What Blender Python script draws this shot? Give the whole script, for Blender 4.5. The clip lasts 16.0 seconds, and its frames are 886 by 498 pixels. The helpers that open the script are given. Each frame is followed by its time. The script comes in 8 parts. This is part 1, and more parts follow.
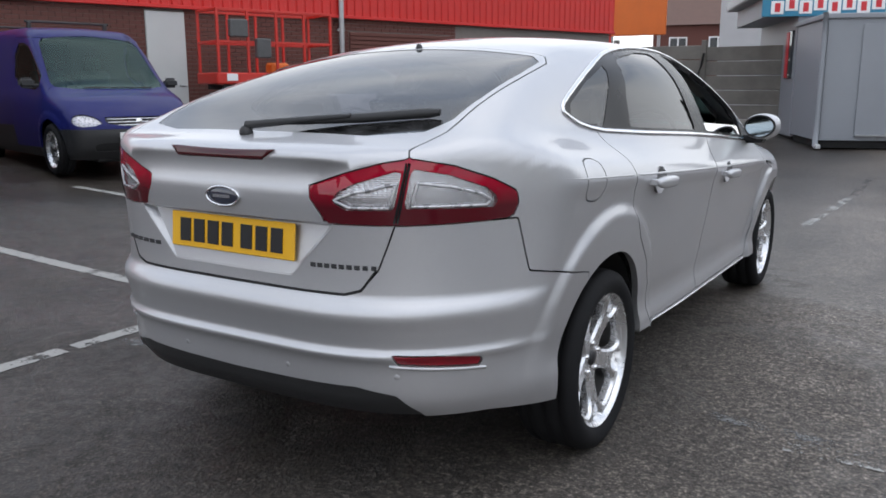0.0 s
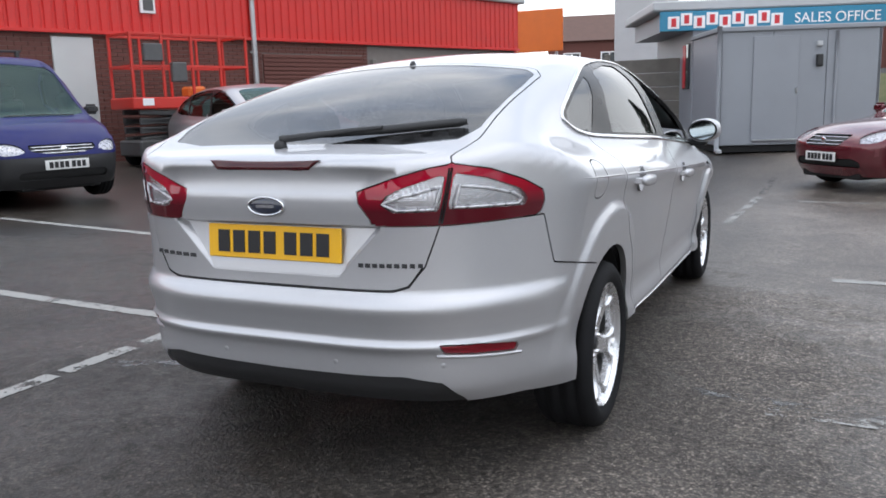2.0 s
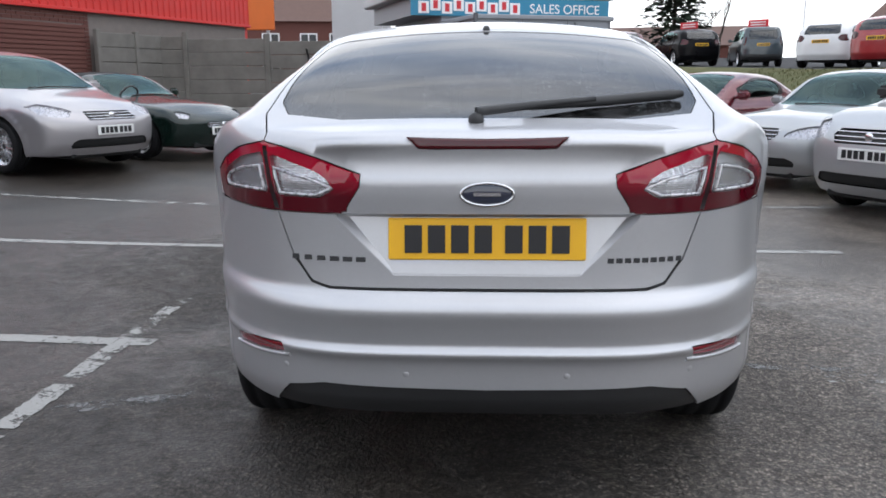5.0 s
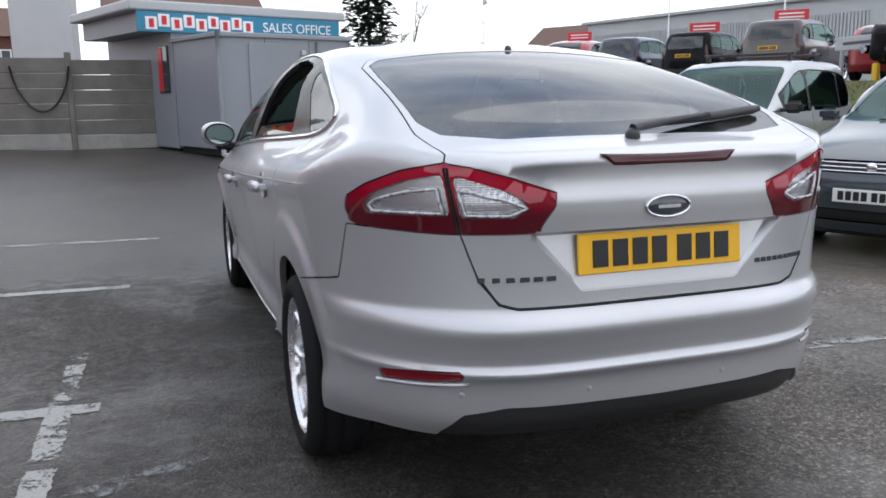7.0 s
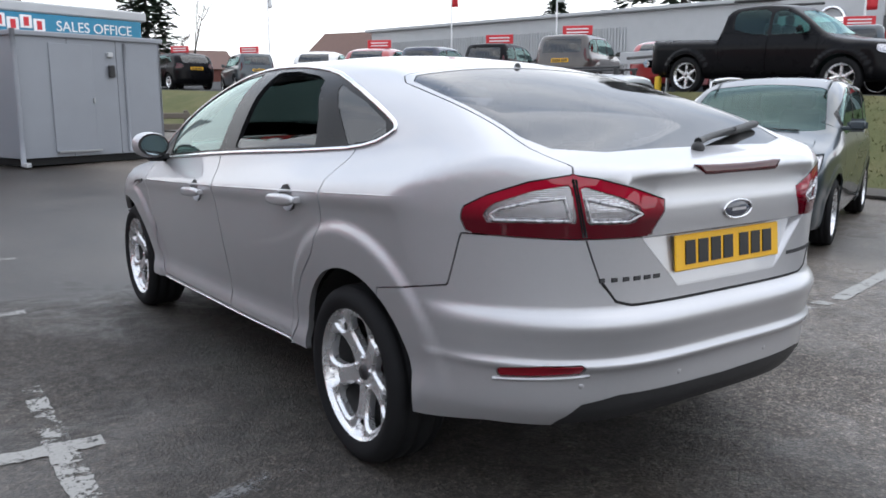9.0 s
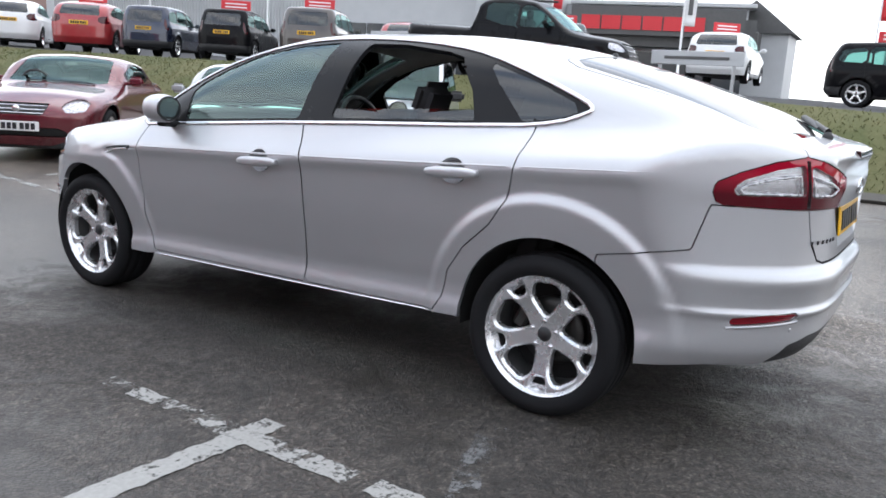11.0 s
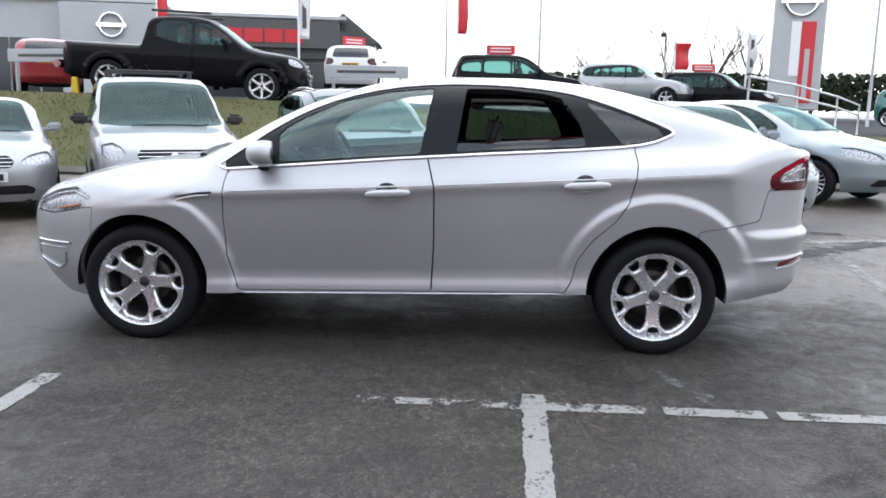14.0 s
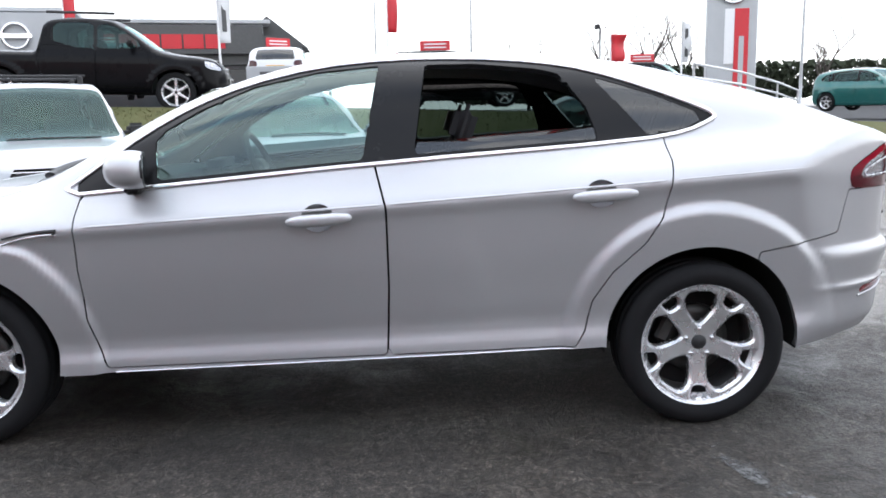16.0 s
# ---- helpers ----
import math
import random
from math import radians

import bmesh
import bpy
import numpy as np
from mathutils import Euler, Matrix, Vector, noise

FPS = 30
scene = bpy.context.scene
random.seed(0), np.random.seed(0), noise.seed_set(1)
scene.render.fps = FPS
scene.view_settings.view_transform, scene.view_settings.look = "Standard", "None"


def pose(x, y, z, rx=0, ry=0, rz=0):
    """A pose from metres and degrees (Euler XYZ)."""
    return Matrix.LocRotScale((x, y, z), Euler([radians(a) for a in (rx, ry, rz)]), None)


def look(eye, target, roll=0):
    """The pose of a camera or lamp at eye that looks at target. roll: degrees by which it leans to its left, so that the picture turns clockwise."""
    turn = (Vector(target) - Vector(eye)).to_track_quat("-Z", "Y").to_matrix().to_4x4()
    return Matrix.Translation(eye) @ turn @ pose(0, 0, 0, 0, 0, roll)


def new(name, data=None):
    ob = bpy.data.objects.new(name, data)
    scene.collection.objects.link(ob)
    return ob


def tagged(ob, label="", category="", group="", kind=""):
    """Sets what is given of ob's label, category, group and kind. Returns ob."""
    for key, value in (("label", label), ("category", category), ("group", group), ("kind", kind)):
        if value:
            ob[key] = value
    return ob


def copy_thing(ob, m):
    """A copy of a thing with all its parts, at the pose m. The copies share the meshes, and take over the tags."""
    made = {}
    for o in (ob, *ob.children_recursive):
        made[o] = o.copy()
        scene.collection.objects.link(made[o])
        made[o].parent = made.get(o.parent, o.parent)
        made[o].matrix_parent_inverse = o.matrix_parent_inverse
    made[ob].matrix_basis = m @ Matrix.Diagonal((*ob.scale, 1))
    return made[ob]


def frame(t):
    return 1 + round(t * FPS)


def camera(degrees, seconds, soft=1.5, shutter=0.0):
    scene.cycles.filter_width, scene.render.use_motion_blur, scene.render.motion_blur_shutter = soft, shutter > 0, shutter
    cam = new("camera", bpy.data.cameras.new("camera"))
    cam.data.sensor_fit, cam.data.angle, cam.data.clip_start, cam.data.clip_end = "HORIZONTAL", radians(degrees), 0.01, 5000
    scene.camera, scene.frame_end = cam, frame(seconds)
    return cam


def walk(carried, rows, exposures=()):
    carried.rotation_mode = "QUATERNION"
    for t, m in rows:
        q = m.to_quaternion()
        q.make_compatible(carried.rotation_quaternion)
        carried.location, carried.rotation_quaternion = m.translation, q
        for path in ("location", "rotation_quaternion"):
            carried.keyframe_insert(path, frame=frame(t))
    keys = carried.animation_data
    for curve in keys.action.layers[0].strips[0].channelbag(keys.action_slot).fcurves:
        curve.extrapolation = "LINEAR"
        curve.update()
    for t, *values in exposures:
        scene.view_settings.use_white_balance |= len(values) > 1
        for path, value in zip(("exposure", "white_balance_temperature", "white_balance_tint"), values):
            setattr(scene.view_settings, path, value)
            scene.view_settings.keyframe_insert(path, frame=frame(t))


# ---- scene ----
cam = camera(57.0, 16.0, 1.7)
PATH = [
    (0, (1.844, -2.673, 1.289), (0.816, -1.002, 0.896), -0.1),
    (0.5, (1.861, -2.88, 1.291), (0.879, -1.182, 0.896), -0.7),
    (1, (1.886, -2.927, 1.291), (0.922, -1.213, 0.929), -0.9),
    (1.5, (1.847, -2.948, 1.285), (0.908, -1.224, 0.909), -0.5),
    (2, (1.595, -3.057, 1.272), (0.769, -1.269, 0.92), -1.7),
    (2.5, (1.238, -3.096, 1.267), (0.521, -1.26, 0.926), -2.0),
    (3, (0.812, -3.091, 1.249), (0.273, -1.198, 0.892), -1.6),
    (3.5, (0.431, -3.069, 1.248), (0.097, -1.135, 0.863), -1.2),
    (6, (-0.41, -2.978, 1.269), (-0.287, -1.025, 0.859), -0.2),
    (6.5, (-0.832, -2.925, 1.285), (-0.469, -1.0, 0.879), -0.4),
    (7, (-1.29, -2.815, 1.262), (-0.651, -0.955, 0.895), -0.7),
    (7.5, (-1.648, -2.66, 1.296), (-0.749, -0.916, 0.915), 0.1),
    (8, (-1.953, -2.597, 1.309), (-0.897, -0.943, 0.929), -0.2),
    (8.5, (-2.044, -2.584, 1.307), (-0.98, -0.926, 0.96), -0.5),
    (11, (-3.661, -1.309, 1.275), (-2.004, -0.253, 0.874), 3.4),
    (11.5, (-4.03, -0.8, 1.315), (-2.249, 0.058, 0.972), 2.3),
    (12, (-4.439, -0.311, 1.321), (-2.562, 0.277, 0.964), 1.4),
    (12.5, (-4.767, 0.193, 1.332), (-2.838, 0.632, 1.039), 0.7),
    (13, (-5.058, 0.532, 1.343), (-3.102, 0.802, 1.02), 2.2),
    (13.5, (-5.165, 0.77, 1.316), (-3.199, 0.942, 0.99), 0.7),
    (14, (-5.249, 0.928, 1.332), (-3.281, 1.033, 0.986), 1.0),
    (14.5, (-5.257, 0.968, 1.337), (-3.29, 1.043, 0.985), 1.7),
    (15, (-5.096, 0.994, 1.292), (-3.13, 1.053, 0.93), 0.7),
    (15.5, (-4.612, 1.025, 1.287), (-2.642, 1.098, 0.948), -0.4),
    (16, (-3.919, 1.072, 1.259), (-1.949, 1.028, 0.919), -1.3),
]
walk(cam, [(t, look(eye, target, roll)) for t, eye, target, roll in PATH], [(0, 0.16, 6450, 10), (1.2, 0.38, 6450, 10), (2.5, 0.47, 6450, 10), (3.5, 0.44, 6450, 10), (6.5, 0.36, 6450, 10), (7.5, 0.35, 6450, 10), (8.5, 0.38, 6450, 10), (11, 0.80, 6450, 10), (11.5, 0.82, 6450, 10), (12.5, 0.71, 6450, 10), (13.5, 0.70, 6450, 10), (14.5, 0.80, 6450, 10), (16.0, 0.90, 6450, 10)])



# ---- sky, sun, exposure ----
world = bpy.data.worlds.new("overcast")
scene.world = world
world.use_nodes = True
wt = world.node_tree
sky = wt.nodes.new("ShaderNodeTexSky")
sky.sky_type = "NISHITA"
sky.sun_disc = False
sky.sun_elevation, sky.sun_rotation = radians(63), radians(94)
co = wt.nodes.new("ShaderNodeTexCoord")
cl = wt.nodes.new("ShaderNodeTexNoise")
cl.inputs["Scale"].default_value, cl.inputs["Detail"].default_value, cl.inputs["Roughness"].default_value, cl.inputs["Distortion"].default_value = 1.7, 3, 0.5, 0.6
stretch = wt.nodes.new("ShaderNodeMapping")
stretch.inputs["Scale"].default_value = (1, 1, 2.4)
wt.links.new(co.outputs["Generated"], stretch.inputs["Vector"])
wt.links.new(stretch.outputs["Vector"], cl.inputs["Vector"])
cr = wt.nodes.new("ShaderNodeValToRGB")
for el, (p, c) in zip(cr.color_ramp.elements, ((0.36, (4.2, 5.2, 7.0)), (0.64, (11.6, 11.8, 12.2)))):
    el.position, el.color = p, (*c, 1)
wt.links.new(cl.outputs["Fac"], cr.inputs["Fac"])
# thick white cloud low down, broken cloud higher up
sep = wt.nodes.new("ShaderNodeSeparateXYZ")
wt.links.new(co.outputs["Generated"], sep.inputs[0])
up = wt.nodes.new("ShaderNodeMapRange")
up.interpolation_type = "SMOOTHSTEP"
up.inputs["From Min"].default_value, up.inputs["From Max"].default_value = 0.16, 0.42
wt.links.new(sep.outputs[2], up.inputs["Value"])
low = wt.nodes.new("ShaderNodeMix")
low.data_type = "RGBA"
low.inputs[6].default_value = (11.5, 11.7, 12.0, 1)
wt.links.new(up.outputs["Result"], low.inputs["Factor"])
wt.links.new(cr.outputs["Color"], low.inputs[7])
mx = wt.nodes.new("ShaderNodeMix")
mx.data_type = "RGBA"
mx.inputs["Factor"].default_value = 0.85
wt.links.new(sky.outputs["Color"], mx.inputs[6])
wt.links.new(low.outputs[2], mx.inputs[7])
bg = wt.nodes["Background"]
wt.links.new(mx.outputs[2], bg.inputs["Color"])
bg.inputs["Strength"].default_value = 0.13

sun = bpy.data.lights.new("sun", "SUN")
sun.energy, sun.angle, sun.color = 0.6, radians(85), (1.0, 0.97, 0.93)
so = new("sun", sun)
so.matrix_world = look((13, -1, 26), (0, 0, 0))


# ---- materials ----
def material(name, build):
    m = bpy.data.materials.new(name)
    m.use_nodes = True
    t = m.node_tree
    b = t.nodes["Principled BSDF"]
    build(t, b)
    return m


def node(t, kind, **kw):
    n = t.nodes.new(kind)
    for k, v in kw.items():
        if k in n.inputs:
            n.inputs[k].default_value = v
        else:
            setattr(n, k, v)
    return n


def coords(t, scale=1.0, space="Object"):
    c = node(t, "ShaderNodeTexCoord")
    if scale == 1.0:
        return c.outputs[space]
    m = node(t, "ShaderNodeMapping")
    m.inputs["Scale"].default_value = scale if hasattr(scale, "__len__") else (scale,) * 3
    t.links.new(c.outputs[space], m.inputs["Vector"])
    return m.outputs["Vector"]


def noise_tex(t, scale, detail=4, rough=0.55, vec=None, distort=0.0):
    n = node(t, "ShaderNodeTexNoise", Scale=scale, Detail=detail, Roughness=rough, Distortion=distort)
    if vec is not None:
        t.links.new(vec, n.inputs["Vector"])
    return n.outputs["Fac"]


def ramp(t, fac, stops):
    r = node(t, "ShaderNodeValToRGB")
    e = r.color_ramp.elements
    while len(e) < len(stops):
        e.new(0.5)
    for el, (p, c) in zip(e, stops):
        el.position = p
        el.color = (*c, 1) if len(c) == 3 else c
    t.links.new(fac, r.inputs["Fac"])
    return r.outputs["Color"]


def grey(v):
    return (v, v, v)


def math_node(t, op, a, b=None, clamp=False):
    n = node(t, "ShaderNodeMath", operation=op, use_clamp=clamp)
    for i, q in enumerate((a, b)):
        if q is None:
            continue
        if isinstance(q, (int, float)):
            n.inputs[i].default_value = q
        else:
            t.links.new(q, n.inputs[i])
    return n.outputs[0]


def mix(t, fac, a, b):
    n = node(t, "ShaderNodeMix", data_type="RGBA")
    if isinstance(fac, (int, float)):
        n.inputs["Factor"].default_value = fac
    else:
        t.links.new(fac, n.inputs["Factor"])
    for i, q in ((6, a), (7, b)):
        if hasattr(q, "is_linked"):
            t.links.new(q, n.inputs[i])
        else:
            n.inputs[i].default_value = (*q, 1)
    return n.outputs[2]


def bump(t, b, height, strength, distance=0.002):
    n = node(t, "ShaderNodeBump", Strength=strength, Distance=distance)
    t.links.new(height, n.inputs["Height"])
    t.links.new(n.outputs["Normal"], b.inputs["Normal"])


def paint(name, rgb, metal=0.75, rough=0.3, dirt=0.12, coat=0.9):
    """Car paint: pigment with fine flake under a clear coat, a film of road dust in it."""
    def build(t, b):
        v = coords(t)
        flake = noise_tex(t, 900, 1, 0.5, v)
        dust = noise_tex(t, 2.2, 5, 0.6, v)
        c = mix(t, ramp(t, flake, [(0.3, grey(0)), (0.7, grey(1))]), tuple(q * 0.9 for q in rgb), tuple(min(1, q * 1.1) for q in rgb))
        d = math_node(t, "MULTIPLY", ramp(t, dust, [(0.45, grey(0)), (0.8, grey(1))]), dirt)
        t.links.new(mix(t, d, c, (0.3, 0.28, 0.26)), b.inputs["Base Color"])
        b.inputs["Metallic"].default_value = metal
        r = math_node(t, "MULTIPLY_ADD", dust, 0.1)
        r.node.inputs[2].default_value = rough - 0.05
        t.links.new(r, b.inputs["Roughness"])
        b.inputs["Coat Weight"].default_value = coat
        b.inputs["Specular IOR Level"].default_value = 0.5 * min(1.0, coat + 0.1)
        b.inputs["Coat Roughness"].default_value = 0.04
    return material(name, build)


def plain(name, rgb, rough=0.5, metal=0.0, vary=0.12, scale=6.0, relief=0.0, relief_scale=60.0, coat=0.0, spec=0.5):
    def build(t, b):
        v = coords(t)
        n = noise_tex(t, scale, 5, 0.6, v)
        t.links.new(mix(t, n, tuple(q * (1 - vary) for q in rgb), tuple(min(1, q * (1 + vary)) for q in rgb)), b.inputs["Base Color"])
        r = math_node(t, "MULTIPLY_ADD", n, 0.16)
        r.node.inputs[2].default_value = max(0.02, rough - 0.08)
        t.links.new(r, b.inputs["Roughness"])
        b.inputs["Metallic"].default_value = metal
        b.inputs["Coat Weight"].default_value = coat
        b.inputs["Specular IOR Level"].default_value = spec
        if relief:
            bump(t, b, noise_tex(t, relief_scale, 4, 0.6, v), relief)
    return material(name, build)


def glass(name, tint, rough=0.0, ior=1.6, spots=0.0, tone=(0.8, 0.8, 0.8)):
    """Thin pane: sees through with a tint, mirrors the sky at its face; spots: dried rain drops."""
    def build(t, b):
        out = t.nodes["Material Output"]
        tr = node(t, "ShaderNodeBsdfTransparent")
        tr.inputs["Color"].default_value = (*tint, 1)
        gl = node(t, "ShaderNodeBsdfGlossy")
        gl.inputs["Roughness"].default_value = max(rough, 0.005)
        gl.inputs["Color"].default_value = (*tone, 1)
        fr = node(t, "ShaderNodeFresnel", IOR=ior)
        fac = math_node(t, "MULTIPLY_ADD", fr.outputs[0], 1.15, True)
        fac.node.inputs[2].default_value = 0.03
        mx = node(t, "ShaderNodeMixShader")
        t.links.new(fac, mx.inputs[0])
        t.links.new(tr.outputs[0], mx.inputs[1])
        t.links.new(gl.outputs[0], mx.inputs[2])
        last = mx
        if spots:
            v = coords(t)
            vo = node(t, "ShaderNodeTexVoronoi", Scale=130.0)
            t.links.new(v, vo.inputs["Vector"])
            big = noise_tex(t, 2.6, 4, 0.6, v)
            dots = ramp(t, vo.outputs["Distance"], [(0.16, grey(1)), (0.3, grey(0))])
            film = ramp(t, noise_tex(t, 9, 6, 0.7, v, 0.6), [(0.42, grey(0)), (0.75, grey(1))])
            m = math_node(t, "MULTIPLY", dots, ramp(t, big, [(0.42, grey(0)), (0.6, grey(1))]))
            m = math_node(t, "ADD", m, math_node(t, "MULTIPLY", film, 0.35), True)
            df = node(t, "ShaderNodeBsdfDiffuse")
            df.inputs["Color"].default_value = (0.62, 0.62, 0.64, 1)
            m2 = node(t, "ShaderNodeMixShader")
            t.links.new(math_node(t, "MULTIPLY", m, spots), m2.inputs[0])
            t.links.new(mx.outputs[0], m2.inputs[1])
            t.links.new(df.outputs[0], m2.inputs[2])
            last = m2
        t.links.new(last.outputs[0], out.inputs["Surface"])
    return material(name, build)


def lens_plastic(name, rgb, alpha=0.35, rough=0.04, low=None):
    """Moulded lamp cover: coloured, clear enough to show what is behind, glossy."""
    def build(t, b):
        out = t.nodes["Material Output"]
        tr = node(t, "ShaderNodeBsdfTransparent")
        tr.inputs["Color"].default_value = (*rgb, 1)
        if low:                                   # base colour blends to low's darker red towards the bottom
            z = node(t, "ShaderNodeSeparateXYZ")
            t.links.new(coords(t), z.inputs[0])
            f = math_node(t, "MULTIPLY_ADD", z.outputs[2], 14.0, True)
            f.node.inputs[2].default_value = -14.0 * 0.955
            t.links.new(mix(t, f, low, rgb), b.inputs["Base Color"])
        else:
            b.inputs["Base Color"].default_value = (*rgb, 1)
        b.inputs["Roughness"].default_value = rough
        b.inputs["Coat Weight"].default_value = 0.3
        b.inputs["Coat Roughness"].default_value = 0.02
        mx = node(t, "ShaderNodeMixShader")
        mx.inputs[0].default_value = 1 - alpha
        t.links.new(tr.outputs[0], mx.inputs[1])
        t.links.new(b.outputs[0], mx.inputs[2])
        t.links.new(mx.outputs[0], out.inputs["Surface"])
    return material(name, build)


def honeycomb(name):
    """Bright lamp reflector moulded into small cells."""
    def build(t, b):
        v = coords(t)
        vo = node(t, "ShaderNodeTexVoronoi", Scale=170.0, Randomness=0.25)
        t.links.new(v, vo.inputs["Vector"])
        c = ramp(t, vo.outputs["Distance"], [(0.1, grey(0.22)), (0.5, grey(0.85))])
        t.links.new(c, b.inputs["Base Color"])
        b.inputs["Metallic"].default_value, b.inputs["Roughness"].default_value = 0.85, 0.22
        bump(t, b, vo.outputs["Distance"], 0.4, 0.003)
    return material(name, build)


M = dict(
    silver=paint("silver_paint", (0.535, 0.536, 0.552), 0.77, 0.47, 0.07, 0.8),
    black_gloss=plain("black_gloss", (0.012, 0.012, 0.013), 0.25, spec=0.18),
    black_plastic=plain("black_plastic", (0.018, 0.018, 0.019), 0.5, relief=0.2, relief_scale=400),
    rubber=plain("tyre_rubber", (0.010, 0.010, 0.011), 0.8, vary=0.35, scale=9, relief=0.25, relief_scale=180, spec=0.2),
    chrome=plain("bright_trim", (0.78, 0.78, 0.80), 0.12, 1.0, 0.05),
    alloy=plain("alloy_rim", (0.74, 0.74, 0.75), 0.27, 0.85, 0.10, 14),
    mirror=plain("mirror_glass", (0.5, 0.56, 0.56), 0.04, 1.0, 0.02),
    barrel=plain("shaded_rim_barrel", (0.10, 0.10, 0.10), 0.5, 0.6, 0.25, 18),
    disc=plain("brake_disc", (0.06, 0.058, 0.055), 0.45, 0.7, 0.2, 30),
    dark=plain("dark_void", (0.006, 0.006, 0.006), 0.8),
    glass_tint=glass("privacy_glass", (0.10, 0.135, 0.13), ior=1.62),
    glass_clear=glass("green_glass", (0.64, 0.86, 0.80), ior=1.75, tone=(0.70, 0.84, 0.81)),
    glass_car=glass("green_tinted_glass", (0.30, 0.50, 0.47), ior=1.3, tone=(0.58, 0.80, 0.78)),
    glass_rear=glass("rear_window_glass", (0.10, 0.10, 0.11), spots=0.22),
    red_lens=lens_plastic("red_lens", (0.055, 0.001, 0.004), 0.06, 0.12),
    reflector_red=lens_plastic("bumper_reflector_red", (0.20, 0.003, 0.012), 0.06, 0.15),
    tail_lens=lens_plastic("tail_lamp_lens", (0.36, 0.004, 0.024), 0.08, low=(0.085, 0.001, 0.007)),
    clear_lens=lens_plastic("clear_lens", (0.85, 0.85, 0.87), 0.965),
    lamp_white=plain("headlamp_reflector", (0.62, 0.62, 0.63), 0.28, 0.6, 0.45, 34),
    honeycomb=honeycomb("lamp_honeycomb"),
    fabric=plain("seat_cloth", (0.04, 0.04, 0.043), 0.9, relief=0.3, relief_scale=300),
    soft_cloth=plain("soft_top_cloth", (0.016, 0.016, 0.017), 0.85, relief=0.2, relief_scale=250),
    trim_grey=plain("cabin_plastic", (0.03, 0.03, 0.032), 0.6),
    roof_lining=plain("roof_lining", (0.45, 0.44, 0.42), 0.9),
    plate_yellow=plain("plate_yellow", (0.78, 0.42, 0.012), 0.35, vary=0.06, coat=0.4),
    plate_white=plain("plate_white", (0.72, 0.72, 0.70), 0.35, vary=0.06, coat=0.4),
    ink=plain("plate_black", (0.012, 0.012, 0.014), 0.4),
    amber=plain("amber_plastic", (0.55, 0.20, 0.06), 0.3, vary=0.1, coat=0.4),
    badge_blue=plain("badge_dark", (0.02, 0.025, 0.045), 0.2, coat=1.0),
)


# ---- mesh helpers ----
def mesh_object(name, verts, faces, mat, parent=None, label="", normals=None, smooth=True):
    me = bpy.data.meshes.new(name)
    me.from_pydata([tuple(map(float, v)) for v in verts], [], [tuple(int(i) for i in f) for f in faces])
    me.materials.append(mat)
    if smooth:
        me.shade_smooth()
    if normals is not None:
        me.normals_split_custom_set_from_vertices([tuple(map(float, n)) for n in normals])
    me.update()
    ob = new(name, me)
    if parent:
        ob.parent = parent
    if label:
        ob["label"] = label
    return ob


def part(name, bm, mat, parent=None, label="", smooth=False, angle=40):
    me = bpy.data.meshes.new(name)
    bmesh.ops.recalc_face_normals(bm, faces=bm.faces)
    bm.to_mesh(me)
    bm.free()
    me.materials.append(mat)
    if smooth:
        me.shade_smooth()
        me.set_sharp_from_angle(angle=radians(angle))
    ob = new(name, me)
    if parent:
        ob.parent = parent
    if label:
        ob["label"] = label
    return ob


def thing(name, label, category, m=None, group="", kind=""):
    ob = new(name)
    ob.empty_display_size = 0.1
    if m is not None:
        ob.matrix_world = m
    return tagged(ob, label, category, group, kind)


def add_box(bm, x, y, z, sx, sy, sz, bevel=0.0, m=None, seg=1):
    """A box whose middle is at x, y, z."""
    r = bmesh.ops.create_cube(bm, size=1)
    vs = r["verts"]
    bmesh.ops.scale(bm, vec=(sx, sy, sz), verts=vs)
    if bevel:
        es = {e for v in vs for e in v.link_edges}
        r = bmesh.ops.bevel(bm, geom=list(es), offset=bevel, segments=seg, affect="EDGES")
        vs = list({v for f in r["faces"] for v in f.verts} | {v for v in vs if v.is_valid})
    bmesh.ops.translate(bm, vec=(x, y, z), verts=vs)
    if m is not None:
        bmesh.ops.transform(bm, matrix=m, verts=vs)
    return vs


def box_bm(*a, **k):
    bm = bmesh.new()
    add_box(bm, *a, **k)
    return bm


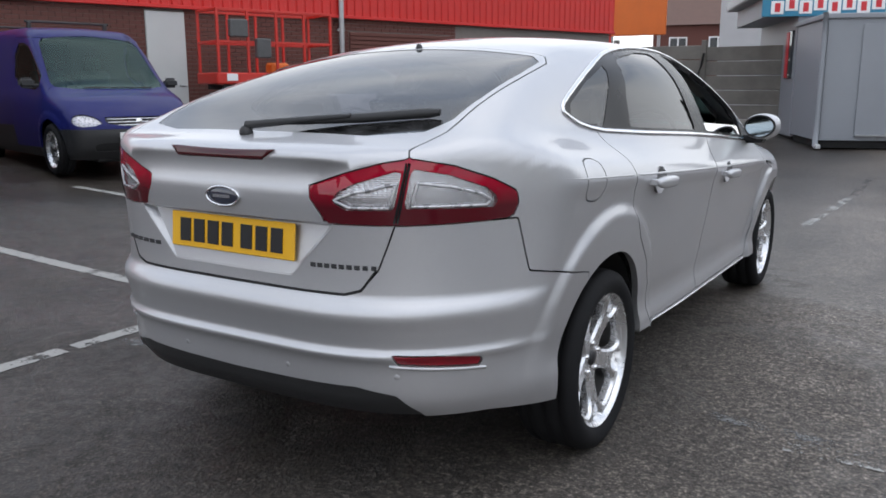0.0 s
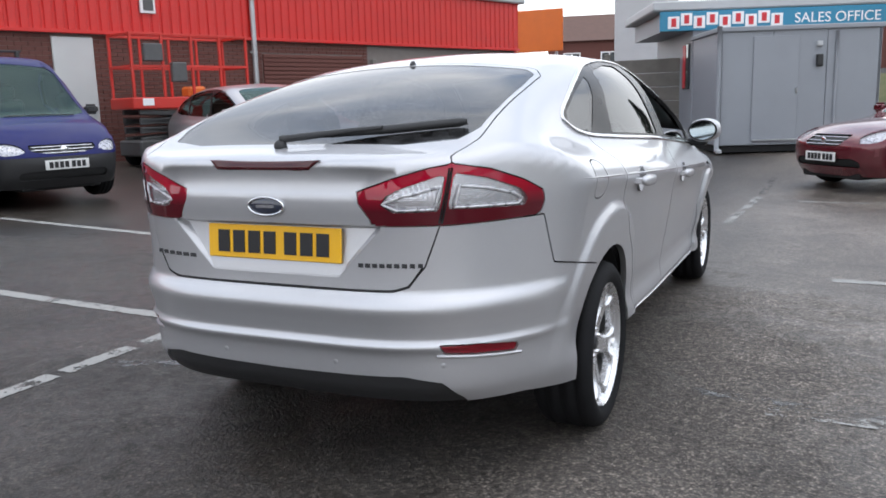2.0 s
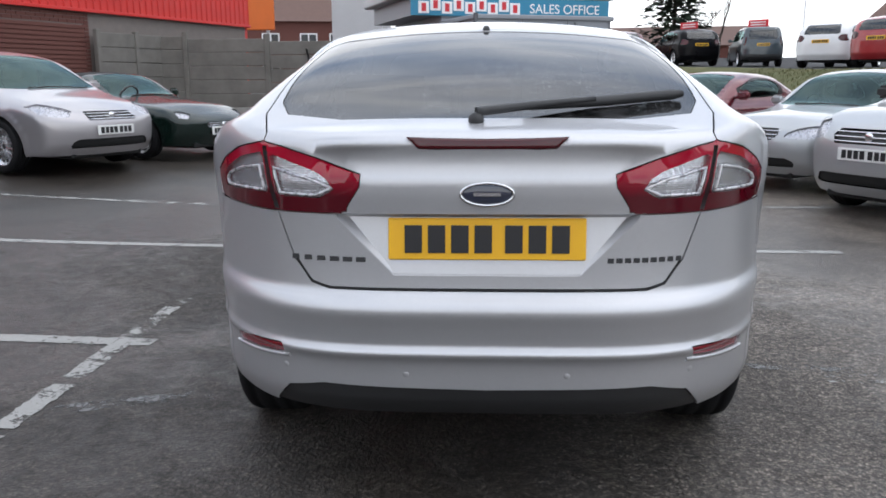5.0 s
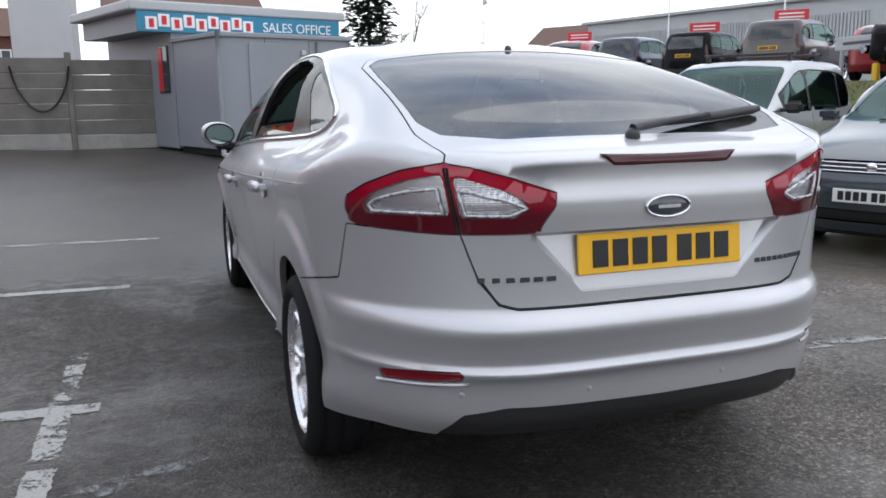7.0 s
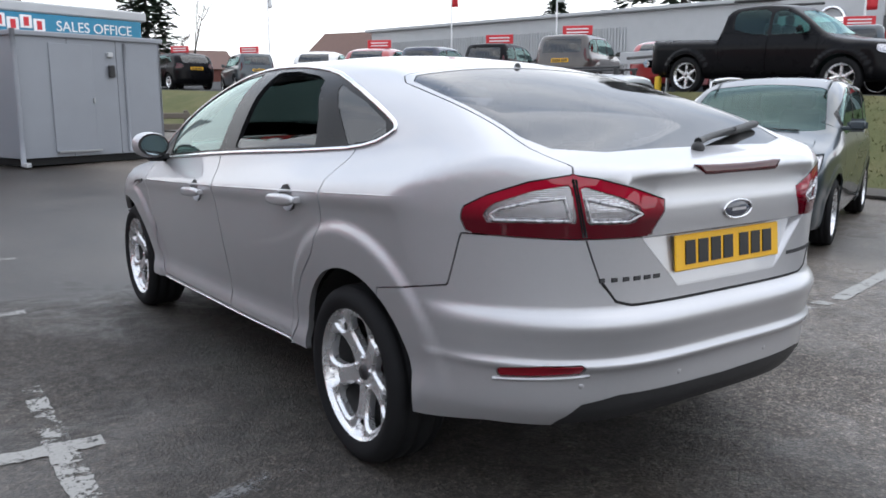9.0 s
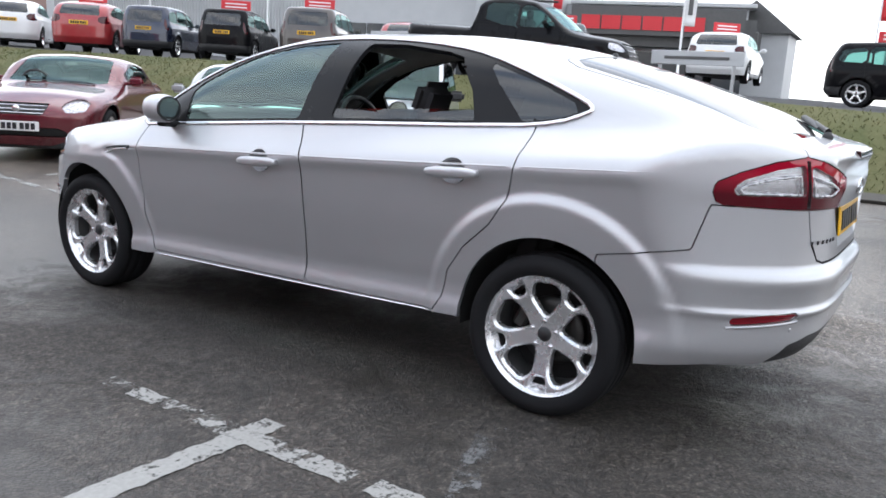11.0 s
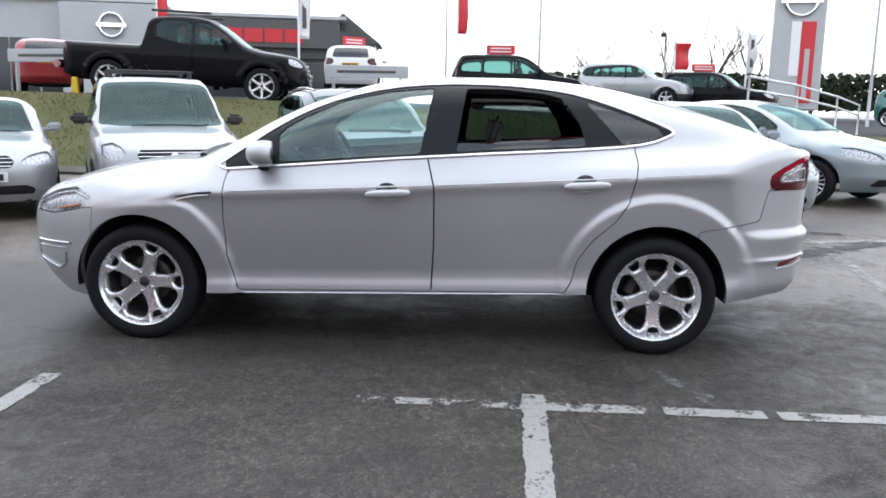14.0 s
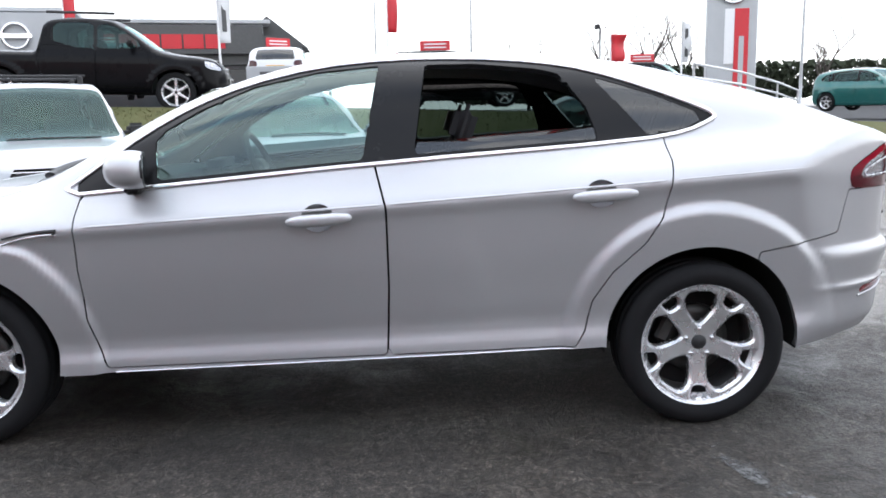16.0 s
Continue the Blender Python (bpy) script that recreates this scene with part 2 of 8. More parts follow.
def tube(pts, r, n=8, closed=False, flat=1.0, up=None):
    """A tube along points as vertices and faces."""
    p = np.array(pts, float)
    if closed:
        tan = np.roll(p, -1, 0) - np.roll(p, 1, 0)
    else:
        tan = np.gradient(p, axis=0)
    tan /= np.maximum(np.linalg.norm(tan, axis=1, keepdims=True), 1e-9)
    ref = np.array((0.0, 0.0, 1.0)) if up is None else np.asarray(up, float)
    if ref.ndim == 1:
        ref = np.tile(ref, (len(p), 1))
        bad = np.abs((tan * ref).sum(1)) > 0.95
        ref[bad] = (1.0, 0.0, 0.0)
    a = np.cross(tan, ref)
    a /= np.maximum(np.linalg.norm(a, axis=1, keepdims=True), 1e-9)
    b = np.cross(a, tan)
    th = np.arange(n) * 2 * np.pi / n
    rr = np.broadcast_to(np.asarray(r, float), (len(p),))
    v = p[:, None] + rr[:, None, None] * (np.cos(th)[None, :, None] * a[:, None] + flat * np.sin(th)[None, :, None] * b[:, None])
    m = len(p)
    f = []
    for i in range(m if closed else m - 1):
        for k in range(n):
            i2, k2 = (i + 1) % m, (k + 1) % n
            f.append((i * n + k, i2 * n + k, i2 * n + k2, i * n + k2))
    if not closed:
        f.append(tuple(range(n - 1, -1, -1)))
        f.append(tuple((m - 1) * n + k for k in range(n)))
    return v.reshape(-1, 3), f


def lathe(profile, n=48, axis="x"):
    """Turn (radius, height) points about an axis."""
    v, f = [], []
    k = len(profile)
    for i in range(n):
        a = 2 * math.pi * i / n
        for r, h in profile:
            c, s = r * math.cos(a), r * math.sin(a)
            v.append((h, c, s) if axis == "x" else (c, s, h))
    for i in range(n):
        for j in range(k - 1):
            f.append((i * k + j, ((i + 1) % n) * k + j, ((i + 1) % n) * k + j + 1, i * k + j + 1))
    return v, f


def join_vf(*sets):
    v, f = [], []
    for vs, fs in sets:
        o = len(v)
        v += [tuple(q) for q in vs]
        f += [tuple(i + o for i in q) for q in fs]
    return v, f


def box_vf(x, y, z, sx, sy, sz):
    v = [(x + a * sx / 2, y + b * sy / 2, z + c * sz / 2) for a in (-1, 1) for b in (-1, 1) for c in (-1, 1)]
    return v, [(0, 1, 3, 2), (4, 6, 7, 5), (0, 4, 5, 1), (2, 3, 7, 6), (0, 2, 6, 4), (1, 5, 7, 3)]


# ---- car bodies: an implicit surface from a few profile curves, meshed on a rounded box ----
def curve(knots):
    """A smooth monotone curve through (a, b) knots."""
    ks = np.array(sorted(knots), float)
    a, b = ks[:, 0], ks[:, 1]
    h = np.maximum(np.diff(a), 1e-6)
    d = np.diff(b) / h
    m = np.zeros(len(a))
    m[0], m[-1] = d[0], d[-1]
    for i in range(1, len(a) - 1):
        if d[i - 1] * d[i] > 0:
            w1, w2 = 2 * h[i] + h[i - 1], h[i] + 2 * h[i - 1]
            m[i] = (w1 + w2) / (w1 / d[i - 1] + w2 / d[i])

    def f(x):
        x = np.asarray(x, float)
        q = np.clip(x, a[0], a[-1])
        i = np.clip(np.searchsorted(a, q) - 1, 0, len(a) - 2)
        t = (q - a[i]) / h[i]
        t2, t3 = t * t, t * t * t
        v = (2 * t3 - 3 * t2 + 1) * b[i] + (t3 - 2 * t2 + t) * h[i] * m[i] + (3 * t2 - 2 * t3) * b[i + 1] + (t3 - t2) * h[i] * m[i + 1]
        return v + np.where(x < a[0], (x - a[0]) * m[0], 0) + np.where(x > a[-1], (x - a[-1]) * m[-1], 0)
    return f


def smax(a, b, k):
    h = np.maximum(k - np.abs(a - b), 0) / k
    return np.maximum(a, b) + h * h * k * 0.25


class Shape:
    """The outside of a car body: F < 0 inside. Local axes: y ahead, rear axle over the origin, ground at z = 0."""

    def __init__(self, s):
        self.s = s
        self.top, self.flank, self.plan = curve(s["top"]), curve(s["flank"]), curve(s["plan"])
        self.rear, self.front, self.low = curve(s["rear"]), curve(s["front"]), curve(s["low"])
        self.cabin = curve(s["cabin"]) if "cabin" in s else None

    def width(self, y, z):
        s = self.s
        zz = z - s.get("rise", 0.0) * (1.2 - y) * np.clip(z / 1.05, 0, 1.2)
        w = self.flank(zz) * self.plan(y)
        for ay, az, ar in s["arches"]:
            r = np.sqrt((y - ay) ** 2 + (z - az) ** 2)
            g = np.clip((ar + s.get("flare_out", 0.15) - r) / s.get("flare_soft", 0.05), 0, 1)
            if "rise" in s:                       # the flare dies out under the crease
                g = g * np.clip((0.917 / (1 - 0.059 * (1.2 - y)) - 0.012 - z) / 0.07, 0, 1)
            w = w + s.get("flare", 0.018) * g * g * (3 - 2 * g)
        if self.cabin:
            h = np.clip((zz - 0.95) / 0.11, 0, 1)
            w = w - self.cabin(y) * h * h * (3 - 2 * h)
        return w

    def F(self, x, y, z):
        s = self.s
        ax = np.abs(x)
        side = (ax - self.width(y, z)) * s.get("side_n", 0.95)
        e = 0.02
        slope = (self.top(y + e) - self.top(y - e)) / (2 * e)
        top = (z - self.top(y) + (s.get("camber", 0.12) - s.get("camber_tail", 0.0) * np.clip((0.2 - y) / 0.9, 0, 1)) * x * x) / np.sqrt(1 + np.minimum(slope * slope, 9))
        rear = self.rear(z) + s.get("kr", 1.0) * ax ** s.get("nr", 5) - y
        if "rear_extra" in s:
            rear = rear + s["rear_extra"](x, z)
        front = y - self.front(z) + s.get("kf", 0.6) * ax ** s.get("nf", 3.5)
        f = smax(side, top, s.get("k_side", 0.16))
        f = smax(f, rear, s.get("k_rear", 0.06))
        return smax(f, front, s.get("k_front", 0.1))

    def normal(self, p, e=0.003):
        x, y, z = p.T
        g = np.stack([self.F(x + e, y, z) - self.F(x - e, y, z), self.F(x, y + e, z) - self.F(x, y - e, z), self.F(x, y, z + e) - self.F(x, y, z - e)], 1)
        return g / np.maximum(np.linalg.norm(g, axis=1, keepdims=True), 1e-9)

    def cast(self, o, d, far, n=24):
        """Where rays from inside (o, along d) leave the body."""
        lo, hi = np.zeros(len(o)), np.full(len(o), float(far))
        for _ in range(n):
            mid = (lo + hi) / 2
            q = o + d * mid[:, None]
            ins = self.F(q[:, 0], q[:, 1], q[:, 2]) < 0
            lo, hi = np.where(ins, mid, lo), np.where(ins, hi, mid)
        return o + d * lo[:, None]


def axis_map(i, n, lo, hi, margin, low_end=True):
    """Along one axis of the box: the core position and how far the ray leans out."""
    a = np.asarray(i, float) / n
    m = margin
    lean = np.where(a > 1 - m, (a - (1 - m)) / m, 0.0)
    if low_end:
        lean = np.where(a < m, -(m - a) / m, lean)
        c = np.clip((a - m) / (1 - 2 * m), 0, 1)
    else:
        c = np.clip(a / (1 - m), 0, 1)
    return lo + (hi - lo) * c, lean


def body_grid(sh, nx, ny, nz):
    """Vertices, quads of the body's skin (open below)."""
    s = sh.s
    idx, keys = {}, []

    def vid(i, j, k):
        key = (i, j, k)
        if key not in idx:
            idx[key] = len(keys)
            keys.append(key)
        return idx[key]
    quads = []
    for j in range(ny):
        for k in range(nz):
            quads.append((vid(nx, j, k), vid(nx, j + 1, k), vid(nx, j + 1, k + 1), vid(nx, j, k + 1)))
            quads.append((vid(0, j, k + 1), vid(0, j + 1, k + 1), vid(0, j + 1, k), vid(0, j, k)))
    for i in range(nx):
        for k in range(nz):
            quads.append((vid(i, 0, k), vid(i + 1, 0, k), vid(i + 1, 0, k + 1), vid(i, 0, k + 1)))
            quads.append((vid(i, ny, k + 1), vid(i + 1, ny, k + 1), vid(i + 1, ny, k), vid(i, ny, k)))
    for i in range(nx):
        for j in range(ny):
            quads.append((vid(i, j, nz), vid(i + 1, j, nz), vid(i + 1, j + 1, nz), vid(i, j + 1, nz)))
    K = np.array(keys)
    y0, y1 = s["core"]
    cx, lx = axis_map(K[:, 0], nx, -s.get("core_x", 0.5), s.get("core_x", 0.5), s.get("mx", 0.14))
    cy, ly = axis_map(K[:, 1], ny, y0, y1, s.get("my", 0.08))
    zt = np.maximum(sh.top(cy) - s.get("core_drop", 0.22), 0.45)
    ca, lz = axis_map(K[:, 2], nz, 0, 1, s.get("mz", 0.12), False)
    zl = sh.low(cy)
    cz = zl + (zt - zl) * ca
    lx = np.where(K[:, 0] == 0, -1, np.where(K[:, 0] == nx, 1, lx))
    ly = np.where(K[:, 1] == 0, -1, np.where(K[:, 1] == ny, 1, ly))
    lz = np.where(K[:, 2] == nz, 1, lz)
    d = np.stack([lx, ly, lz], 1)
    d /= np.linalg.norm(d, axis=1, keepdims=True)
    o = np.stack([cx, cy, cz], 1)
    return sh.cast(o, d, 1.8), np.array(quads)


def densify(poly, closed=True, step=0.02, smooth=0):
    p = [np.array(q, float) for q in poly]
    for _ in range(smooth):
        q = []
        n = len(p)
        for i in range(n if closed else n - 1):
            a, b = p[i], p[(i + 1) % n]
            q += [a * 0.75 + b * 0.25, a * 0.25 + b * 0.75]
        if not closed:
            q = [p[0]] + q[1:-1] + [p[-1]]
        p = q
    out = []
    n = len(p)
    for i in range(n if closed else n - 1):
        a, b = p[i], p[(i + 1) % n]
        m = max(1, int(np.linalg.norm(b - a) / step))
        out += [a + (b - a) * t / m for t in range(m)]
    if not closed:
        out.append(p[-1])
    return np.array(out)


def poly_distance(pts, poly):
    """Signed distance to a closed outline (inside negative) and the nearest point on it."""
    a, b = poly, np.roll(poly, -1, axis=0)
    best = np.full(len(pts), 1e9)
    near = np.zeros_like(pts)
    inside = np.zeros(len(pts), bool)
    for p, q in zip(a, b):
        d = q - p
        t = np.clip(((pts - p) @ d) / max(d @ d, 1e-12), 0, 1)
        c = p + t[:, None] * d
        r = np.hypot(*(pts - c).T)
        m = r < best
        best, near = np.where(m, r, best), np.where(m[:, None], c, near)
        cond = (p[1] > pts[:, 1]) != (q[1] > pts[:, 1])
        if p[1] != q[1]:
            xi = (q[0] - p[0]) * (pts[:, 1] - p[1]) / (q[1] - p[1]) + p[0]
            inside ^= cond & (pts[:, 0] < xi)
    return np.where(inside, -best, best), near


class Skin:
    """A body skin that outlines can be cut into: each cut snaps vertices to the outline and names the faces inside."""

    def __init__(self, spec, nx, ny, nz):
        self.sh = Shape(spec)
        self.v, q = body_grid(self.sh, nx, ny, nz)
        self.q = q
        self.ids = np.full(len(q), "body", dtype="U24")
        self.locked = np.zeros(len(self.v), bool)

    def view(self, p, view):
        x, y, z = p.T
        if view == "side":
            return np.stack([y, z], 1)
        if view == "top":
            return np.stack([x, y], 1)
        if view in ("rear", "front"):
            return np.stack([x, z], 1)
        c = self.sh.s.get("wrap_y", 0.0)          # wrap: angle about an upright axis, and height
        return np.stack([np.arctan2(x, c - y), z], 1)

    def unview(self, p, q, view):
        """Points whose outline coordinates are q, put back on the surface."""
        n = len(p)
        if view == "side":
            sx = np.sign(p[:, 0])
            o = np.stack([0 * sx + 0.15 * sx, q[:, 0], q[:, 1]], 1)
            d = np.stack([sx, 0 * sx, 0 * sx], 1)
        elif view == "top":
            o = np.stack([q[:, 0], q[:, 1], np.maximum(p[:, 2] - 0.12, 0.5)], 1)
            d = np.tile((0.0, 0.0, 1.0), (n, 1))
        elif view == "rear":
            o = np.stack([q[:, 0], np.full(n, self.sh.s["core"][0] + 0.3), q[:, 1]], 1)
            d = np.tile((0.0, -1.0, 0.0), (n, 1))
        elif view == "front":
            o = np.stack([q[:, 0], np.full(n, self.sh.s["core"][1] - 0.3), q[:, 1]], 1)
            d = np.tile((0.0, 1.0, 0.0), (n, 1))
        else:
            c = self.sh.s.get("wrap_y", 0.0)
            d = np.stack([np.sin(q[:, 0]), -np.cos(q[:, 0]), 0 * q[:, 0]], 1)
            o = np.stack([0 * q[:, 0], np.full(n, c), q[:, 1]], 1)
        r = self.sh.cast(o, d, 1.9)
        out = self.sh.F(o[:, 0], o[:, 1], o[:, 2]) > -0.01
        return np.where(out[:, None], p, r)

    def place(self, pts, view, side=1, out=0.0):
        """Points on the surface for outline coordinates; side is the sign of x for the side view."""
        q = np.array(pts, float)
        p = self.unview(np.tile((float(side), 0, 0), (len(q), 1)), q, view)
        return p + self.sh.normal(p) * out

    def cut(self, name, view, poly, where, only=None, keep=False):
        """Name the faces inside an outline; where(p) picks the vertices that it may touch; keep: only lay edges along it."""
        poly = np.asarray(poly, float)
        v, q = self.v, self.q
        lo, hi = poly.min(0) - 0.12, poly.max(0) + 0.12
        uv = self.view(v, view)
        use = where(v) & (uv > lo).all(1) & (uv < hi).all(1)
        ii = np.nonzero(use)[0]
        if not len(ii):
            return
        sd = np.full(len(v), 1.0)
        near = np.zeros((len(v), 2))
        sd[ii], near[ii] = poly_distance(uv[ii], poly)
        ok = use[q].all(1)
        if only:
            ok &= np.isin(self.ids, only)
        fl = np.nonzero(ok)[0]
        s = sd[q[fl]]
        cross = fl[(s.min(1) < 0) & (s.max(1) > 0)]
        onb, move = set(), {}
        for n in cross:
            f = q[n]
            for i in range(4):
                a, b = int(f[i]), int(f[(i + 1) % 4])
                if a == b or sd[a] * sd[b] >= 0 or a in onb or b in onb:
                    continue
                c, o = (a, b) if abs(sd[a]) < abs(sd[b]) else (b, a)
                if self.locked[c]:
                    c = o
                if self.locked[c]:
                    continue
                onb.add(c)
                move[c] = near[c]
        if move:
            k = np.array(list(move))
            self.v[k] = self.unview(self.v[k], np.array([move[i] for i in k]), view)
            self.locked[k] = True
            sd[k] = 0
        s = sd[q[fl]]
        mn, mx = s.min(1), s.max(1)
        flat = fl[(mn == 0) & (mx == 0)]
        if not keep:
            self.ids[fl[(s.sum(1) < 0) & (mx <= 0)]] = name
        if len(flat) and not keep:
            mid = self.view(self.v[q[flat]].mean(1), view)
            self.ids[flat[poly_distance(mid, poly)[0] < 0]] = name
        add_f, add_i = [], []
        for n in fl[(mn < 0) & (mx > 0)]:
            f = q[n].copy()
            t = sd[f]
            old = self.ids[n]
            if f[2] != f[3]:
                if t[0] == 0 and t[2] == 0:
                    tri = (f[[0, 1, 2, 2]], f[[0, 2, 3, 3]], t[1], t[3])
                elif t[1] == 0 and t[3] == 0:
                    tri = (f[[1, 2, 3, 3]], f[[1, 3, 0, 0]], t[2], t[0])
                else:
                    tri = None
                if tri:
                    q[n] = tri[0]
                    self.ids[n] = name if tri[2] < 0 and not keep else old
                    add_f.append(tri[1])
                    add_i.append(name if tri[3] < 0 and not keep else old)
                    continue
            if t.sum() < 0 and not keep:
                self.ids[n] = name
        if add_f:
            self.q = np.concatenate([q, np.array(add_f)])
            self.ids = np.concatenate([self.ids, np.array(add_i, self.ids.dtype)])

    def piece(self, names, gap=0.002, flange=0.014, inset=0.0):
        """Vertices, faces and normals of the faces with these names; its rim drawn back by gap and turned in."""
        names = (names,) if isinstance(names, str) else names
        sel = self.q[np.isin(self.ids, names)]
        if not len(sel):
            return None
        used, inv = np.unique(sel, return_inverse=True)
        fs = [tuple(f[:3]) if f[2] == f[3] else tuple(f) for f in inv.reshape(-1, 4).tolist()]
        v = self.v[used].copy()
        nrm = self.sh.normal(v, 0.008)
        crease = 0.917 / (1 - 0.059 * (1.2 - v[:, 1]))
        soft = np.clip((v[:, 2] - crease - 0.03) / 0.06, 0, 1) * np.clip((v[:, 1] + 0.80) / 0.08, 0, 1)
        nrm = self.sh.normal(v, 0.008 + 0.045 * soft)
        count = {}
        for f in fs:
            for i in range(len(f)):
                e = (f[i], f[(i + 1) % len(f)])
                count[e] = 1
        rim = [e for e in count if (e[1], e[0]) not in count]
        v -= nrm * inset
        if rim:
            pull = np.zeros_like(v)
            a, b = np.array(rim).T
            t = v[b] - v[a]
            for i in (a, b):
                side = np.cross(nrm[i], t)
                np.add.at(pull, i, side / np.maximum(np.linalg.norm(side, axis=1, keepdims=True), 1e-9))
            pull /= np.maximum(np.linalg.norm(pull, axis=1, keepdims=True), 1e-9)
            v += pull * gap
        if flange and rim:
            ri = np.unique(np.array(rim))
            n0, k = len(v), len(ri)
            up = dict(zip(ri.tolist(), range(n0, n0 + k)))
            dn = dict(zip(ri.tolist(), range(n0 + k, n0 + 2 * k)))
            v = np.concatenate([v, v[ri], v[ri] - nrm[ri] * flange])
            nrm = np.concatenate([nrm, -pull[ri], -pull[ri]])
            fs = fs + [(up[b], up[a], dn[a], dn[b]) for a, b in rim]
        return v, fs, nrm


# ---- wheels ----
from mathutils import geometry


def make_tyre(r, rim, w, n=56):
    h = w / 2
    prof = [(rim - 0.004, -h * 0.78), (rim + 0.012, -h * 0.9), (rim + (r - rim) * 0.45, -h), (r - 0.028, -h * 0.95), (r - 0.008, -h * 0.82)]
    for a in (-0.5, 0.0, 0.5):                                   # tread grooves
        prof += [(r, h * (a - 0.09) - 0), (r - 0.007, h * (a - 0.06)), (r - 0.007, h * (a + 0.06)), (r, h * (a + 0.09))]
    prof += [(r - 0.008, h * 0.82), (r - 0.028, h * 0.95), (rim + (r - rim) * 0.45, h), (rim + 0.012, h * 0.9), (rim - 0.004, h * 0.78)]
    return lathe(prof, n)


def spoke_arm(p0, p1, w0, w1, d0, d1, seg=7):
    """A crowned bar in the wheel's plane (y, z) from p0 to p1; d: how far its face stands out along x."""
    p0, p1 = np.array(p0, float), np.array(p1, float)
    t = (p1 - p0) / np.linalg.norm(p1 - p0)
    s = np.array((-t[1], t[0]))
    v, f = [], []
    prof = [(-1, -0.045), (-1, -0.012), (-0.72, 0.0), (0, 0.003), (0.72, 0.0), (1, -0.012), (1, -0.045)]
    for i in range(seg + 1):
        q = i / seg
        c = p0 + (p1 - p0) * q
        w = w0 + (w1 - w0) * q
        d = d0 + (d1 - d0) * q
        for a, b in prof:
            yz = c + s * a * w
            v.append((d + b, yz[0], yz[1]))
    k = len(prof)
    for i in range(seg):
        for j in range(k - 1):
            f.append((i * k + j, i * k + j + 1, (i + 1) * k + j + 1, (i + 1) * k + j))
    f.append(tuple(range(k - 1, -1, -1)))
    f.append(tuple(seg * k + j for j in range(k)))
    return v, f


def fork_rim(rim, f0):
    """Face of the forked alloy wheel: five wide windows and five notches at the rim cut through a dished plate."""
    R = rim - 0.004

    def dish(r):
        return f0 + 0.002 + 0.040 * (r / R) ** 2 - 0.008 * max(0.0, (r - 0.2) / 0.04)

    def ring_of(half, a, grow):
        pts = [(u, v) for u, v in half] + [(u, -v) for u, v in half[::-1]]
        p = densify(pts, True, 0.05, 2)
        c = p.mean(0)
        ln = np.linalg.norm(p - c, axis=1, keepdims=True)
        p = p + (p - c) / ln * grow
        ca, sa = math.cos(a), math.sin(a)
        return [(u * ca - v * sa, u * sa + v * ca) for u, v in p]
    window = [(0.213, 0.016), (0.211, 0.044), (0.192, 0.066), (0.150, 0.066), (0.110, 0.042), (0.080, 0.018), (0.070, 0.005)]
    notch = [(0.224, 0.026), (0.222, 0.040), (0.200, 0.036), (0.176, 0.026), (0.170, 0.010)]
    holes = [(window, radians(90 + 72 * k)) for k in range(5)] + [(notch, radians(126 + 72 * k)) for k in range(5)]
    outer = [(R * math.cos(a), R * math.sin(a)) for a in np.linspace(0, 2 * math.pi, 72, endpoint=False)]
    loops = [outer] + [ring_of(h, a, 0.006) for h, a in holes]
    pts, edges = [], []
    for lp in loops:
        o = len(pts)
        pts += lp
        edges += [(o + i, o + (i + 1) % len(lp)) for i in range(len(lp))]
    inner_pts = []
    for r in (0.0, 0.045, 0.085, 0.19, 0.232):
        for a in np.linspace(0, 2 * math.pi, 1 if r == 0 else 40, endpoint=False):
            inner_pts.append((r * math.cos(a), r * math.sin(a)))
    q = np.array(inner_pts)
    ok = np.min([poly_distance(q, np.array(lp))[0] for lp in loops[1:]], axis=0) > 0.004
    pts += [tuple(p) for p in q[ok]]
    vs, _, fs, _, _, _ = geometry.delaunay_2d_cdt([Vector(p) for p in pts], edges, [], 0, 1e-5)
    v = [(dish(p.length), p.x, p.y) for p in vs]
    f = []
    mid = np.array([sum((vs[i] for i in t), Vector((0, 0))) / 3 for t in fs])
    hole = np.min([poly_distance(mid, np.array(lp))[0] for lp in loops[1:]], axis=0) < 0
    for t, gone in zip(fs, hole):
        if gone:
            continue
        a, b, c = (vs[i] for i in t[:3])
        up = (b.x - a.x) * (c.y - a.y) - (b.y - a.y) * (c.x - a.x) > 0
        f.append(tuple(t) if up else tuple(t)[::-1])
    for n, (h, a) in enumerate(holes):
        inner, back = ring_of(h, a, -0.004), ring_of(h, a, -0.006)
        lp = loops[n + 1]
        o, k = len(v), len(lp)
        for row, drop in ((lp, 0.0), (inner, 0.010), (back, 0.034)):
            v += [(dish(math.hypot(*p)) - drop, p[0], p[1]) for p in row]
        for j in range(2):
            f += [(o + j * k + i, o + j * k + (i + 1) % k, o + (j + 1) * k + (i + 1) % k, o + (j + 1) * k + i) for i in range(k)]
    return v, f


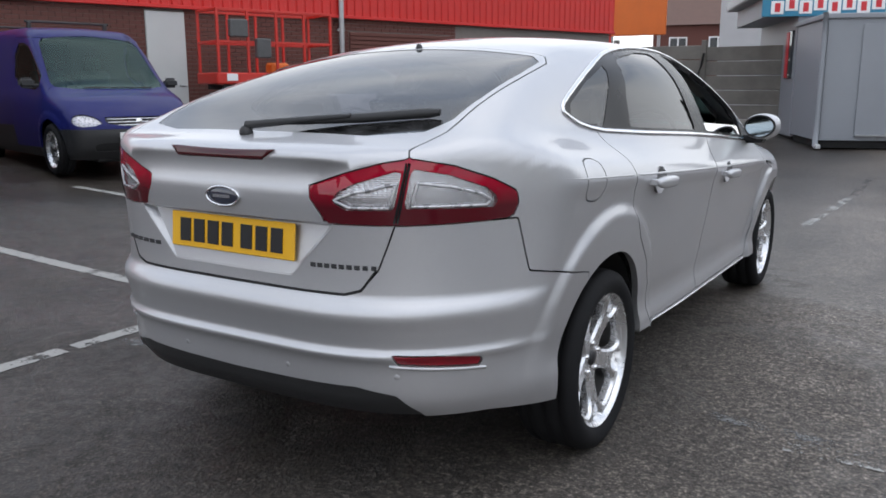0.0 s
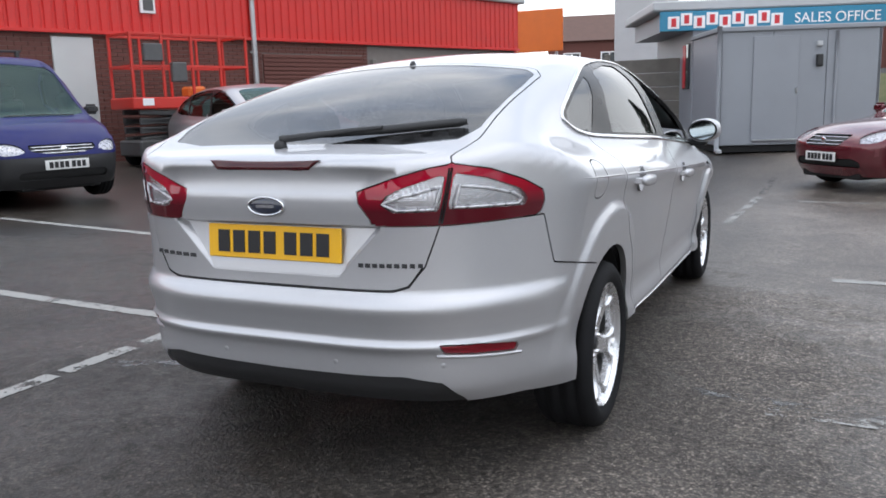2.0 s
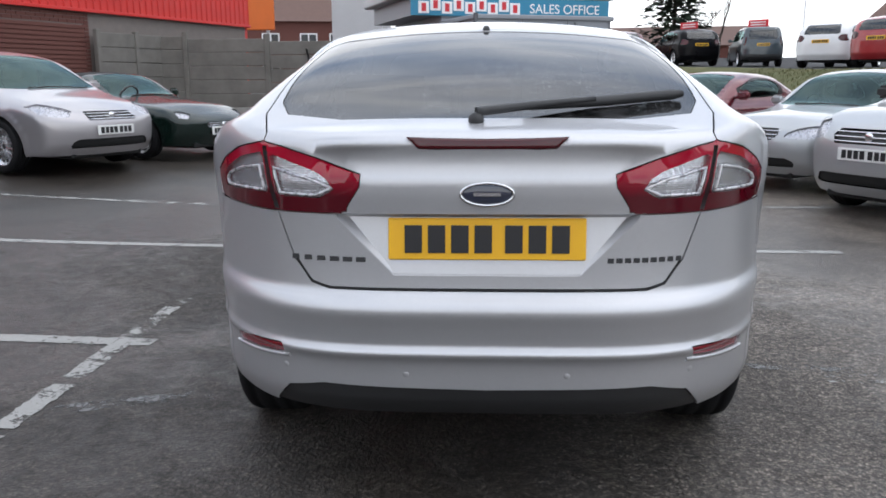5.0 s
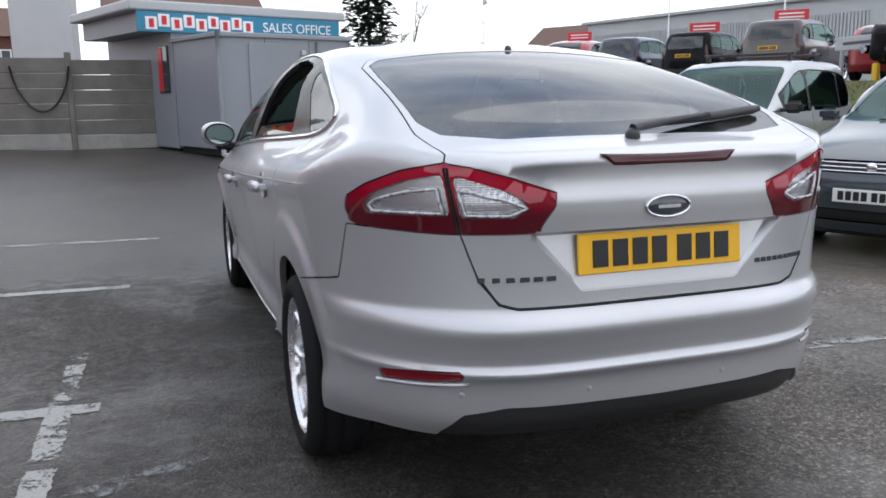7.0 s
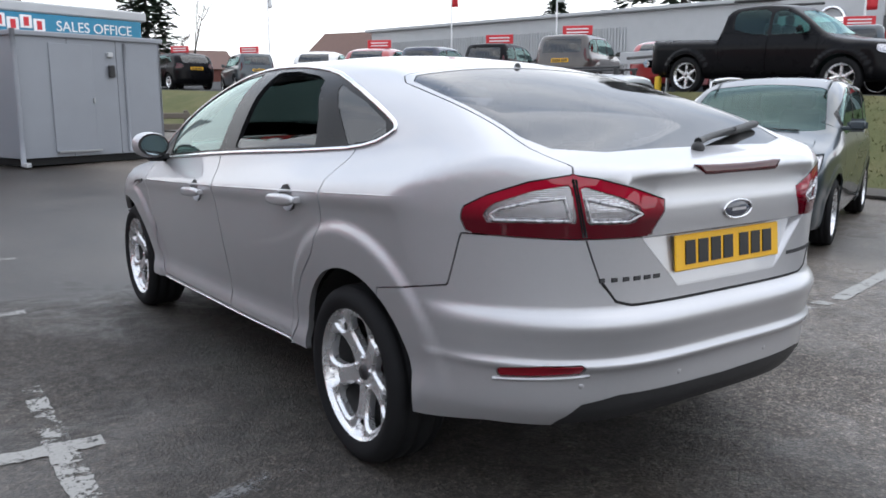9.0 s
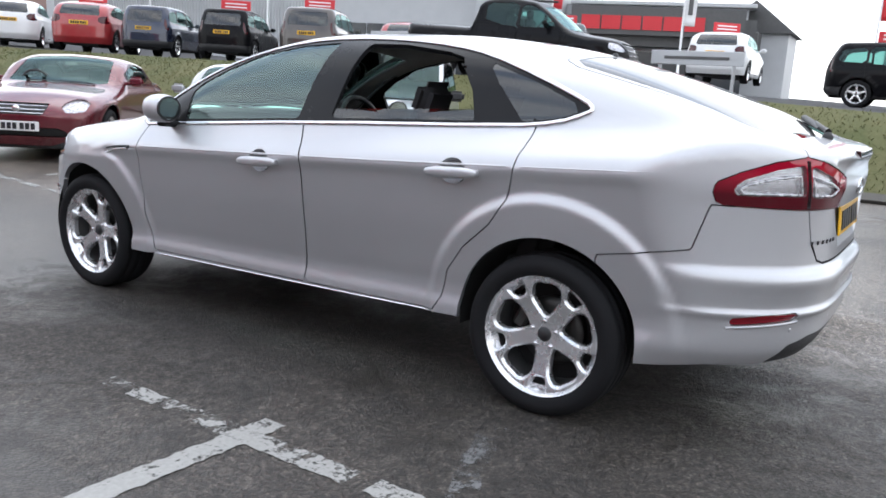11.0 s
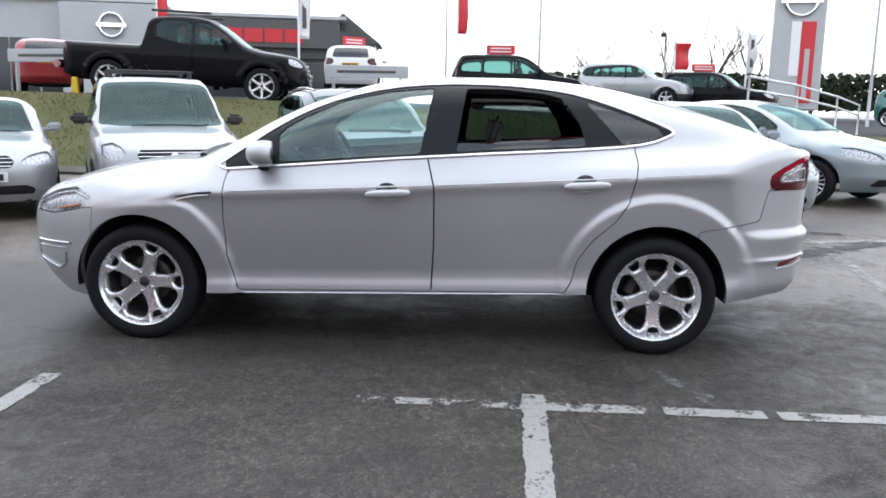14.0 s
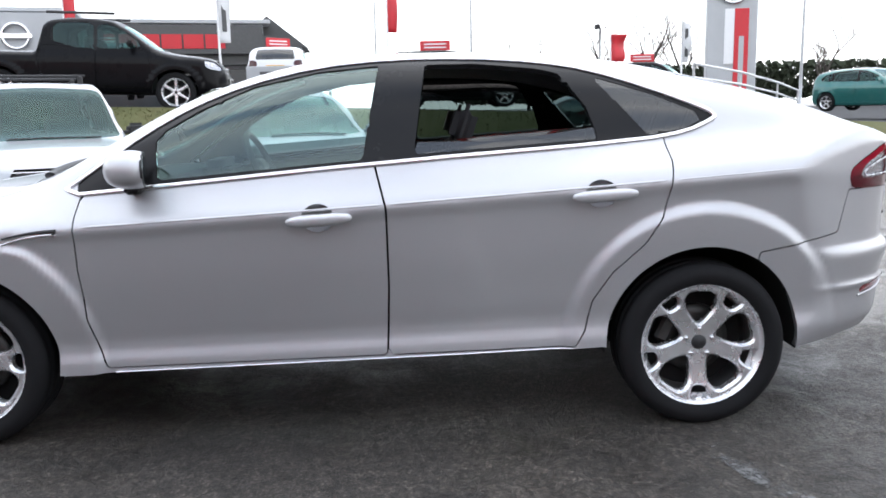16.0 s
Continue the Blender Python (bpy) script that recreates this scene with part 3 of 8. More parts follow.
def make_wheel(parent, at, out, r=0.326, rim=0.238, w=0.235, spokes=5, style="fork", spin=90.0, detail=True, mats=None, turn=0):
    """A wheel under parent; out: +1 or -1, the side that its face looks to."""
    mt = mats or M
    wh = new("wheel")
    wh.parent = parent
    wh.matrix_basis = Matrix.Translation(at) @ (Matrix.Identity(4) if out > 0 else pose(0, 0, 0, 0, 0, 180)) @ pose(0, 0, 0, turn)
    n = 56 if detail else 28
    v, f = make_tyre(r, rim, w, n)
    mesh_object("tyre", v, f, mt["rubber"], wh)
    h = w / 2
    # barrel in darker metal than the face: recess shade put into its colour
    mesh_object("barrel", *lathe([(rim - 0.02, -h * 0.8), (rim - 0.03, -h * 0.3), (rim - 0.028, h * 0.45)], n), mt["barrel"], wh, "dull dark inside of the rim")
    sets = [lathe([(rim - 0.028, h * 0.45), (rim - 0.014, h * 0.62), (rim - 0.004, h * 0.80), (rim + 0.004, h * 0.86), (rim + 0.003, h * 0.78)], n)]
    f0 = h * 0.42
    for i in range(spokes):
        a = radians(spin + 360 * i / spokes)

        def pt(rad, da):
            return rad * math.cos(a + radians(da)), rad * math.sin(a + radians(da))
        R = rim - 0.012
        if style == "fork":
            break
        elif style == "multi":
            sets.append(spoke_arm(pt(0.04, 0), pt(R, 3), 0.011, 0.008, f0 + 0.006, f0 + 0.012, 4))
        else:
            sets.append(spoke_arm(pt(0.03, 0), pt(R, 0), 0.032, 0.026, f0 + 0.004, f0 + 0.012, 4))
    if style == "fork":
        sets.append(fork_rim(rim, f0))
    else:
        sets.append(lathe([(0.0, f0 + 0.004), (0.03, f0 + 0.004), (0.052, f0), (0.078, f0 - 0.006), (0.082, f0 - 0.045)], 28 if detail else 14))
    v, f = join_vf(*sets)
    bmr = bmesh.new()
    me = bpy.data.meshes.new("rim")
    me.from_pydata(v, [], f)
    bmr.from_mesh(me)
    part("rim", bmr, mt["alloy"], wh, "", True, 35)
    v, f = lathe([(0.0, f0 + 0.012), (0.024, f0 + 0.012), (0.030, f0 + 0.003)], 18)
    mesh_object("hub_cap", v, f, mt["black_plastic"], wh)
    if detail:
        for i in range(5):
            a = radians(spin + 72 * i)
            v, f = lathe([(0.0, f0 + 0.014), (0.006, f0 + 0.014), (0.010, f0 + 0.010), (0.011, f0 - 0.012)], 8)
            v = [(p[0], p[1] + 0.055 * math.cos(a), p[2] + 0.055 * math.sin(a)) for p in v]
            mesh_object("wheel_nut", v, f, mt["chrome"], wh)
    v, f = lathe([(0.0, -0.012), (0.10, -0.012), (0.138, -0.013), (0.14, -0.036), (0.0, -0.036)], n // 2)
    mesh_object("brake_disc", v, f, mt["disc"], wh)
    if detail:
        bm = bmesh.new()
        add_box(bm, 0.0, 0.0, 0.128, 0.06, 0.13, 0.06, 0.012, pose(-0.012, 0, 0, -65 if out > 0 else 65))
        part("brake_caliper", bm, mt["disc"], wh)
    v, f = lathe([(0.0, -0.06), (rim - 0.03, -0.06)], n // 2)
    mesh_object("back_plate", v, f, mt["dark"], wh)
    return wh


# ---- the silver hatchback that the camera goes round ----
HERO = dict(
    top=[(-0.98, 1.10), (-0.91, 1.122), (-0.79, 1.145), (-0.67, 1.185), (-0.48, 1.262), (-0.19, 1.356), (0.05, 1.417), (0.35, 1.471), (0.8, 1.506), (1.2, 1.507), (1.45, 1.489), (1.65, 1.455),
         (1.9, 1.385), (2.1, 1.30), (2.31, 1.19), (2.57, 1.065), (2.75, 1.02), (3.16, 0.955), (3.5, 0.865), (3.68, 0.775), (3.80, 0.66)],
    flank=[(0.16, 0.80), (0.24, 0.866), (0.29, 0.876), (0.345, 0.8755), (0.405, 0.866), (0.42, 0.866), (0.5, 0.878), (0.7, 0.912), (0.8, 0.9255), (0.86, 0.9355), (0.899, 0.9475), (0.908, 0.948), (0.93, 0.940), (0.97, 0.916), (1.015, 0.893), (1.06, 0.877), (1.09, 0.866),
           (1.25, 0.80), (1.45, 0.675), (1.55, 0.60)],
    plan=[(-1.1, 0.87), (-0.6, 0.952), (-0.2, 0.960), (0.2, 0.972), (0.6, 0.988), (1.1, 1.0), (2.2, 1.0), (2.9, 0.985), (3.4, 0.93), (3.8, 0.84)],
    rear=[(0.2, -0.759), (0.30, -0.849), (0.39, -0.914), (0.505, -0.931), (0.53, -0.947), (0.548, -0.934), (0.6, -0.944), (0.652, -0.957), (0.668, -0.951), (0.703, -0.924), (0.75, -0.923), (0.80, -0.924), (0.90, -0.930),
          (0.93, -0.934), (0.965, -0.939), (1.0, -0.941), (1.13, -0.935)],
    front=[(0.18, 3.56), (0.28, 3.66), (0.45, 3.75), (0.6, 3.75), (0.72, 3.73), (0.85, 3.66), (1.0, 3.5)],
    low=[(-1.0, 0.370), (-0.75, 0.345), (-0.36, 0.30), (0.0, 0.28), (0.35, 0.312), (2.5, 0.262), (3.2, 0.21), (3.8, 0.22)],
    kr=0.89, nr=4.3, kf=0.95, nf=3.2, camber=0.12, camber_tail=0.07, k_side=0.14, k_rear=0.045, k_front=0.1, rise=0.062, flare=0.023, flare_out=0.174, flare_soft=0.058,
    cabin=[(-1.0, 0.05), (-0.6, 0.08), (-0.1, 0.105), (0.2, 0.08), (0.45, 0.045), (0.9, 0.01), (1.2, 0.0), (2.0, 0.0), (2.5, 0.02)],
    arches=[(0.0, 0.34, 0.385), (2.85, 0.34, 0.385)], core=(-0.62, 3.3), core_x=0.48,
)
def ease(t):
    t = np.clip(t, 0, 1)
    return t * t * (3 - 2 * t)


def tail_relief(x, z):
    """On the tailgate: the step above the badge and the spoiler lip."""
    mid = ease((0.62 - np.abs(x)) / 0.12)
    return mid * 0.005 * ease((z - 1.004) / 0.012) - 0.024 * ease((z - 1.062) / 0.03) * ease((0.60 - np.abs(x)) / 0.28)


HERO["rear_extra"] = tail_relief


def circle_outline(cy, cz, r, n=72):
    return [(cy + r * math.cos(2 * math.pi * i / n), cz + r * math.sin(2 * math.pi * i / n)) for i in range(n)]


def mirrored(poly):
    return [(-a, b) for a, b in poly]


def plate(parent, at, facing, mat, chars=7, w=0.52, h=0.111, name="number_plate"):
    """A number plate, its characters as plain bars; facing: yaw of its outward normal in degrees (0: towards +y)."""
    pl = part(name, box_bm(0, 0, 0, w, 0.008, h, 0.003), mat, parent, "number plate with plain dark bars for characters")
    pl.matrix_basis = Matrix.Translation(at) @ pose(0, 0, 0, 0, 0, facing)
    step = w * 0.118
    for i in range(chars):
        x = (i - (chars - 1) / 2) * step + (0.018 * w if i >= 4 else -0.018 * w)
        b = part("character_bar", box_bm(-x, 0.0055, 0, w * 0.088, 0.004, h * 0.66), M["ink"], pl)
    return pl


def crease_line(S, sg, y0, y1, parent):
    """The raised edge pressed into the flank under the windows."""
    ys = np.linspace(y0, y1, 40)
    p = S.place([(y, 0.917 / (1 - 0.062 / 1.05 * (1.2 - y))) for y in ys], "side", sg)
    n = S.sh.normal(p)
    k = np.clip(np.minimum((ys - y0) / 0.02, (y1 - ys) / 0.006), 0.6, 1.0)
    if y0 < 0:
        k *= np.clip((ys + 0.78) / 0.5, 0.1, 1)
    rad = 0.0042 if y0 < 0 else 0.0062
    v, f = tube(p - n * rad * 0.72, rad * k, 10, False, 1.0, n)
    return mesh_object("flank_crease", v, f, M["silver"], parent)


def build_hero():
    S = Skin(HERO, 108, 280, 72)
    car = thing("hatchback_car", "silver metallic five-door hatchback with yellow rear plate, parked on wet asphalt", "car")
    rearish = lambda p: p[:, 1] < 0.1
    side = {}
    dlo = densify([(2.44, 0.965), (2.07, 0.994), (1.19, 1.066), (0.24, 1.120), (0.05, 1.147), (-0.055, 1.19), (-0.075, 1.208), (-0.04, 1.235), (0.17, 1.318), (0.42, 1.398), (0.62, 1.432), (0.9, 1.452), (1.2, 1.452),
                   (1.48, 1.428), (1.75, 1.366), (1.95, 1.287), (2.12, 1.19), (2.3, 1.065)], True, 0.02, 1)
    for sg in (1, -1):
        s = "right" if sg > 0 else "left"
        on = lambda p, sg=sg: (sg * p[:, 0] > 0.3)
        for cy in (0.0, 2.85):
            S.cut("gone", "side", circle_outline(cy, 0.34, 0.376), lambda p, sg=sg: (sg * p[:, 0] > 0.3) & (p[:, 2] < 0.8))
        S.cut("door_front_" + s, "side", densify([(2.33, 1.03), (2.352, 0.9), (2.362, 0.7), (2.352, 0.5), (2.30, 0.305), (1.227, 0.325), (1.213, 0.6), (1.213, 0.9), (1.27, 1.12), (1.3, 1.3), (1.9, 1.3)]), on)
        S.cut("door_rear_" + s, "side", densify([(1.224, 0.325), (0.50, 0.336), (0.462, 0.40), (0.435, 0.52), (0.36, 0.63), (0.24, 0.74), (0.175, 0.84), (0.150, 0.95), (0.135, 1.05), (0.145, 1.2), (0.5, 1.35), (1.27, 1.3), (1.267, 1.12), (1.2105, 0.9), (1.2105, 0.6)]), on)
        for d, hy, hz in (("front", 1.455, 0.866), ("rear", 0.405, 0.928)):
            S.cut("cup_%s_%s" % (d, s), "side", [(hy + 0.008 + 0.058 * math.cos(a), hz + 0.006 + 0.050 * math.sin(a)) for a in np.linspace(0, 2 * math.pi, 40, endpoint=False)], on, ("door_%s_%s" % (d, s),))
        S.cut("window_trim_" + s, "side", dlo, on)
        S.cut("glass_front_" + s, "side", densify([(2.055, 1.020), (2.075, 1.18), (1.92, 1.272), (1.72, 1.358), (1.47, 1.410), (1.235, 1.430), (1.295, 1.078)]), on)
        S.cut("glass_rear_" + s, "side", densify([(1.105, 1.092), (1.055, 1.430), (0.86, 1.430), (0.62, 1.405), (0.54, 1.385), (0.44, 1.25), (0.40, 1.132)]), on)
        S.cut("glass_quarter_" + s, "side", densify([(0.415, 1.374), (0.17, 1.297), (-0.01, 1.222), (-0.045, 1.205), (0.05, 1.165), (0.20, 1.140)]), on)
        S.cut("gone", "side", densify([(2.50, 0.279), (0.36, 0.330), (0.36, 0.0), (2.50, 0.0)]), on)
        S.cut("headlamp_" + s, "side", densify([(3.08, 0.785), (3.26, 0.845), (3.42, 0.815), (3.60, 0.745), (3.60, 0.69), (3.42, 0.69), (3.2, 0.735)]), lambda p, sg=sg: (sg * p[:, 0] > 0.3) & (p[:, 1] > 2.9))
        S.cut("front_bumper", "side", densify([(3.12, 0.745), (3.2, 0.732), (3.42, 0.688), (3.6, 0.688), (4.1, 0.688), (4.1, 0.05), (3.0, 0.05), (3.13, 0.6)]), lambda p, sg=sg: (sg * p[:, 0] > 0.3) & (p[:, 1] > 2.9), ("body",))
        S.cut("fog_bezel_" + s, "side", densify([(3.27, 0.53), (3.60, 0.515), (3.60, 0.41), (3.40, 0.36), (3.33, 0.40)]), lambda p, sg=sg: (sg * p[:, 0] > 0.35) & (p[:, 1] > 2.9))
    S.cut("front_bumper", "front", densify([(-0.5, 0.688), (0.5, 0.688), (0.5, 0.05), (-0.5, 0.05)]), lambda p: p[:, 1] > 3.2, ("body",))
    S.cut("fuel_flap", "side", densify([(-0.29, 0.95), (-0.29, 1.04), (-0.25, 1.062), (-0.16, 1.057), (-0.135, 1.03), (-0.135, 0.95), (-0.17, 0.925), (-0.25, 0.925)], True, 0.02, 1), lambda p: p[:, 0] > 0.3, ("body",))
    S.cut("bonnet", "top", densify([(-0.74, 2.58), (-0.5, 2.62), (0, 2.66), (0.5, 2.62), (0.74, 2.58), (0.76, 2.9), (0.69, 3.3), (0.52, 3.6), (0, 3.66), (-0.52, 3.6), (-0.69, 3.3), (-0.76, 2.9)]), lambda p: (p[:, 1] > 2.4) & (p[:, 2] > 0.7), ("body",))
    S.cut("windscreen", "top", densify([(-0.62, 2.50), (0, 2.60), (0.62, 2.50), (0.66, 2.36), (0.55, 1.80), (0.5, 1.68), (0, 1.64), (-0.5, 1.68), (-0.55, 1.80), (-0.66, 2.36)]), lambda p: (p[:, 1] > 1.2) & (p[:, 2] > 0.95), ("body",))
    wrap_bumper = [(-1.345, 0.1), (-1.345, 0.69), (-1.0, 0.752), (-0.953, 0.915), (0.953, 0.915), (1.0, 0.752), (1.345, 0.69), (1.345, 0.1)]
    S.cut("rear_bumper", "wrap", densify(wrap_bumper), rearish, ("body",))
    S.cut("tailgate", "wrap", densify([(-0.44, 0.708), (0.44, 0.708), (0.49, 0.722), (0.540, 0.78), (0.567, 0.85), (0.588, 0.91), (0.628, 1.09), (0.631, 1.2), (-0.631, 1.2), (-0.628, 1.09), (-0.588, 0.91), (-0.567, 0.85), (-0.540, 0.78), (-0.49, 0.722)]),
          lambda p: (p[:, 1] < -0.45), ("body", "rear_bumper"))
    S.cut("tailgate", "top", densify([(-0.56, -0.84), (0.56, -0.84), (0.60, -0.81), (0.632, -0.68), (0.625, -0.5), (0.612, -0.2), (0.597, 0.06), (0.56, 0.125), (0.3, 0.148), (0, 0.154), (-0.3, 0.148), (-0.56, 0.125), (-0.597, 0.06), (-0.612, -0.2), (-0.625, -0.5), (-0.632, -0.68), (-0.60, -0.81)]),
          lambda p: (p[:, 1] < 0.4) & (p[:, 2] > 1.06), ("body",))
    S.cut("rear_window", "top", densify([(-0.40, -0.755), (0, -0.768), (0.40, -0.755), (0.565, -0.695), (0.602, -0.60), (0.602, -0.42), (0.590, -0.15), (0.574, 0.04), (0.53, 0.088), (0.3, 0.106), (0, 0.110), (-0.3, 0.106), (-0.53, 0.088), (-0.574, 0.04), (-0.590, -0.15), (-0.602, -0.42), (-0.602, -0.60), (-0.565, -0.695)]),
          lambda p: (p[:, 1] < 0.4) & (p[:, 2] > 1.06))
    S.cut("hollow_edge", "rear", densify([(-0.404, 0.909), (0.404, 0.909), (0.247, 0.752), (-0.247, 0.752)], True, 0.01), lambda p: p[:, 1] < -0.7, ("tailgate",))
    lamp = [(0.324, 1.009), (0.45, 1.053), (0.56, 1.083), (0.63, 1.094), (0.75, 1.073), (0.87, 1.032), (0.945, 0.995), (0.953, 0.96), (0.932, 0.917), (0.62, 0.909), (0.393, 0.909)]
    clear_o = [(0.613, 0.957), (0.634, 1.066), (0.74, 1.047), (0.85, 1.008), (0.885, 0.978), (0.87, 0.953)]
    clear_i = [(0.398, 0.983), (0.47, 1.022), (0.608, 1.064), (0.585, 0.952), (0.450, 0.950)]
    for sg in (1, -1):
        s = "right" if sg > 0 else "left"
        fix = (lambda q: q) if sg > 0 else mirrored
        w = lambda p, sg=sg: (p[:, 1] < -0.3) & (sg * p[:, 0] > 0.2)
        S.cut("lamp_outer_" + s, "wrap", densify(fix(lamp)), w, ("body", "rear_bumper"))
        S.cut("lamp_inner_" + s, "wrap", densify(fix(lamp)), w, ("tailgate",))
        S.cut("clear_outer_" + s, "wrap", densify(fix(clear_o)), w, ("lamp_outer_" + s,))
        S.cut("clear_inner_" + s, "wrap", densify(fix(clear_i)), w, ("lamp_inner_" + s,))
        S.cut("reflector_" + s, "wrap", densify(fix([(0.576, 0.537), (0.70, 0.531), (0.838, 0.514), (0.832, 0.488), (0.70, 0.497), (0.588, 0.505)])), w, ("rear_bumper",))
    S.cut("diffuser", "rear", densify([(-0.63, 0.25), (-0.605, 0.345), (-0.56, 0.405), (-0.45, 0.428), (0, 0.42), (0.45, 0.428), (0.56, 0.405), (0.605, 0.345), (0.63, 0.25), (0.63, 0.05), (-0.63, 0.05)]), lambda p: p[:, 1] < -0.4, ("rear_bumper",))

    def put(name, ids, mat, label="", gap=0.0028, flange=0.025, inset=0.0, parent=car):
        q = S.piece(ids, gap, flange, inset)
        if q is None:
            return None
        return mesh_object(name, q[0], q[1], mat, parent, label, q[2])
    put("body_shell", "body", M["silver"])
    put("bonnet", "bonnet", M["silver"])
    put("front_bumper", "front_bumper", M["silver"])
    bumper = put("rear_bumper", "rear_bumper", M["silver"])
    put("diffuser", "diffuser", M["black_plastic"], "matt black lower bumper insert", 0.0, 0.03, 0.008, bumper)
    gate = put("tailgate", "tailgate", M["silver"], "", 0.0022)
    # the hollow for the number plate: flush below, deepest under the ledge
    def row(z, w, n=25):
        return [(x, z) for x in np.linspace(-w, w, n)]
    inner = [(0.757 + 0.141 * j / 8, 0.247 + (0.368 - 0.247) * j / 8) for j in range(9)]
    fl = np.concatenate([S.place(row(z, w), "rear") + np.array((0, 0.002 + 0.030 * (z - 0.757) / 0.141, 0)) for z, w in inner])
    f = [(a + 25 * j, a + 25 * j + 1, a + 25 * j + 26, a + 25 * j + 25) for j in range(8) for a in range(24)]
    mesh_object("plate_hollow", fl, f, M["silver"], gate)
    edge = [(0.744 + 0.168 * j / 8, 0.246 + (0.412 - 0.246) * j / 8) for j in range(9)]
    for sgn in (1, -1):
        o = S.place([(sgn * w, z) for z, w in edge], "rear", out=0.0008)
        i = np.array([fl[25 * j + (24 if sgn > 0 else 0)] for j in range(9)])
        mesh_object("hollow_facet", np.concatenate([o, i]), [(j, j + 1, j + 10, j + 9) for j in range(8)], M["silver"], gate, smooth=False)
    o = S.place(row(0.912, 0.412), "rear", out=0.0008)
    mesh_object("hollow_ledge", np.concatenate([o, fl[200:225]]), [(j, j + 1, j + 26, j + 25) for j in range(24)], M["silver"], gate, smooth=False)
    o = S.place(row(0.744, 0.246), "rear", out=0.0008)
    mesh_object("hollow_foot", np.concatenate([o, fl[:25]]), [(j, j + 1, j + 26, j + 25) for j in range(24)], M["silver"], gate, smooth=False)
    put("rear_window", "rear_window", M["glass_rear"], "dark rear window with dried rain spots", 0.001, 0.01, 0.002, gate)
    rows = [[(k * (0.176 + 0.030 * j / 4), 1.082 + 0.028 * j / 4 - 0.004 * (1 - k * k)) for k in np.linspace(-1, 1, 33)] for j in range(5)]
    face = S.place([q for r in rows for q in r], "rear", out=0.0012)
    upright = np.tile(face[:33, 1], 5)
    face[:, 1] = np.minimum(face[:, 1], 0.15 * face[:, 1] + 0.85 * upright)
    back = face + np.array((0, 0.035, 0))
    f = [(a + 33 * j, a + 33 * j + 1, a + 33 * j + 34, a + 33 * j + 33) for j in range(4) for a in range(32)]
    rim_i = list(range(33)) + [33 * j + 32 for j in range(1, 5)] + list(range(163, 131, -1)) + [33 * j for j in range(3, 0, -1)]
    f += [(rim_i[i], rim_i[i - 1], rim_i[i - 1] + 165, rim_i[i] + 165) for i in range(len(rim_i))]
    mesh_object("high_brake_light", np.concatenate([face, back]), f, M["red_lens"], gate, "dark red brake light strip")
    put("windscreen", "windscreen", M["glass_clear"], "", 0.001, 0.01, 0.003)
    put("fuel_flap", "fuel_flap", M["silver"])
    for s, sg in (("right", 1), ("left", -1)):
        for d in ("front", "rear"):
            door = put("door", "door_%s_%s" % (d, s), M["silver"])
            hy, hz = (1.455, 0.866) if d == "front" else (0.405, 0.928)
            c = S.place([(hy, hz)], "side", sg)[0]
            tilt = math.degrees(math.atan(0.055))
            bm = bmesh.new()
            bmesh.ops.create_uvsphere(bm, u_segments=32, v_segments=20, radius=1)
            for q in bm.verts:                     # a rounded bar, fuller than an ellipsoid
                q.co = Vector([math.copysign(abs(a) ** p, a) * w for a, p, w in zip(q.co, (0.8, 0.62, 0.8), (0.019, 0.122, 0.0225))])
            add_box(bm, -sg * 0.022, 0.095, 0, 0.04, 0.034, 0.026, 0.004)
            add_box(bm, -sg * 0.022, -0.095, 0, 0.04, 0.034, 0.026, 0.004)
            hd = part("door_handle", bm, M["silver"], door, "", True)
            hd.matrix_basis = Matrix.Translation(c + np.array((sg * 0.032, 0, 0.002))) @ pose(0, 0, 0, -tilt)
            cup = lathe([(0.0, -0.045), (0.030, -0.042), (0.048, -0.026), (0.056, -0.004), (0.058, 0.0)], 32)
            v = [(sg * p[0], p[1] * 1.03, p[2] * 0.90) for p in cup[0]]
            cu = mesh_object("handle_recess", v, cup[1], M["silver"], door, "shallow dished recess behind the handle")
            cu.matrix_basis = Matrix.Translation(c + np.array((-sg * 0.001, 0.008, 0.006)))
            if not ((d, s) in (("rear", "left"), ("front", "right"))):    # those two windows are wound down
                put("window", "glass_%s_%s" % (d, s), M["glass_clear"] if d == "front" else M["glass_tint"], "", 0.0, 0.008, 0.006, door)
            else:                                  # a strip of the lowered pane still shows
                low = [(1.09, 1.135), (1.105, 1.092), (0.40, 1.132), (0.41, 1.175)] if d == "rear" else [(2.06, 1.07), (2.055, 1.020), (1.295, 1.078), (1.288, 1.115)]
                q = densify(low, True, 0.03)
                nq = len(q)
                ring = S.place(q, "side", sg) - np.array((sg * 0.008, 0, 0))
                mid = ring.mean(0)
                mesh_object("window", np.concatenate([ring, mid[None]]), [(i, (i + 1) % nq, nq) for i in range(nq)], M["glass_tint"], door, "window pane wound nearly all the way down")
            y0, y1 = (1.221, 2.335) if d == "front" else (0.160, 1.203)
            crease_line(S, sg, y0, y1, door)
            lin = S.piece(("door_%s_%s" % (d, s),), 0.0, 0.0, 0.07)
            mesh_object("door_lining", lin[0], [f[::-1] for f in lin[1]], M["trim_grey"], door, "dark plastic inner door lining")
        crease_line(S, sg, -0.74, 0.128, car)
        put("window_trim", "window_trim_" + s, M["black_gloss"], "gloss black window pillar trim", 0.0, 0.02, 0.002)
        put("quarter_window", "glass_quarter_" + s, M["glass_tint"], "", 0.0, 0.008, 0.004)
        ring = S.place(dlo, "side", sg)
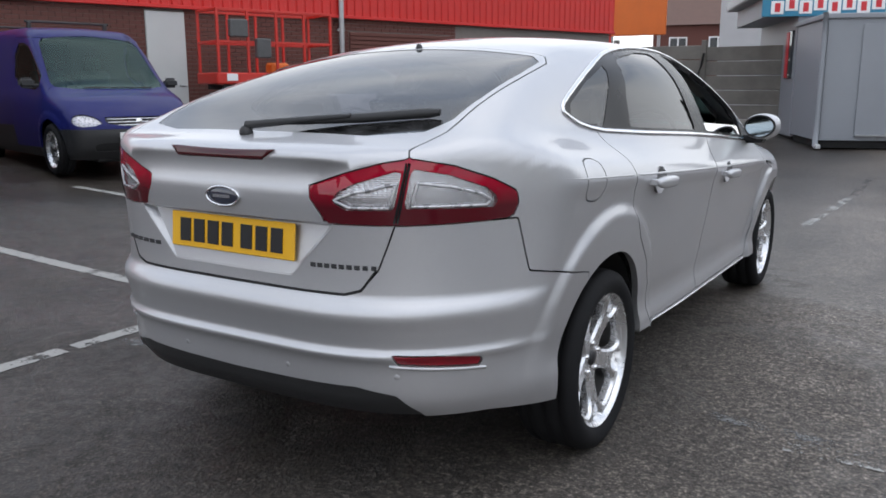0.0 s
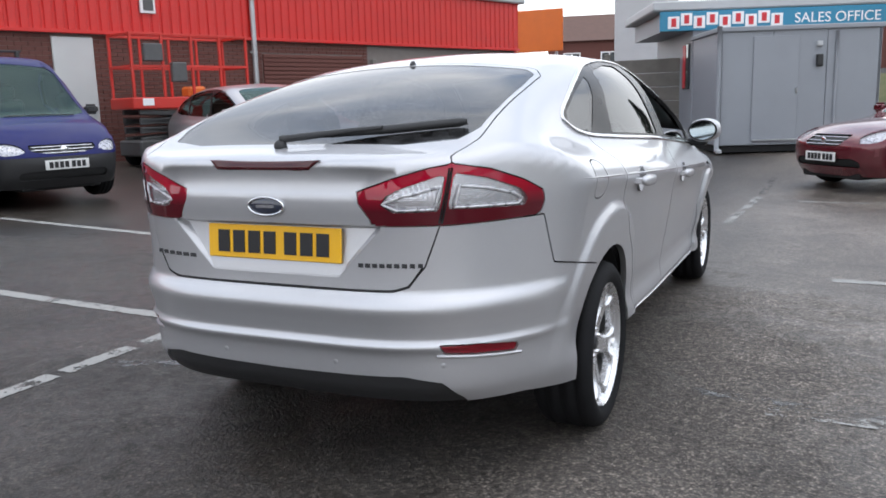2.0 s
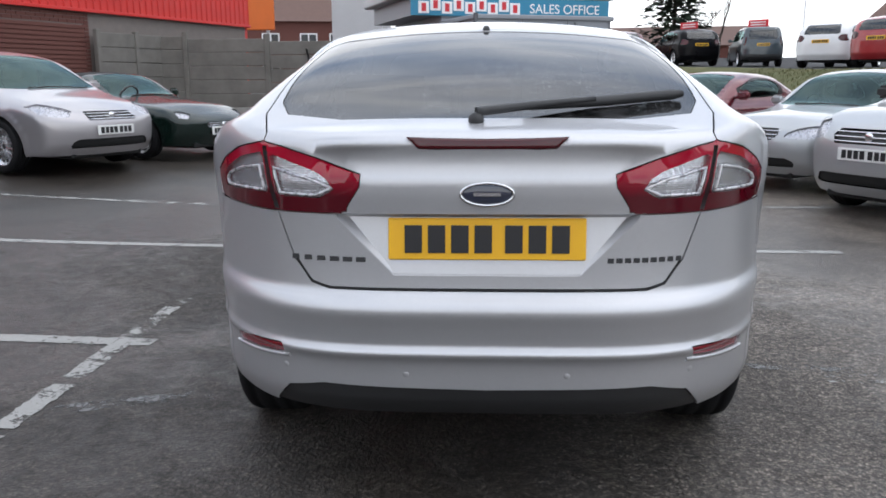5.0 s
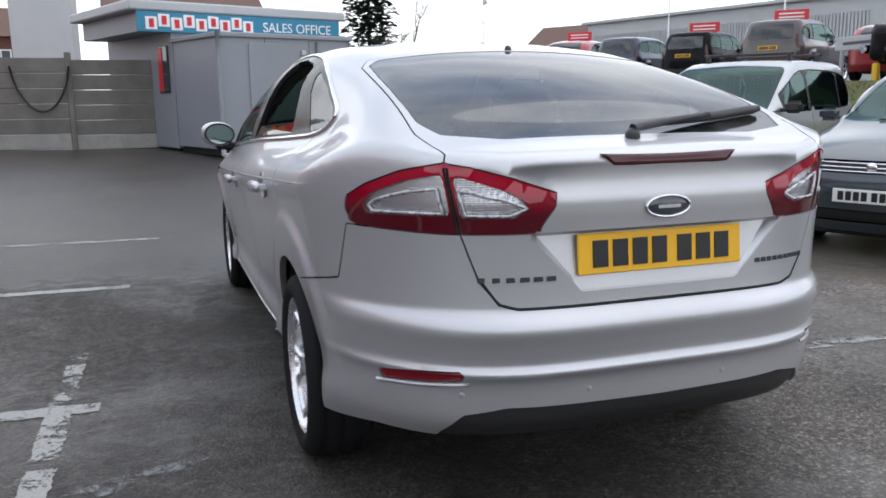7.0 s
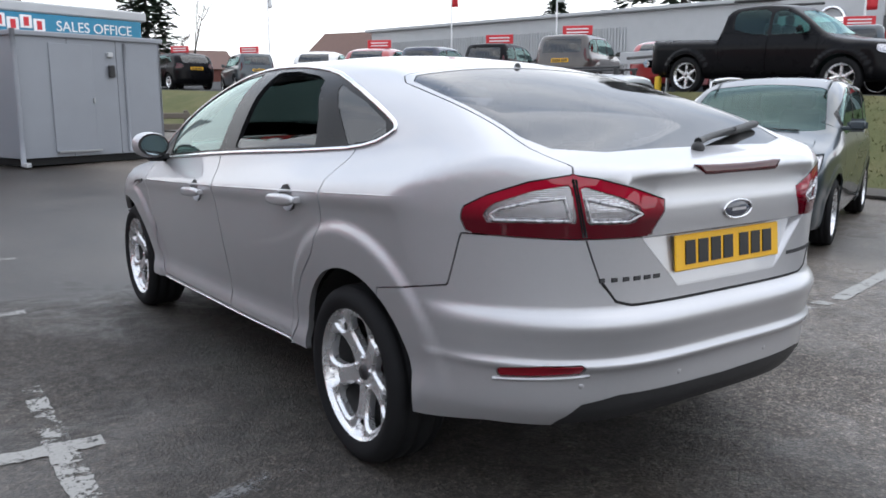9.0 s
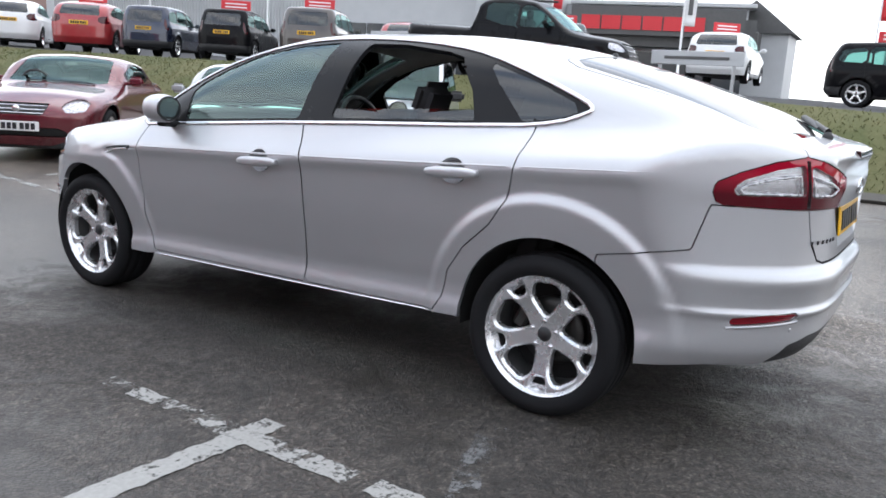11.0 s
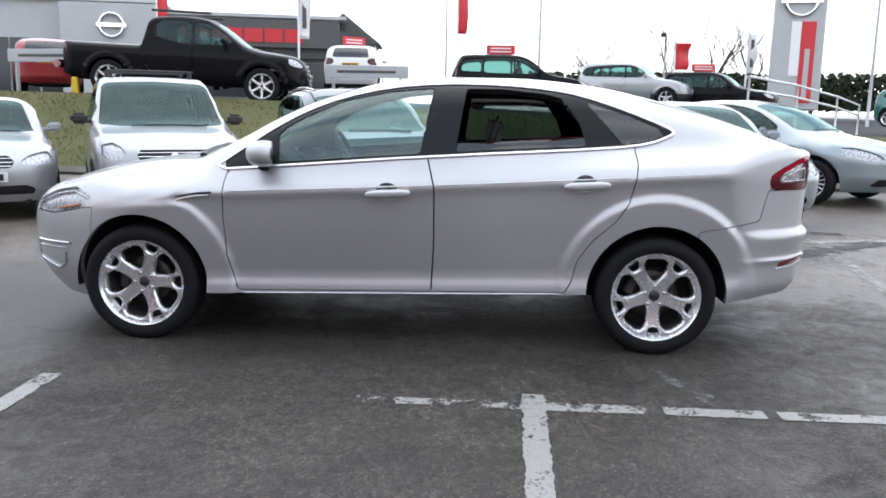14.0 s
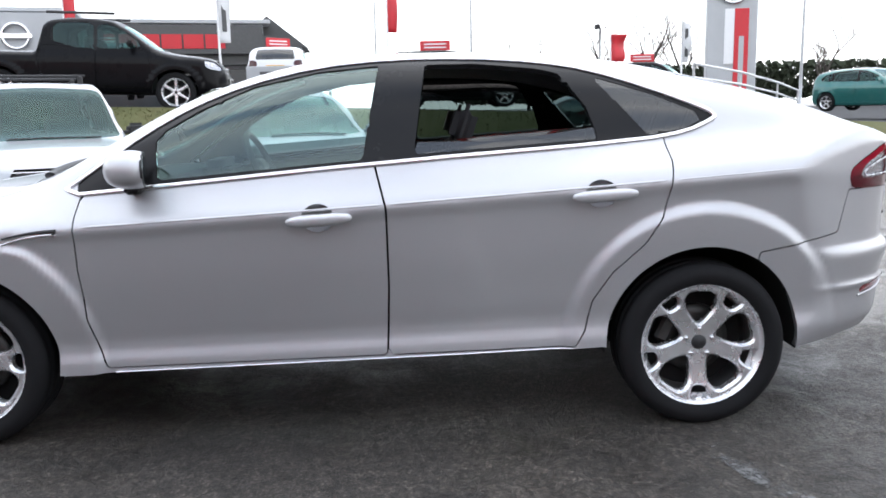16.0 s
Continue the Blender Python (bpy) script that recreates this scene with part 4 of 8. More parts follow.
        nr = S.sh.normal(ring)
        v, f = tube(ring + nr * 0.001, 0.0108, 8, True, 0.6, nr)
        mesh_object("chrome_strip", v, f, M["chrome"], car, "bright chrome strip round the side windows")
        sill = S.place([(2.27 - i * 0.0455, 0.288 + i * 0.00105) for i in range(40)], "side", sg)
        v, f = tube(sill + S.sh.normal(sill) * 0.002, 0.0042, 6)
        mesh_object("sill_strip", v, f, M["chrome"], car, "thin chrome strip along the sill")
        vent = S.place([(2.42 + i * 0.02, 0.836 - 0.00035 * i * i) for i in range(11)], "side", sg)
        v, f = tube(vent + S.sh.normal(vent) * 0.002, np.linspace(0.008, 0.004, 11), 6)
        wv = mesh_object("wing_vent", v, f, M["chrome"], car, "chrome wing vent blade")
        slot = S.place([(2.415 + i * 0.02, 0.848 - 0.00025 * i * i) for i in range(11)], "side", sg)
        v, f = tube(slot + S.sh.normal(slot) * 0.001, np.linspace(0.009, 0.003, 11), 6)
        mesh_object("vent_slot", v, f, M["black_plastic"], wv, "dark slot over the blade")
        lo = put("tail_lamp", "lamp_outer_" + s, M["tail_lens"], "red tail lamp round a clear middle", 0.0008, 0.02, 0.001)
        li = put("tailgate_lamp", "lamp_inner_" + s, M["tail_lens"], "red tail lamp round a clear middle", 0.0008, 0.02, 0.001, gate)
        for which, q, par in (("outer", clear_o, lo), ("inner", clear_i, li)):
            put("clear_lens", "clear_%s_%s" % (which, s), M["clear_lens"], "clear lamp lens over a bright reflector", 0.0, 0.0, 0.0005, par)
            put("lamp_reflector", "clear_%s_%s" % (which, s), M["honeycomb"], "", 0.0, 0.0, 0.014, par)
            pts = densify(q if sg > 0 else mirrored(q), True, 0.01)
            ctr = pts.mean(0)
            base = pts[:, 1].min()
            rg = np.stack([ctr[0] + (pts[:, 0] - ctr[0]) * 0.84, base + 0.007 + (pts[:, 1] - base) * 0.60], 1)
            rg = S.place(rg, "wrap")
            nn = S.sh.normal(rg)
            v, f = tube(rg - nn * 0.004, 0.0042, 6, True, 1.0, nn)
            mesh_object("light_guide", v, f, M["lamp_white"], par, "bright light guide line in the lamp")
            off = 0.0042 if which == "outer" else -0.0042
            dv = densify([(0.590 + off, 0.914), (0.599 + off, 0.955), (0.622 + off, 1.066), (0.625 + off, 1.082)], False, 0.02)
            dv = S.place(dv if sg > 0 else dv * (-1, 1), "wrap")
            nn = S.sh.normal(dv)
            v, f = tube(dv - nn * 0.003, 0.0040, 8, False, 1.0, nn)
            mesh_object("divider", v, f, M["black_gloss"], par, "dark strip along the lamp's split")
        rim = densify([(0.345, 1.016), (0.45, 1.053), (0.56, 1.083), (0.616, 1.0915)], False, 0.02)
        rim2 = densify([(0.638, 1.0925), (0.645, 1.0925), (0.75, 1.073), (0.87, 1.032), (0.945, 0.995)], False, 0.02)
        for q, par in ((rim, li), (rim2, lo)):
            q = S.place(q if sg > 0 else q * (-1, 1), "wrap")
            v, f = tube(q - S.sh.normal(q) * 0.001, 0.0018, 6)
            mesh_object("gasket", v, f, M["rubber"] if "rubber" in M else M["black_plastic"], par, "black seal along the lamp's upper edge")
        rf = put("bumper_reflector", "reflector_" + s, M["reflector_red"], "red reflector in the bumper", 0.001, 0.012, 0.006, bumper)
        ed = densify([(0.566, 0.500), (0.70, 0.489), (0.85, 0.479)], False, 0.02)
        ed = S.place(ed if sg > 0 else ed * (-1, 1), "wrap")
        v, f = tube(ed, 0.006, 6)
        mesh_object("reflector_ledge", v, f, M["silver"], bumper)
        put("headlamp", "headlamp_" + s, M["clear_lens"], "clear headlamp with bright reflectors", 0.001, 0.02, 0.001)
        hr = put("headlamp_reflector", "headlamp_" + s, M["lamp_white"], "", 0.0, 0.0, 0.02)
        for q, rad, mt, nm in (([(3.13, 0.782), (3.27, 0.825), (3.42, 0.797), (3.58, 0.735)], 0.007, "chrome", "light_guide"), ([(3.22, 0.752), (3.30, 0.735), (3.38, 0.722)], 0.008, "amber", "indicator_strip")):
            q = S.place(densify(q, False, 0.02), "side", sg)
            v, f = tube(q - S.sh.normal(q) * 0.010, rad, 6)
            mesh_object(nm, v, f, M[mt], hr)
        fb = put("fog_bezel", "fog_bezel_" + s, M["silver"], "silver fog lamp surround", 0.0, 0.02, 0.008)
        for q, rad, nm in (([(3.29, 0.527), (3.42, 0.522), (3.58, 0.514)], 0.013, "chrome_bar"), ([(3.31, 0.497), (3.44, 0.490), (3.58, 0.484)], 0.006, "chrome_bar"), ([(3.33, 0.470), (3.34, 0.405), (3.40, 0.368), (3.58, 0.404)], 0.008, "chrome_bracket")):
            q = S.place(densify(q, False, 0.02), "side", sg)
            v, f = tube(q - S.sh.normal(q) * 0.002, rad, 6, False, 0.6)
            mesh_object(nm, v, f, M["chrome"], fb, "bright chrome trim")
        # mirror
        bm = bmesh.new()
        bmesh.ops.create_uvsphere(bm, u_segments=24, v_segments=14, radius=1)
        for q in bm.verts:
            q.co.x *= 0.092
            q.co.z = math.copysign(abs(q.co.z) ** 0.75, q.co.z) * 0.07
            q.co.y = max(q.co.y, -0.45) * 0.095
        mi = part("door_mirror", bm, M["silver"], car, "silver door mirror with black foot", True, 50)
        mi.matrix_basis = Matrix.Translation((sg * 0.968, 2.115, 1.066)) @ pose(0, 0, 0, 0, -sg * 4, -sg * 13)
        bm = bmesh.new()
        bmesh.ops.create_cone(bm, cap_ends=True, segments=28, radius1=1, radius2=1, depth=0.004, matrix=Matrix.Translation((0, -0.0445, 0)) @ Matrix.Diagonal((0.077, 1, 0.054, 1)) @ pose(0, 0, 0, 90))
        part("mirror_glass", bm, M["mirror"], mi, "mirror glass")
        bm = bmesh.new()
        bmesh.ops.create_cone(bm, cap_ends=True, segments=28, radius1=1, radius2=1, depth=0.008, matrix=Matrix.Translation((0, -0.041, 0)) @ Matrix.Diagonal((0.088, 1, 0.063, 1)) @ pose(0, 0, 0, 90))
        part("mirror_rim", bm, M["black_plastic"], mi, "black rim behind the mirror glass")
        bm = bmesh.new()
        add_box(bm, -sg * 0.06, 0.0, -0.066, 0.14, 0.06, 0.045, 0.012)
        part("mirror_foot", bm, M["black_gloss"], mi)
        for wy in (0.0, 2.85):
            make_wheel(car, (sg * (0.785 if wy > 1 else 0.775), wy, 0.326), sg, turn=20 if wy > 1 else 0)
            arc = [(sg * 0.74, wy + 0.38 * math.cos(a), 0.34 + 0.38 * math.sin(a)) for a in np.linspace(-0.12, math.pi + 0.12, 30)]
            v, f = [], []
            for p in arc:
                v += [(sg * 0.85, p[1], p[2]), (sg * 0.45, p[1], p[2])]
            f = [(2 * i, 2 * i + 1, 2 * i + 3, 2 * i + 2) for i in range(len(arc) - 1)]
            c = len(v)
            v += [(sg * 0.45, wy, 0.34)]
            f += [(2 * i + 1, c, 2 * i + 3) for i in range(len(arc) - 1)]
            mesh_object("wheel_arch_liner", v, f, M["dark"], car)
        for x in (0.22, 0.62):
            c = S.place([(sg * math.atan2(x, 0.93), 0.467)], "wrap")[0]
            v, f = lathe([(0.0, 0.0012), (0.007, 0.0012), (0.009, 0.0)], 14)
            se = mesh_object("parking_sensor", v, f, M["silver"], bumper)
            d = S.sh.normal(c[None])[0]
            se.matrix_basis = Matrix.Translation(c) @ Vector(d).to_track_quat("X", "Z").to_matrix().to_4x4()
    # plate, badge and letter bars on the tailgate
    pl = plate(gate, (0, -0.917, 0.843), 180, M["plate_yellow"])
    pl.matrix_basis = pl.matrix_basis @ pose(0, 0, 0, 5)
    bm = bmesh.new()
    bmesh.ops.create_uvsphere(bm, u_segments=32, v_segments=10, radius=1)
    bmesh.ops.scale(bm, vec=(0.070, 0.010, 0.030), verts=bm.verts)
    bd = part("badge", bm, M["badge_blue"], gate, "dark oval badge in a chrome ring", True)
    bd.matrix_basis = Matrix.Translation((0, -0.937, 0.965))
    v, f = tube([(0.068 * math.cos(a), -0.006, 0.029 * math.sin(a)) for a in np.linspace(0, 2 * math.pi, 40, endpoint=False)], 0.0042, 6, True, 1.0, (0, 1, 0))
    mesh_object("badge_ring", v, f, M["chrome"], bd)
    bm = bmesh.new()
    add_box(bm, 0, -0.0105, 0.0, 0.07, 0.002, 0.009)
    part("badge_bar", bm, M["chrome"], bd)
    for x0, n, step in ((-0.515, 6, 0.036), (0.325, 9, 0.023)):
        for i in range(n):
            c = S.place([(x0 + i * step, 0.786)], "rear")[0]
            bm = box_bm(0, 0, 0, step * 0.72, 0.005, 0.013)
            q = part("letter_bar", bm, M["trim_grey"], gate)
            q.matrix_basis = Matrix.Translation(c)
    # near-black tube laid in the joint to draw the gap's shade
    seam = S.place(densify([(-0.535, 0.78), (-0.49, 0.7195), (-0.44, 0.7055), (0.0, 0.7045), (0.44, 0.7055), (0.49, 0.7195), (0.535, 0.78)], False, 0.02), "wrap", out=-0.0015)
    v, f = tube(seam, 0.0042, 6)
    mesh_object("tailgate_seal", v, f, M["dark"], gate, "dark strip standing in for the shaded gap under the tailgate")
    # rear wiper
    arm = [(-0.03, -0.795), (0.08, -0.752), (0.2, -0.713), (0.30, -0.686)]
    pa = S.place(densify(arm, False, 0.03), "top", out=0.026)
    v1 = tube(pa, np.linspace(0.013, 0.008, len(pa)), 8)
    pb = S.place(densify([(0.10, -0.735), (0.34, -0.668), (0.560, -0.595)], False, 0.03), "top", out=0.016)
    v2 = tube(pb, np.concatenate([[0.006], np.concatenate([np.linspace(0.009, 0.0165, (len(pb) - 2) // 2), np.full(len(pb) - 2 - (len(pb) - 2) // 2, 0.0165)]), [0.011]]), 8, False, 0.9)
    wp = mesh_object("rear_wiper", *join_vf(v1), M["black_plastic"], gate, "black rear wiper parked on the window")
    mesh_object("wiper_blade", *v2, M["black_plastic"], wp)
    bm = bmesh.new()
    bmesh.ops.create_uvsphere(bm, u_segments=14, v_segments=8, radius=0.022)
    piv = part("wiper_pivot", bm, M["black_plastic"], wp, "", True)
    piv.matrix_basis = Matrix.Translation(S.place([(-0.03, -0.80)], "top", out=0.005)[0])
    v, f = lathe([(0.0, 0.016), (0.009, 0.014), (0.013, 0.004), (0.02, -0.01)], 12, "z")
    an = mesh_object("roof_aerial", v, f, M["black_plastic"], car)
    an.matrix_basis = Matrix.Translation(S.place([(0.0, 0.145)], "top")[0])
    # cowl and front wiper under the windscreen
    cw = S.place([(x, 2.61 - 0.12 * x * x) for x in np.linspace(-0.6, 0.6, 25)], "top", out=0.006)
    v, f = tube(cw, 0.022, 8, False, 0.6)
    mesh_object("scuttle_panel", v, f, M["black_plastic"], car, "black scuttle panel under the windscreen")
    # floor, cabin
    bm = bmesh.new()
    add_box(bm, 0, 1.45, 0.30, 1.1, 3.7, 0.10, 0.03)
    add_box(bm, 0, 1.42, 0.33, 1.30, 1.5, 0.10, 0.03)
    # unseen box added to keep light off the ground under the bumper
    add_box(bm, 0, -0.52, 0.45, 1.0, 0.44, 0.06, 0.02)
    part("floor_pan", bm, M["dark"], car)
    lin = S.piece(("body",), 0.0, 0.0, 0.035)
    keep = [f for f in lin[1] if all(lin[0][i][2] > 1.22 and abs(lin[0][i][0]) < 0.66 for i in f)]
    mesh_object("roof_lining", lin[0], [f[::-1] for f in keep], M["roof_lining"], car, "pale cloth roof lining")
    bm = bmesh.new()
    add_box(bm, 0, 2.32, 0.86, 1.50, 0.42, 0.26, 0.07, seg=2)
    add_box(bm, 0.37, 2.12, 0.98, 0.36, 0.16, 0.10, 0.04, seg=2)
    part("dashboard", bm, M["trim_grey"], car, "dark plastic dashboard", True)
    v, f = tube([(0.185 * math.cos(a), 0, 0.185 * math.sin(a)) for a in np.linspace(0, 2 * math.pi, 36, endpoint=False)], 0.016, 8, True, 1.0, (0, 1, 0))
    sw = mesh_object("steering_wheel", v, f, M["trim_grey"], car)
    sw.matrix_basis = Matrix.Translation((0.37, 1.90, 0.98)) @ pose(0, 0, 0, -24)
    bm = bmesh.new()
    add_box(bm, 0, 0.01, 0, 0.13, 0.04, 0.11, 0.02)
    add_box(bm, 0, 0.01, 0.0, 0.34, 0.02, 0.035, 0.008)
    part("wheel_boss", bm, M["trim_grey"], sw)

    def seat(x, y, w, bench=False):
        st = new("rear_bench" if bench else "front_seat")
        st.parent = car
        st.matrix_basis = Matrix.Translation((x, y, 0))
        part("seat_cushion", box_bm(0, 0.05, 0.46, w, 0.52, 0.20, 0.06, seg=3), M["fabric"], st, "", True)
        bk = part("seat_back", box_bm(0, 0, 0.30, w, 0.15, 0.64, 0.055, seg=3), M["fabric"], st, "", True)
        bk.matrix_basis = pose(0, -0.20, 0.50, 18)
        for hx in ((-0.42, 0.0, 0.42) if bench else (0.0,)):
            hr = part("headrest", box_bm(hx, 0.0, 0.72, 0.26, 0.10, 0.19, 0.045, seg=3), M["fabric"], st, "", True)
            hr.matrix_basis = pose(0, -0.20, 0.50, 18)
    for x in (-0.37, 0.37):
        seat(x, 1.32, 0.50)
    seat(0, 0.42, 1.30, True)
    part("parcel_shelf", box_bm(0, -0.28, 1.02, 1.16, 0.75, 0.03, 0.01), M["trim_grey"], car, "dark parcel shelf")
    return car


hero = build_hero()


# ---- ground ----
def ground_height(x, y):
    """The yard lies level round the car and rises a little towards its far sides."""
    h = 0.045 * np.logaddexp(0, -np.asarray(x, float) - 3) + 0.02 * np.logaddexp(0, np.asarray(y, float) - 5)
    return 0.7 * np.tanh(h / 0.7)


def asphalt_material():
    def build(t, b):
        v = coords(t)
        grit = noise_tex(t, 150, 3, 0.7, v)
        chip = noise_tex(t, 46, 3, 0.8, v)
        stone = node(t, "ShaderNodeTexVoronoi", Scale=70.0)
        t.links.new(v, stone.inputs["Vector"])
        patch = noise_tex(t, 0.45, 5, 0.6, v, 0.4)
        stain = noise_tex(t, 1.7, 6, 0.66, v, 0.9)
        damp = noise_tex(t, 4.5, 6, 0.7, v, 1.2)
        xyz = node(t, "ShaderNodeSeparateXYZ")
        t.links.new(v, xyz.inputs[0])

        def times(a, b):
            return math_node(t, "MULTIPLY", a, b)
        clump = noise_tex(t, 26, 4, 0.75, v)
        val = times(ramp(t, stone.outputs["Distance"], [(0.08, grey(1.0)), (0.55, grey(0.30))]), ramp(t, chip, [(0.40, grey(0.30)), (0.60, grey(1.0))]))
        val = times(val, ramp(t, clump, [(0.38, grey(0.34)), (0.62, grey(1.15))]))
        val = times(val, ramp(t, patch, [(0.36, grey(0.52)), (0.64, grey(1.12))]))
        val = times(val, ramp(t, stain, [(0.46, grey(1.0)), (0.66, grey(0.50))]))
        # sky sheen put into the colour: paler right of the car, darker left
        pale = ramp(t, math_node(t, "ADD", times(xyz.outputs[0], 0.2), times(stain, 0.35)), [(0.24, grey(0.45)), (0.44, grey(1.65))])
        # the far yard's wet reflection, painted in as paler ground
        far_sheen = ramp(t, times(xyz.outputs[1], 0.1), [(0.2, grey(1.0)), (0.6, grey(1.35))])
        val = times(times(times(val, pale), far_sheen), 0.38)
        fleck = times(ramp(t, grit, [(0.60, grey(0)), (0.68, grey(1))]), times(pale, 0.14))
        val = math_node(t, "ADD", math_node(t, "ADD", val, fleck), 0.006)
        c = node(t, "ShaderNodeVectorMath", operation="SCALE")
        c.inputs[0].default_value = (1.17, 1.0, 0.85)
        t.links.new(val, c.inputs["Scale"])
        t.links.new(c.outputs[0], b.inputs["Base Color"])
        # the driven lane on the car's right and the middle of the yard stay wet longest
        lane = ramp(t, math_node(t, "MULTIPLY_ADD", xyz.outputs[0], 0.1), [(0.50, grey(0.0)), (0.66, grey(0.16))])
        lane.node.inputs[0].links[0].from_node.inputs[2].default_value = 0.42
        far = ramp(t, math_node(t, "MULTIPLY_ADD", xyz.outputs[1], 0.05), [(0.30, grey(0.0)), (0.46, grey(0.36))])
        far.node.inputs[0].links[0].from_node.inputs[2].default_value = 0.2
        wet = noise_tex(t, 0.33, 5, 0.6, v, 0.8)
        wet = math_node(t, "ADD", wet, math_node(t, "MULTIPLY", math_node(t, "SUBTRACT", damp, 0.5), 0.45))
        wet = math_node(t, "ADD", wet, math_node(t, "ADD", lane, far))
        w = ramp(t, wet, [(0.43, grey(0)), (0.64, grey(1))])
        r = math_node(t, "MULTIPLY_ADD", w, -0.44)
        r.node.inputs[2].default_value = 0.68
        r2 = math_node(t, "MULTIPLY_ADD", chip, 0.14)
        t.links.new(r, r2.node.inputs[2])
        t.links.new(r2, b.inputs["Roughness"])
        h = math_node(t, "ADD", math_node(t, "MULTIPLY", stone.outputs["Distance"], -0.7), math_node(t, "ADD", grit, math_node(t, "MULTIPLY", chip, 1.5)))
        bp = node(t, "ShaderNodeBump", Distance=0.012)
        s = math_node(t, "MULTIPLY_ADD", w, -0.35)
        s.node.inputs[2].default_value = 0.65
        t.links.new(s, bp.inputs["Strength"])
        t.links.new(h, bp.inputs["Height"])
        t.links.new(bp.outputs["Normal"], b.inputs["Normal"])
    return material("wet_asphalt", build)


def road_paint(name, lo, hi, rgb=(0.37, 0.365, 0.345)):
    """Worn line paint: bare asphalt shows where it has flaked."""
    def build(t, b):
        v = coords(t)
        out = t.nodes["Material Output"]
        n = noise_tex(t, 7, 7, 0.72, v, 0.5)
        n2 = noise_tex(t, 60, 3, 0.6, v)
        f = math_node(t, "ADD", n, math_node(t, "MULTIPLY", math_node(t, "SUBTRACT", n2, 0.5), 0.35))
        m = ramp(t, f, [(lo, grey(0)), (hi, grey(1))])
        t.links.new(mix(t, n2, tuple(q * 0.6 for q in rgb), rgb), b.inputs["Base Color"])
        b.inputs["Roughness"].default_value = 0.55
        tr = node(t, "ShaderNodeBsdfTransparent")
        mx = node(t, "ShaderNodeMixShader")
        t.links.new(m, mx.inputs[0])
        t.links.new(tr.outputs[0], mx.inputs[1])
        t.links.new(b.outputs[0], mx.inputs[2])
        t.links.new(mx.outputs[0], out.inputs["Surface"])
    return material(name, build)


M["asphalt"] = asphalt_material()
M["yard_dry"] = plain("dry_asphalt", (0.07, 0.07, 0.072), 0.95, vary=0.3, scale=2.0, relief=0.5, relief_scale=40, spec=0.1)
M["line_good"] = road_paint("line_paint", 0.36, 0.44)
M["line_worn"] = road_paint("worn_line_paint", 0.46, 0.54)
M["line_faint"] = road_paint("faint_line_paint", 0.50, 0.66, (0.17, 0.17, 0.17))
M["line_patch"] = road_paint("tar_patch", 0.40, 0.46, (0.012, 0.012, 0.012))


def make_ground():
    xs = np.concatenate([[-400, -150, -80], np.arange(-40, 41, 1.0), [80, 150, 400]])
    ys = np.concatenate([[-400, -150, -80], np.arange(-40, 61, 1.0), [100, 200, 500]])
    v = [(x, y, float(ground_height(x, y))) for y in ys for x in xs]
    n = len(xs)
    f = [(j * n + i, j * n + i + 1, (j + 1) * n + i + 1, (j + 1) * n + i) for j in range(len(ys) - 1) for i in range(n - 1)]
    return tagged(mesh_object("ground", v, f, M["asphalt"]), "dark wet asphalt of a car yard with worn bay lines", "ground", "", "structure")


ground = make_ground()


def line(pts, w=0.10, mat="line_worn", lift=0.004, rough=0.006):
    """A painted line along points on the ground, its edges uneven."""
    p = densify(pts, False, 0.025)
    t = np.gradient(p, axis=0)
    t /= np.maximum(np.linalg.norm(t, axis=1, keepdims=True), 1e-9)
    s = np.stack([-t[:, 1], t[:, 0]], 1)
    v = []
    for i, (q, d) in enumerate(zip(p, s)):
        for sg in (-1, 1):
            k = w / 2 + random.uniform(-rough, rough)
            x, y = q + d * sg * k
            v.append((x, y, float(ground_height(x, y)) + lift))
    f = [(2 * i, 2 * i + 1, 2 * i + 3, 2 * i + 2) for i in range(len(p) - 1)]
    return mesh_object("bay_line", v, f, M[mat], ground, smooth=False)


line([(-1.74, 1.50), (-1.75, 0.95)], 0.08, "line_worn")
line([(-1.75, 0.98), (-1.755, 0.2)], 0.10, "line_worn")
line([(-1.755, 0.12), (-1.765, -0.32)], 0.10, "line_good")
line([(-1.765, -0.38), (-1.78, -1.6)], 0.10, "line_good")
line([(-1.78, -1.68), (-1.80, -4.6)], 0.10, "line_worn")
line([(-1.60, 0.69), (-2.9, 0.725), (-6.4, 0.80)], 0.105, "line_good")
line([(-1.55, 3.02), (-3.3, 3.01), (-6.6, 3.03)], 0.10, "line_good")
line([(-1.35, 4.97), (-2.3, 4.95), (-6.6, 5.3)], 0.09, "line_worn")
line([(-1.6, -1.6), (-6.2, -1.5)], 0.10, "line_good")
line([(-1.16, 2.96), (-0.92, 2.80)], 0.12, "line_faint")
line([(-1.08, 0.05), (-1.45, -0.06), (-1.78, -0.21)], 0.10, "line_faint")
line([(0.80, 5.3), (0.98, 7.4)], 0.09, "line_worn")
line([(0.99, 7.6), (1.05, 9.6)], 0.09, "line_faint")
line([(1.72, 2.97), (2.62, 2.95)], 0.10, "line_good")
line([(2.4, 5.0), (4.4, 5.1)], 0.10, "line_good")
line([(2.3, 7.0), (1.3, 7.05)], 0.08, "line_worn")
line([(1.45, 0.34), (2.78, 0.32)], 0.10, "line_worn")
line([(2.9, 0.32), (5.6, 0.9)], 0.10, "line_good")
line([(3.35, -2.5), (1.9, -2.27), (0.55, -2.05)], 0.10, "line_worn")
line([(3.30, -2.3), (3.55, -3.6), (3.7, -5.2)], 0.10, "line_good")
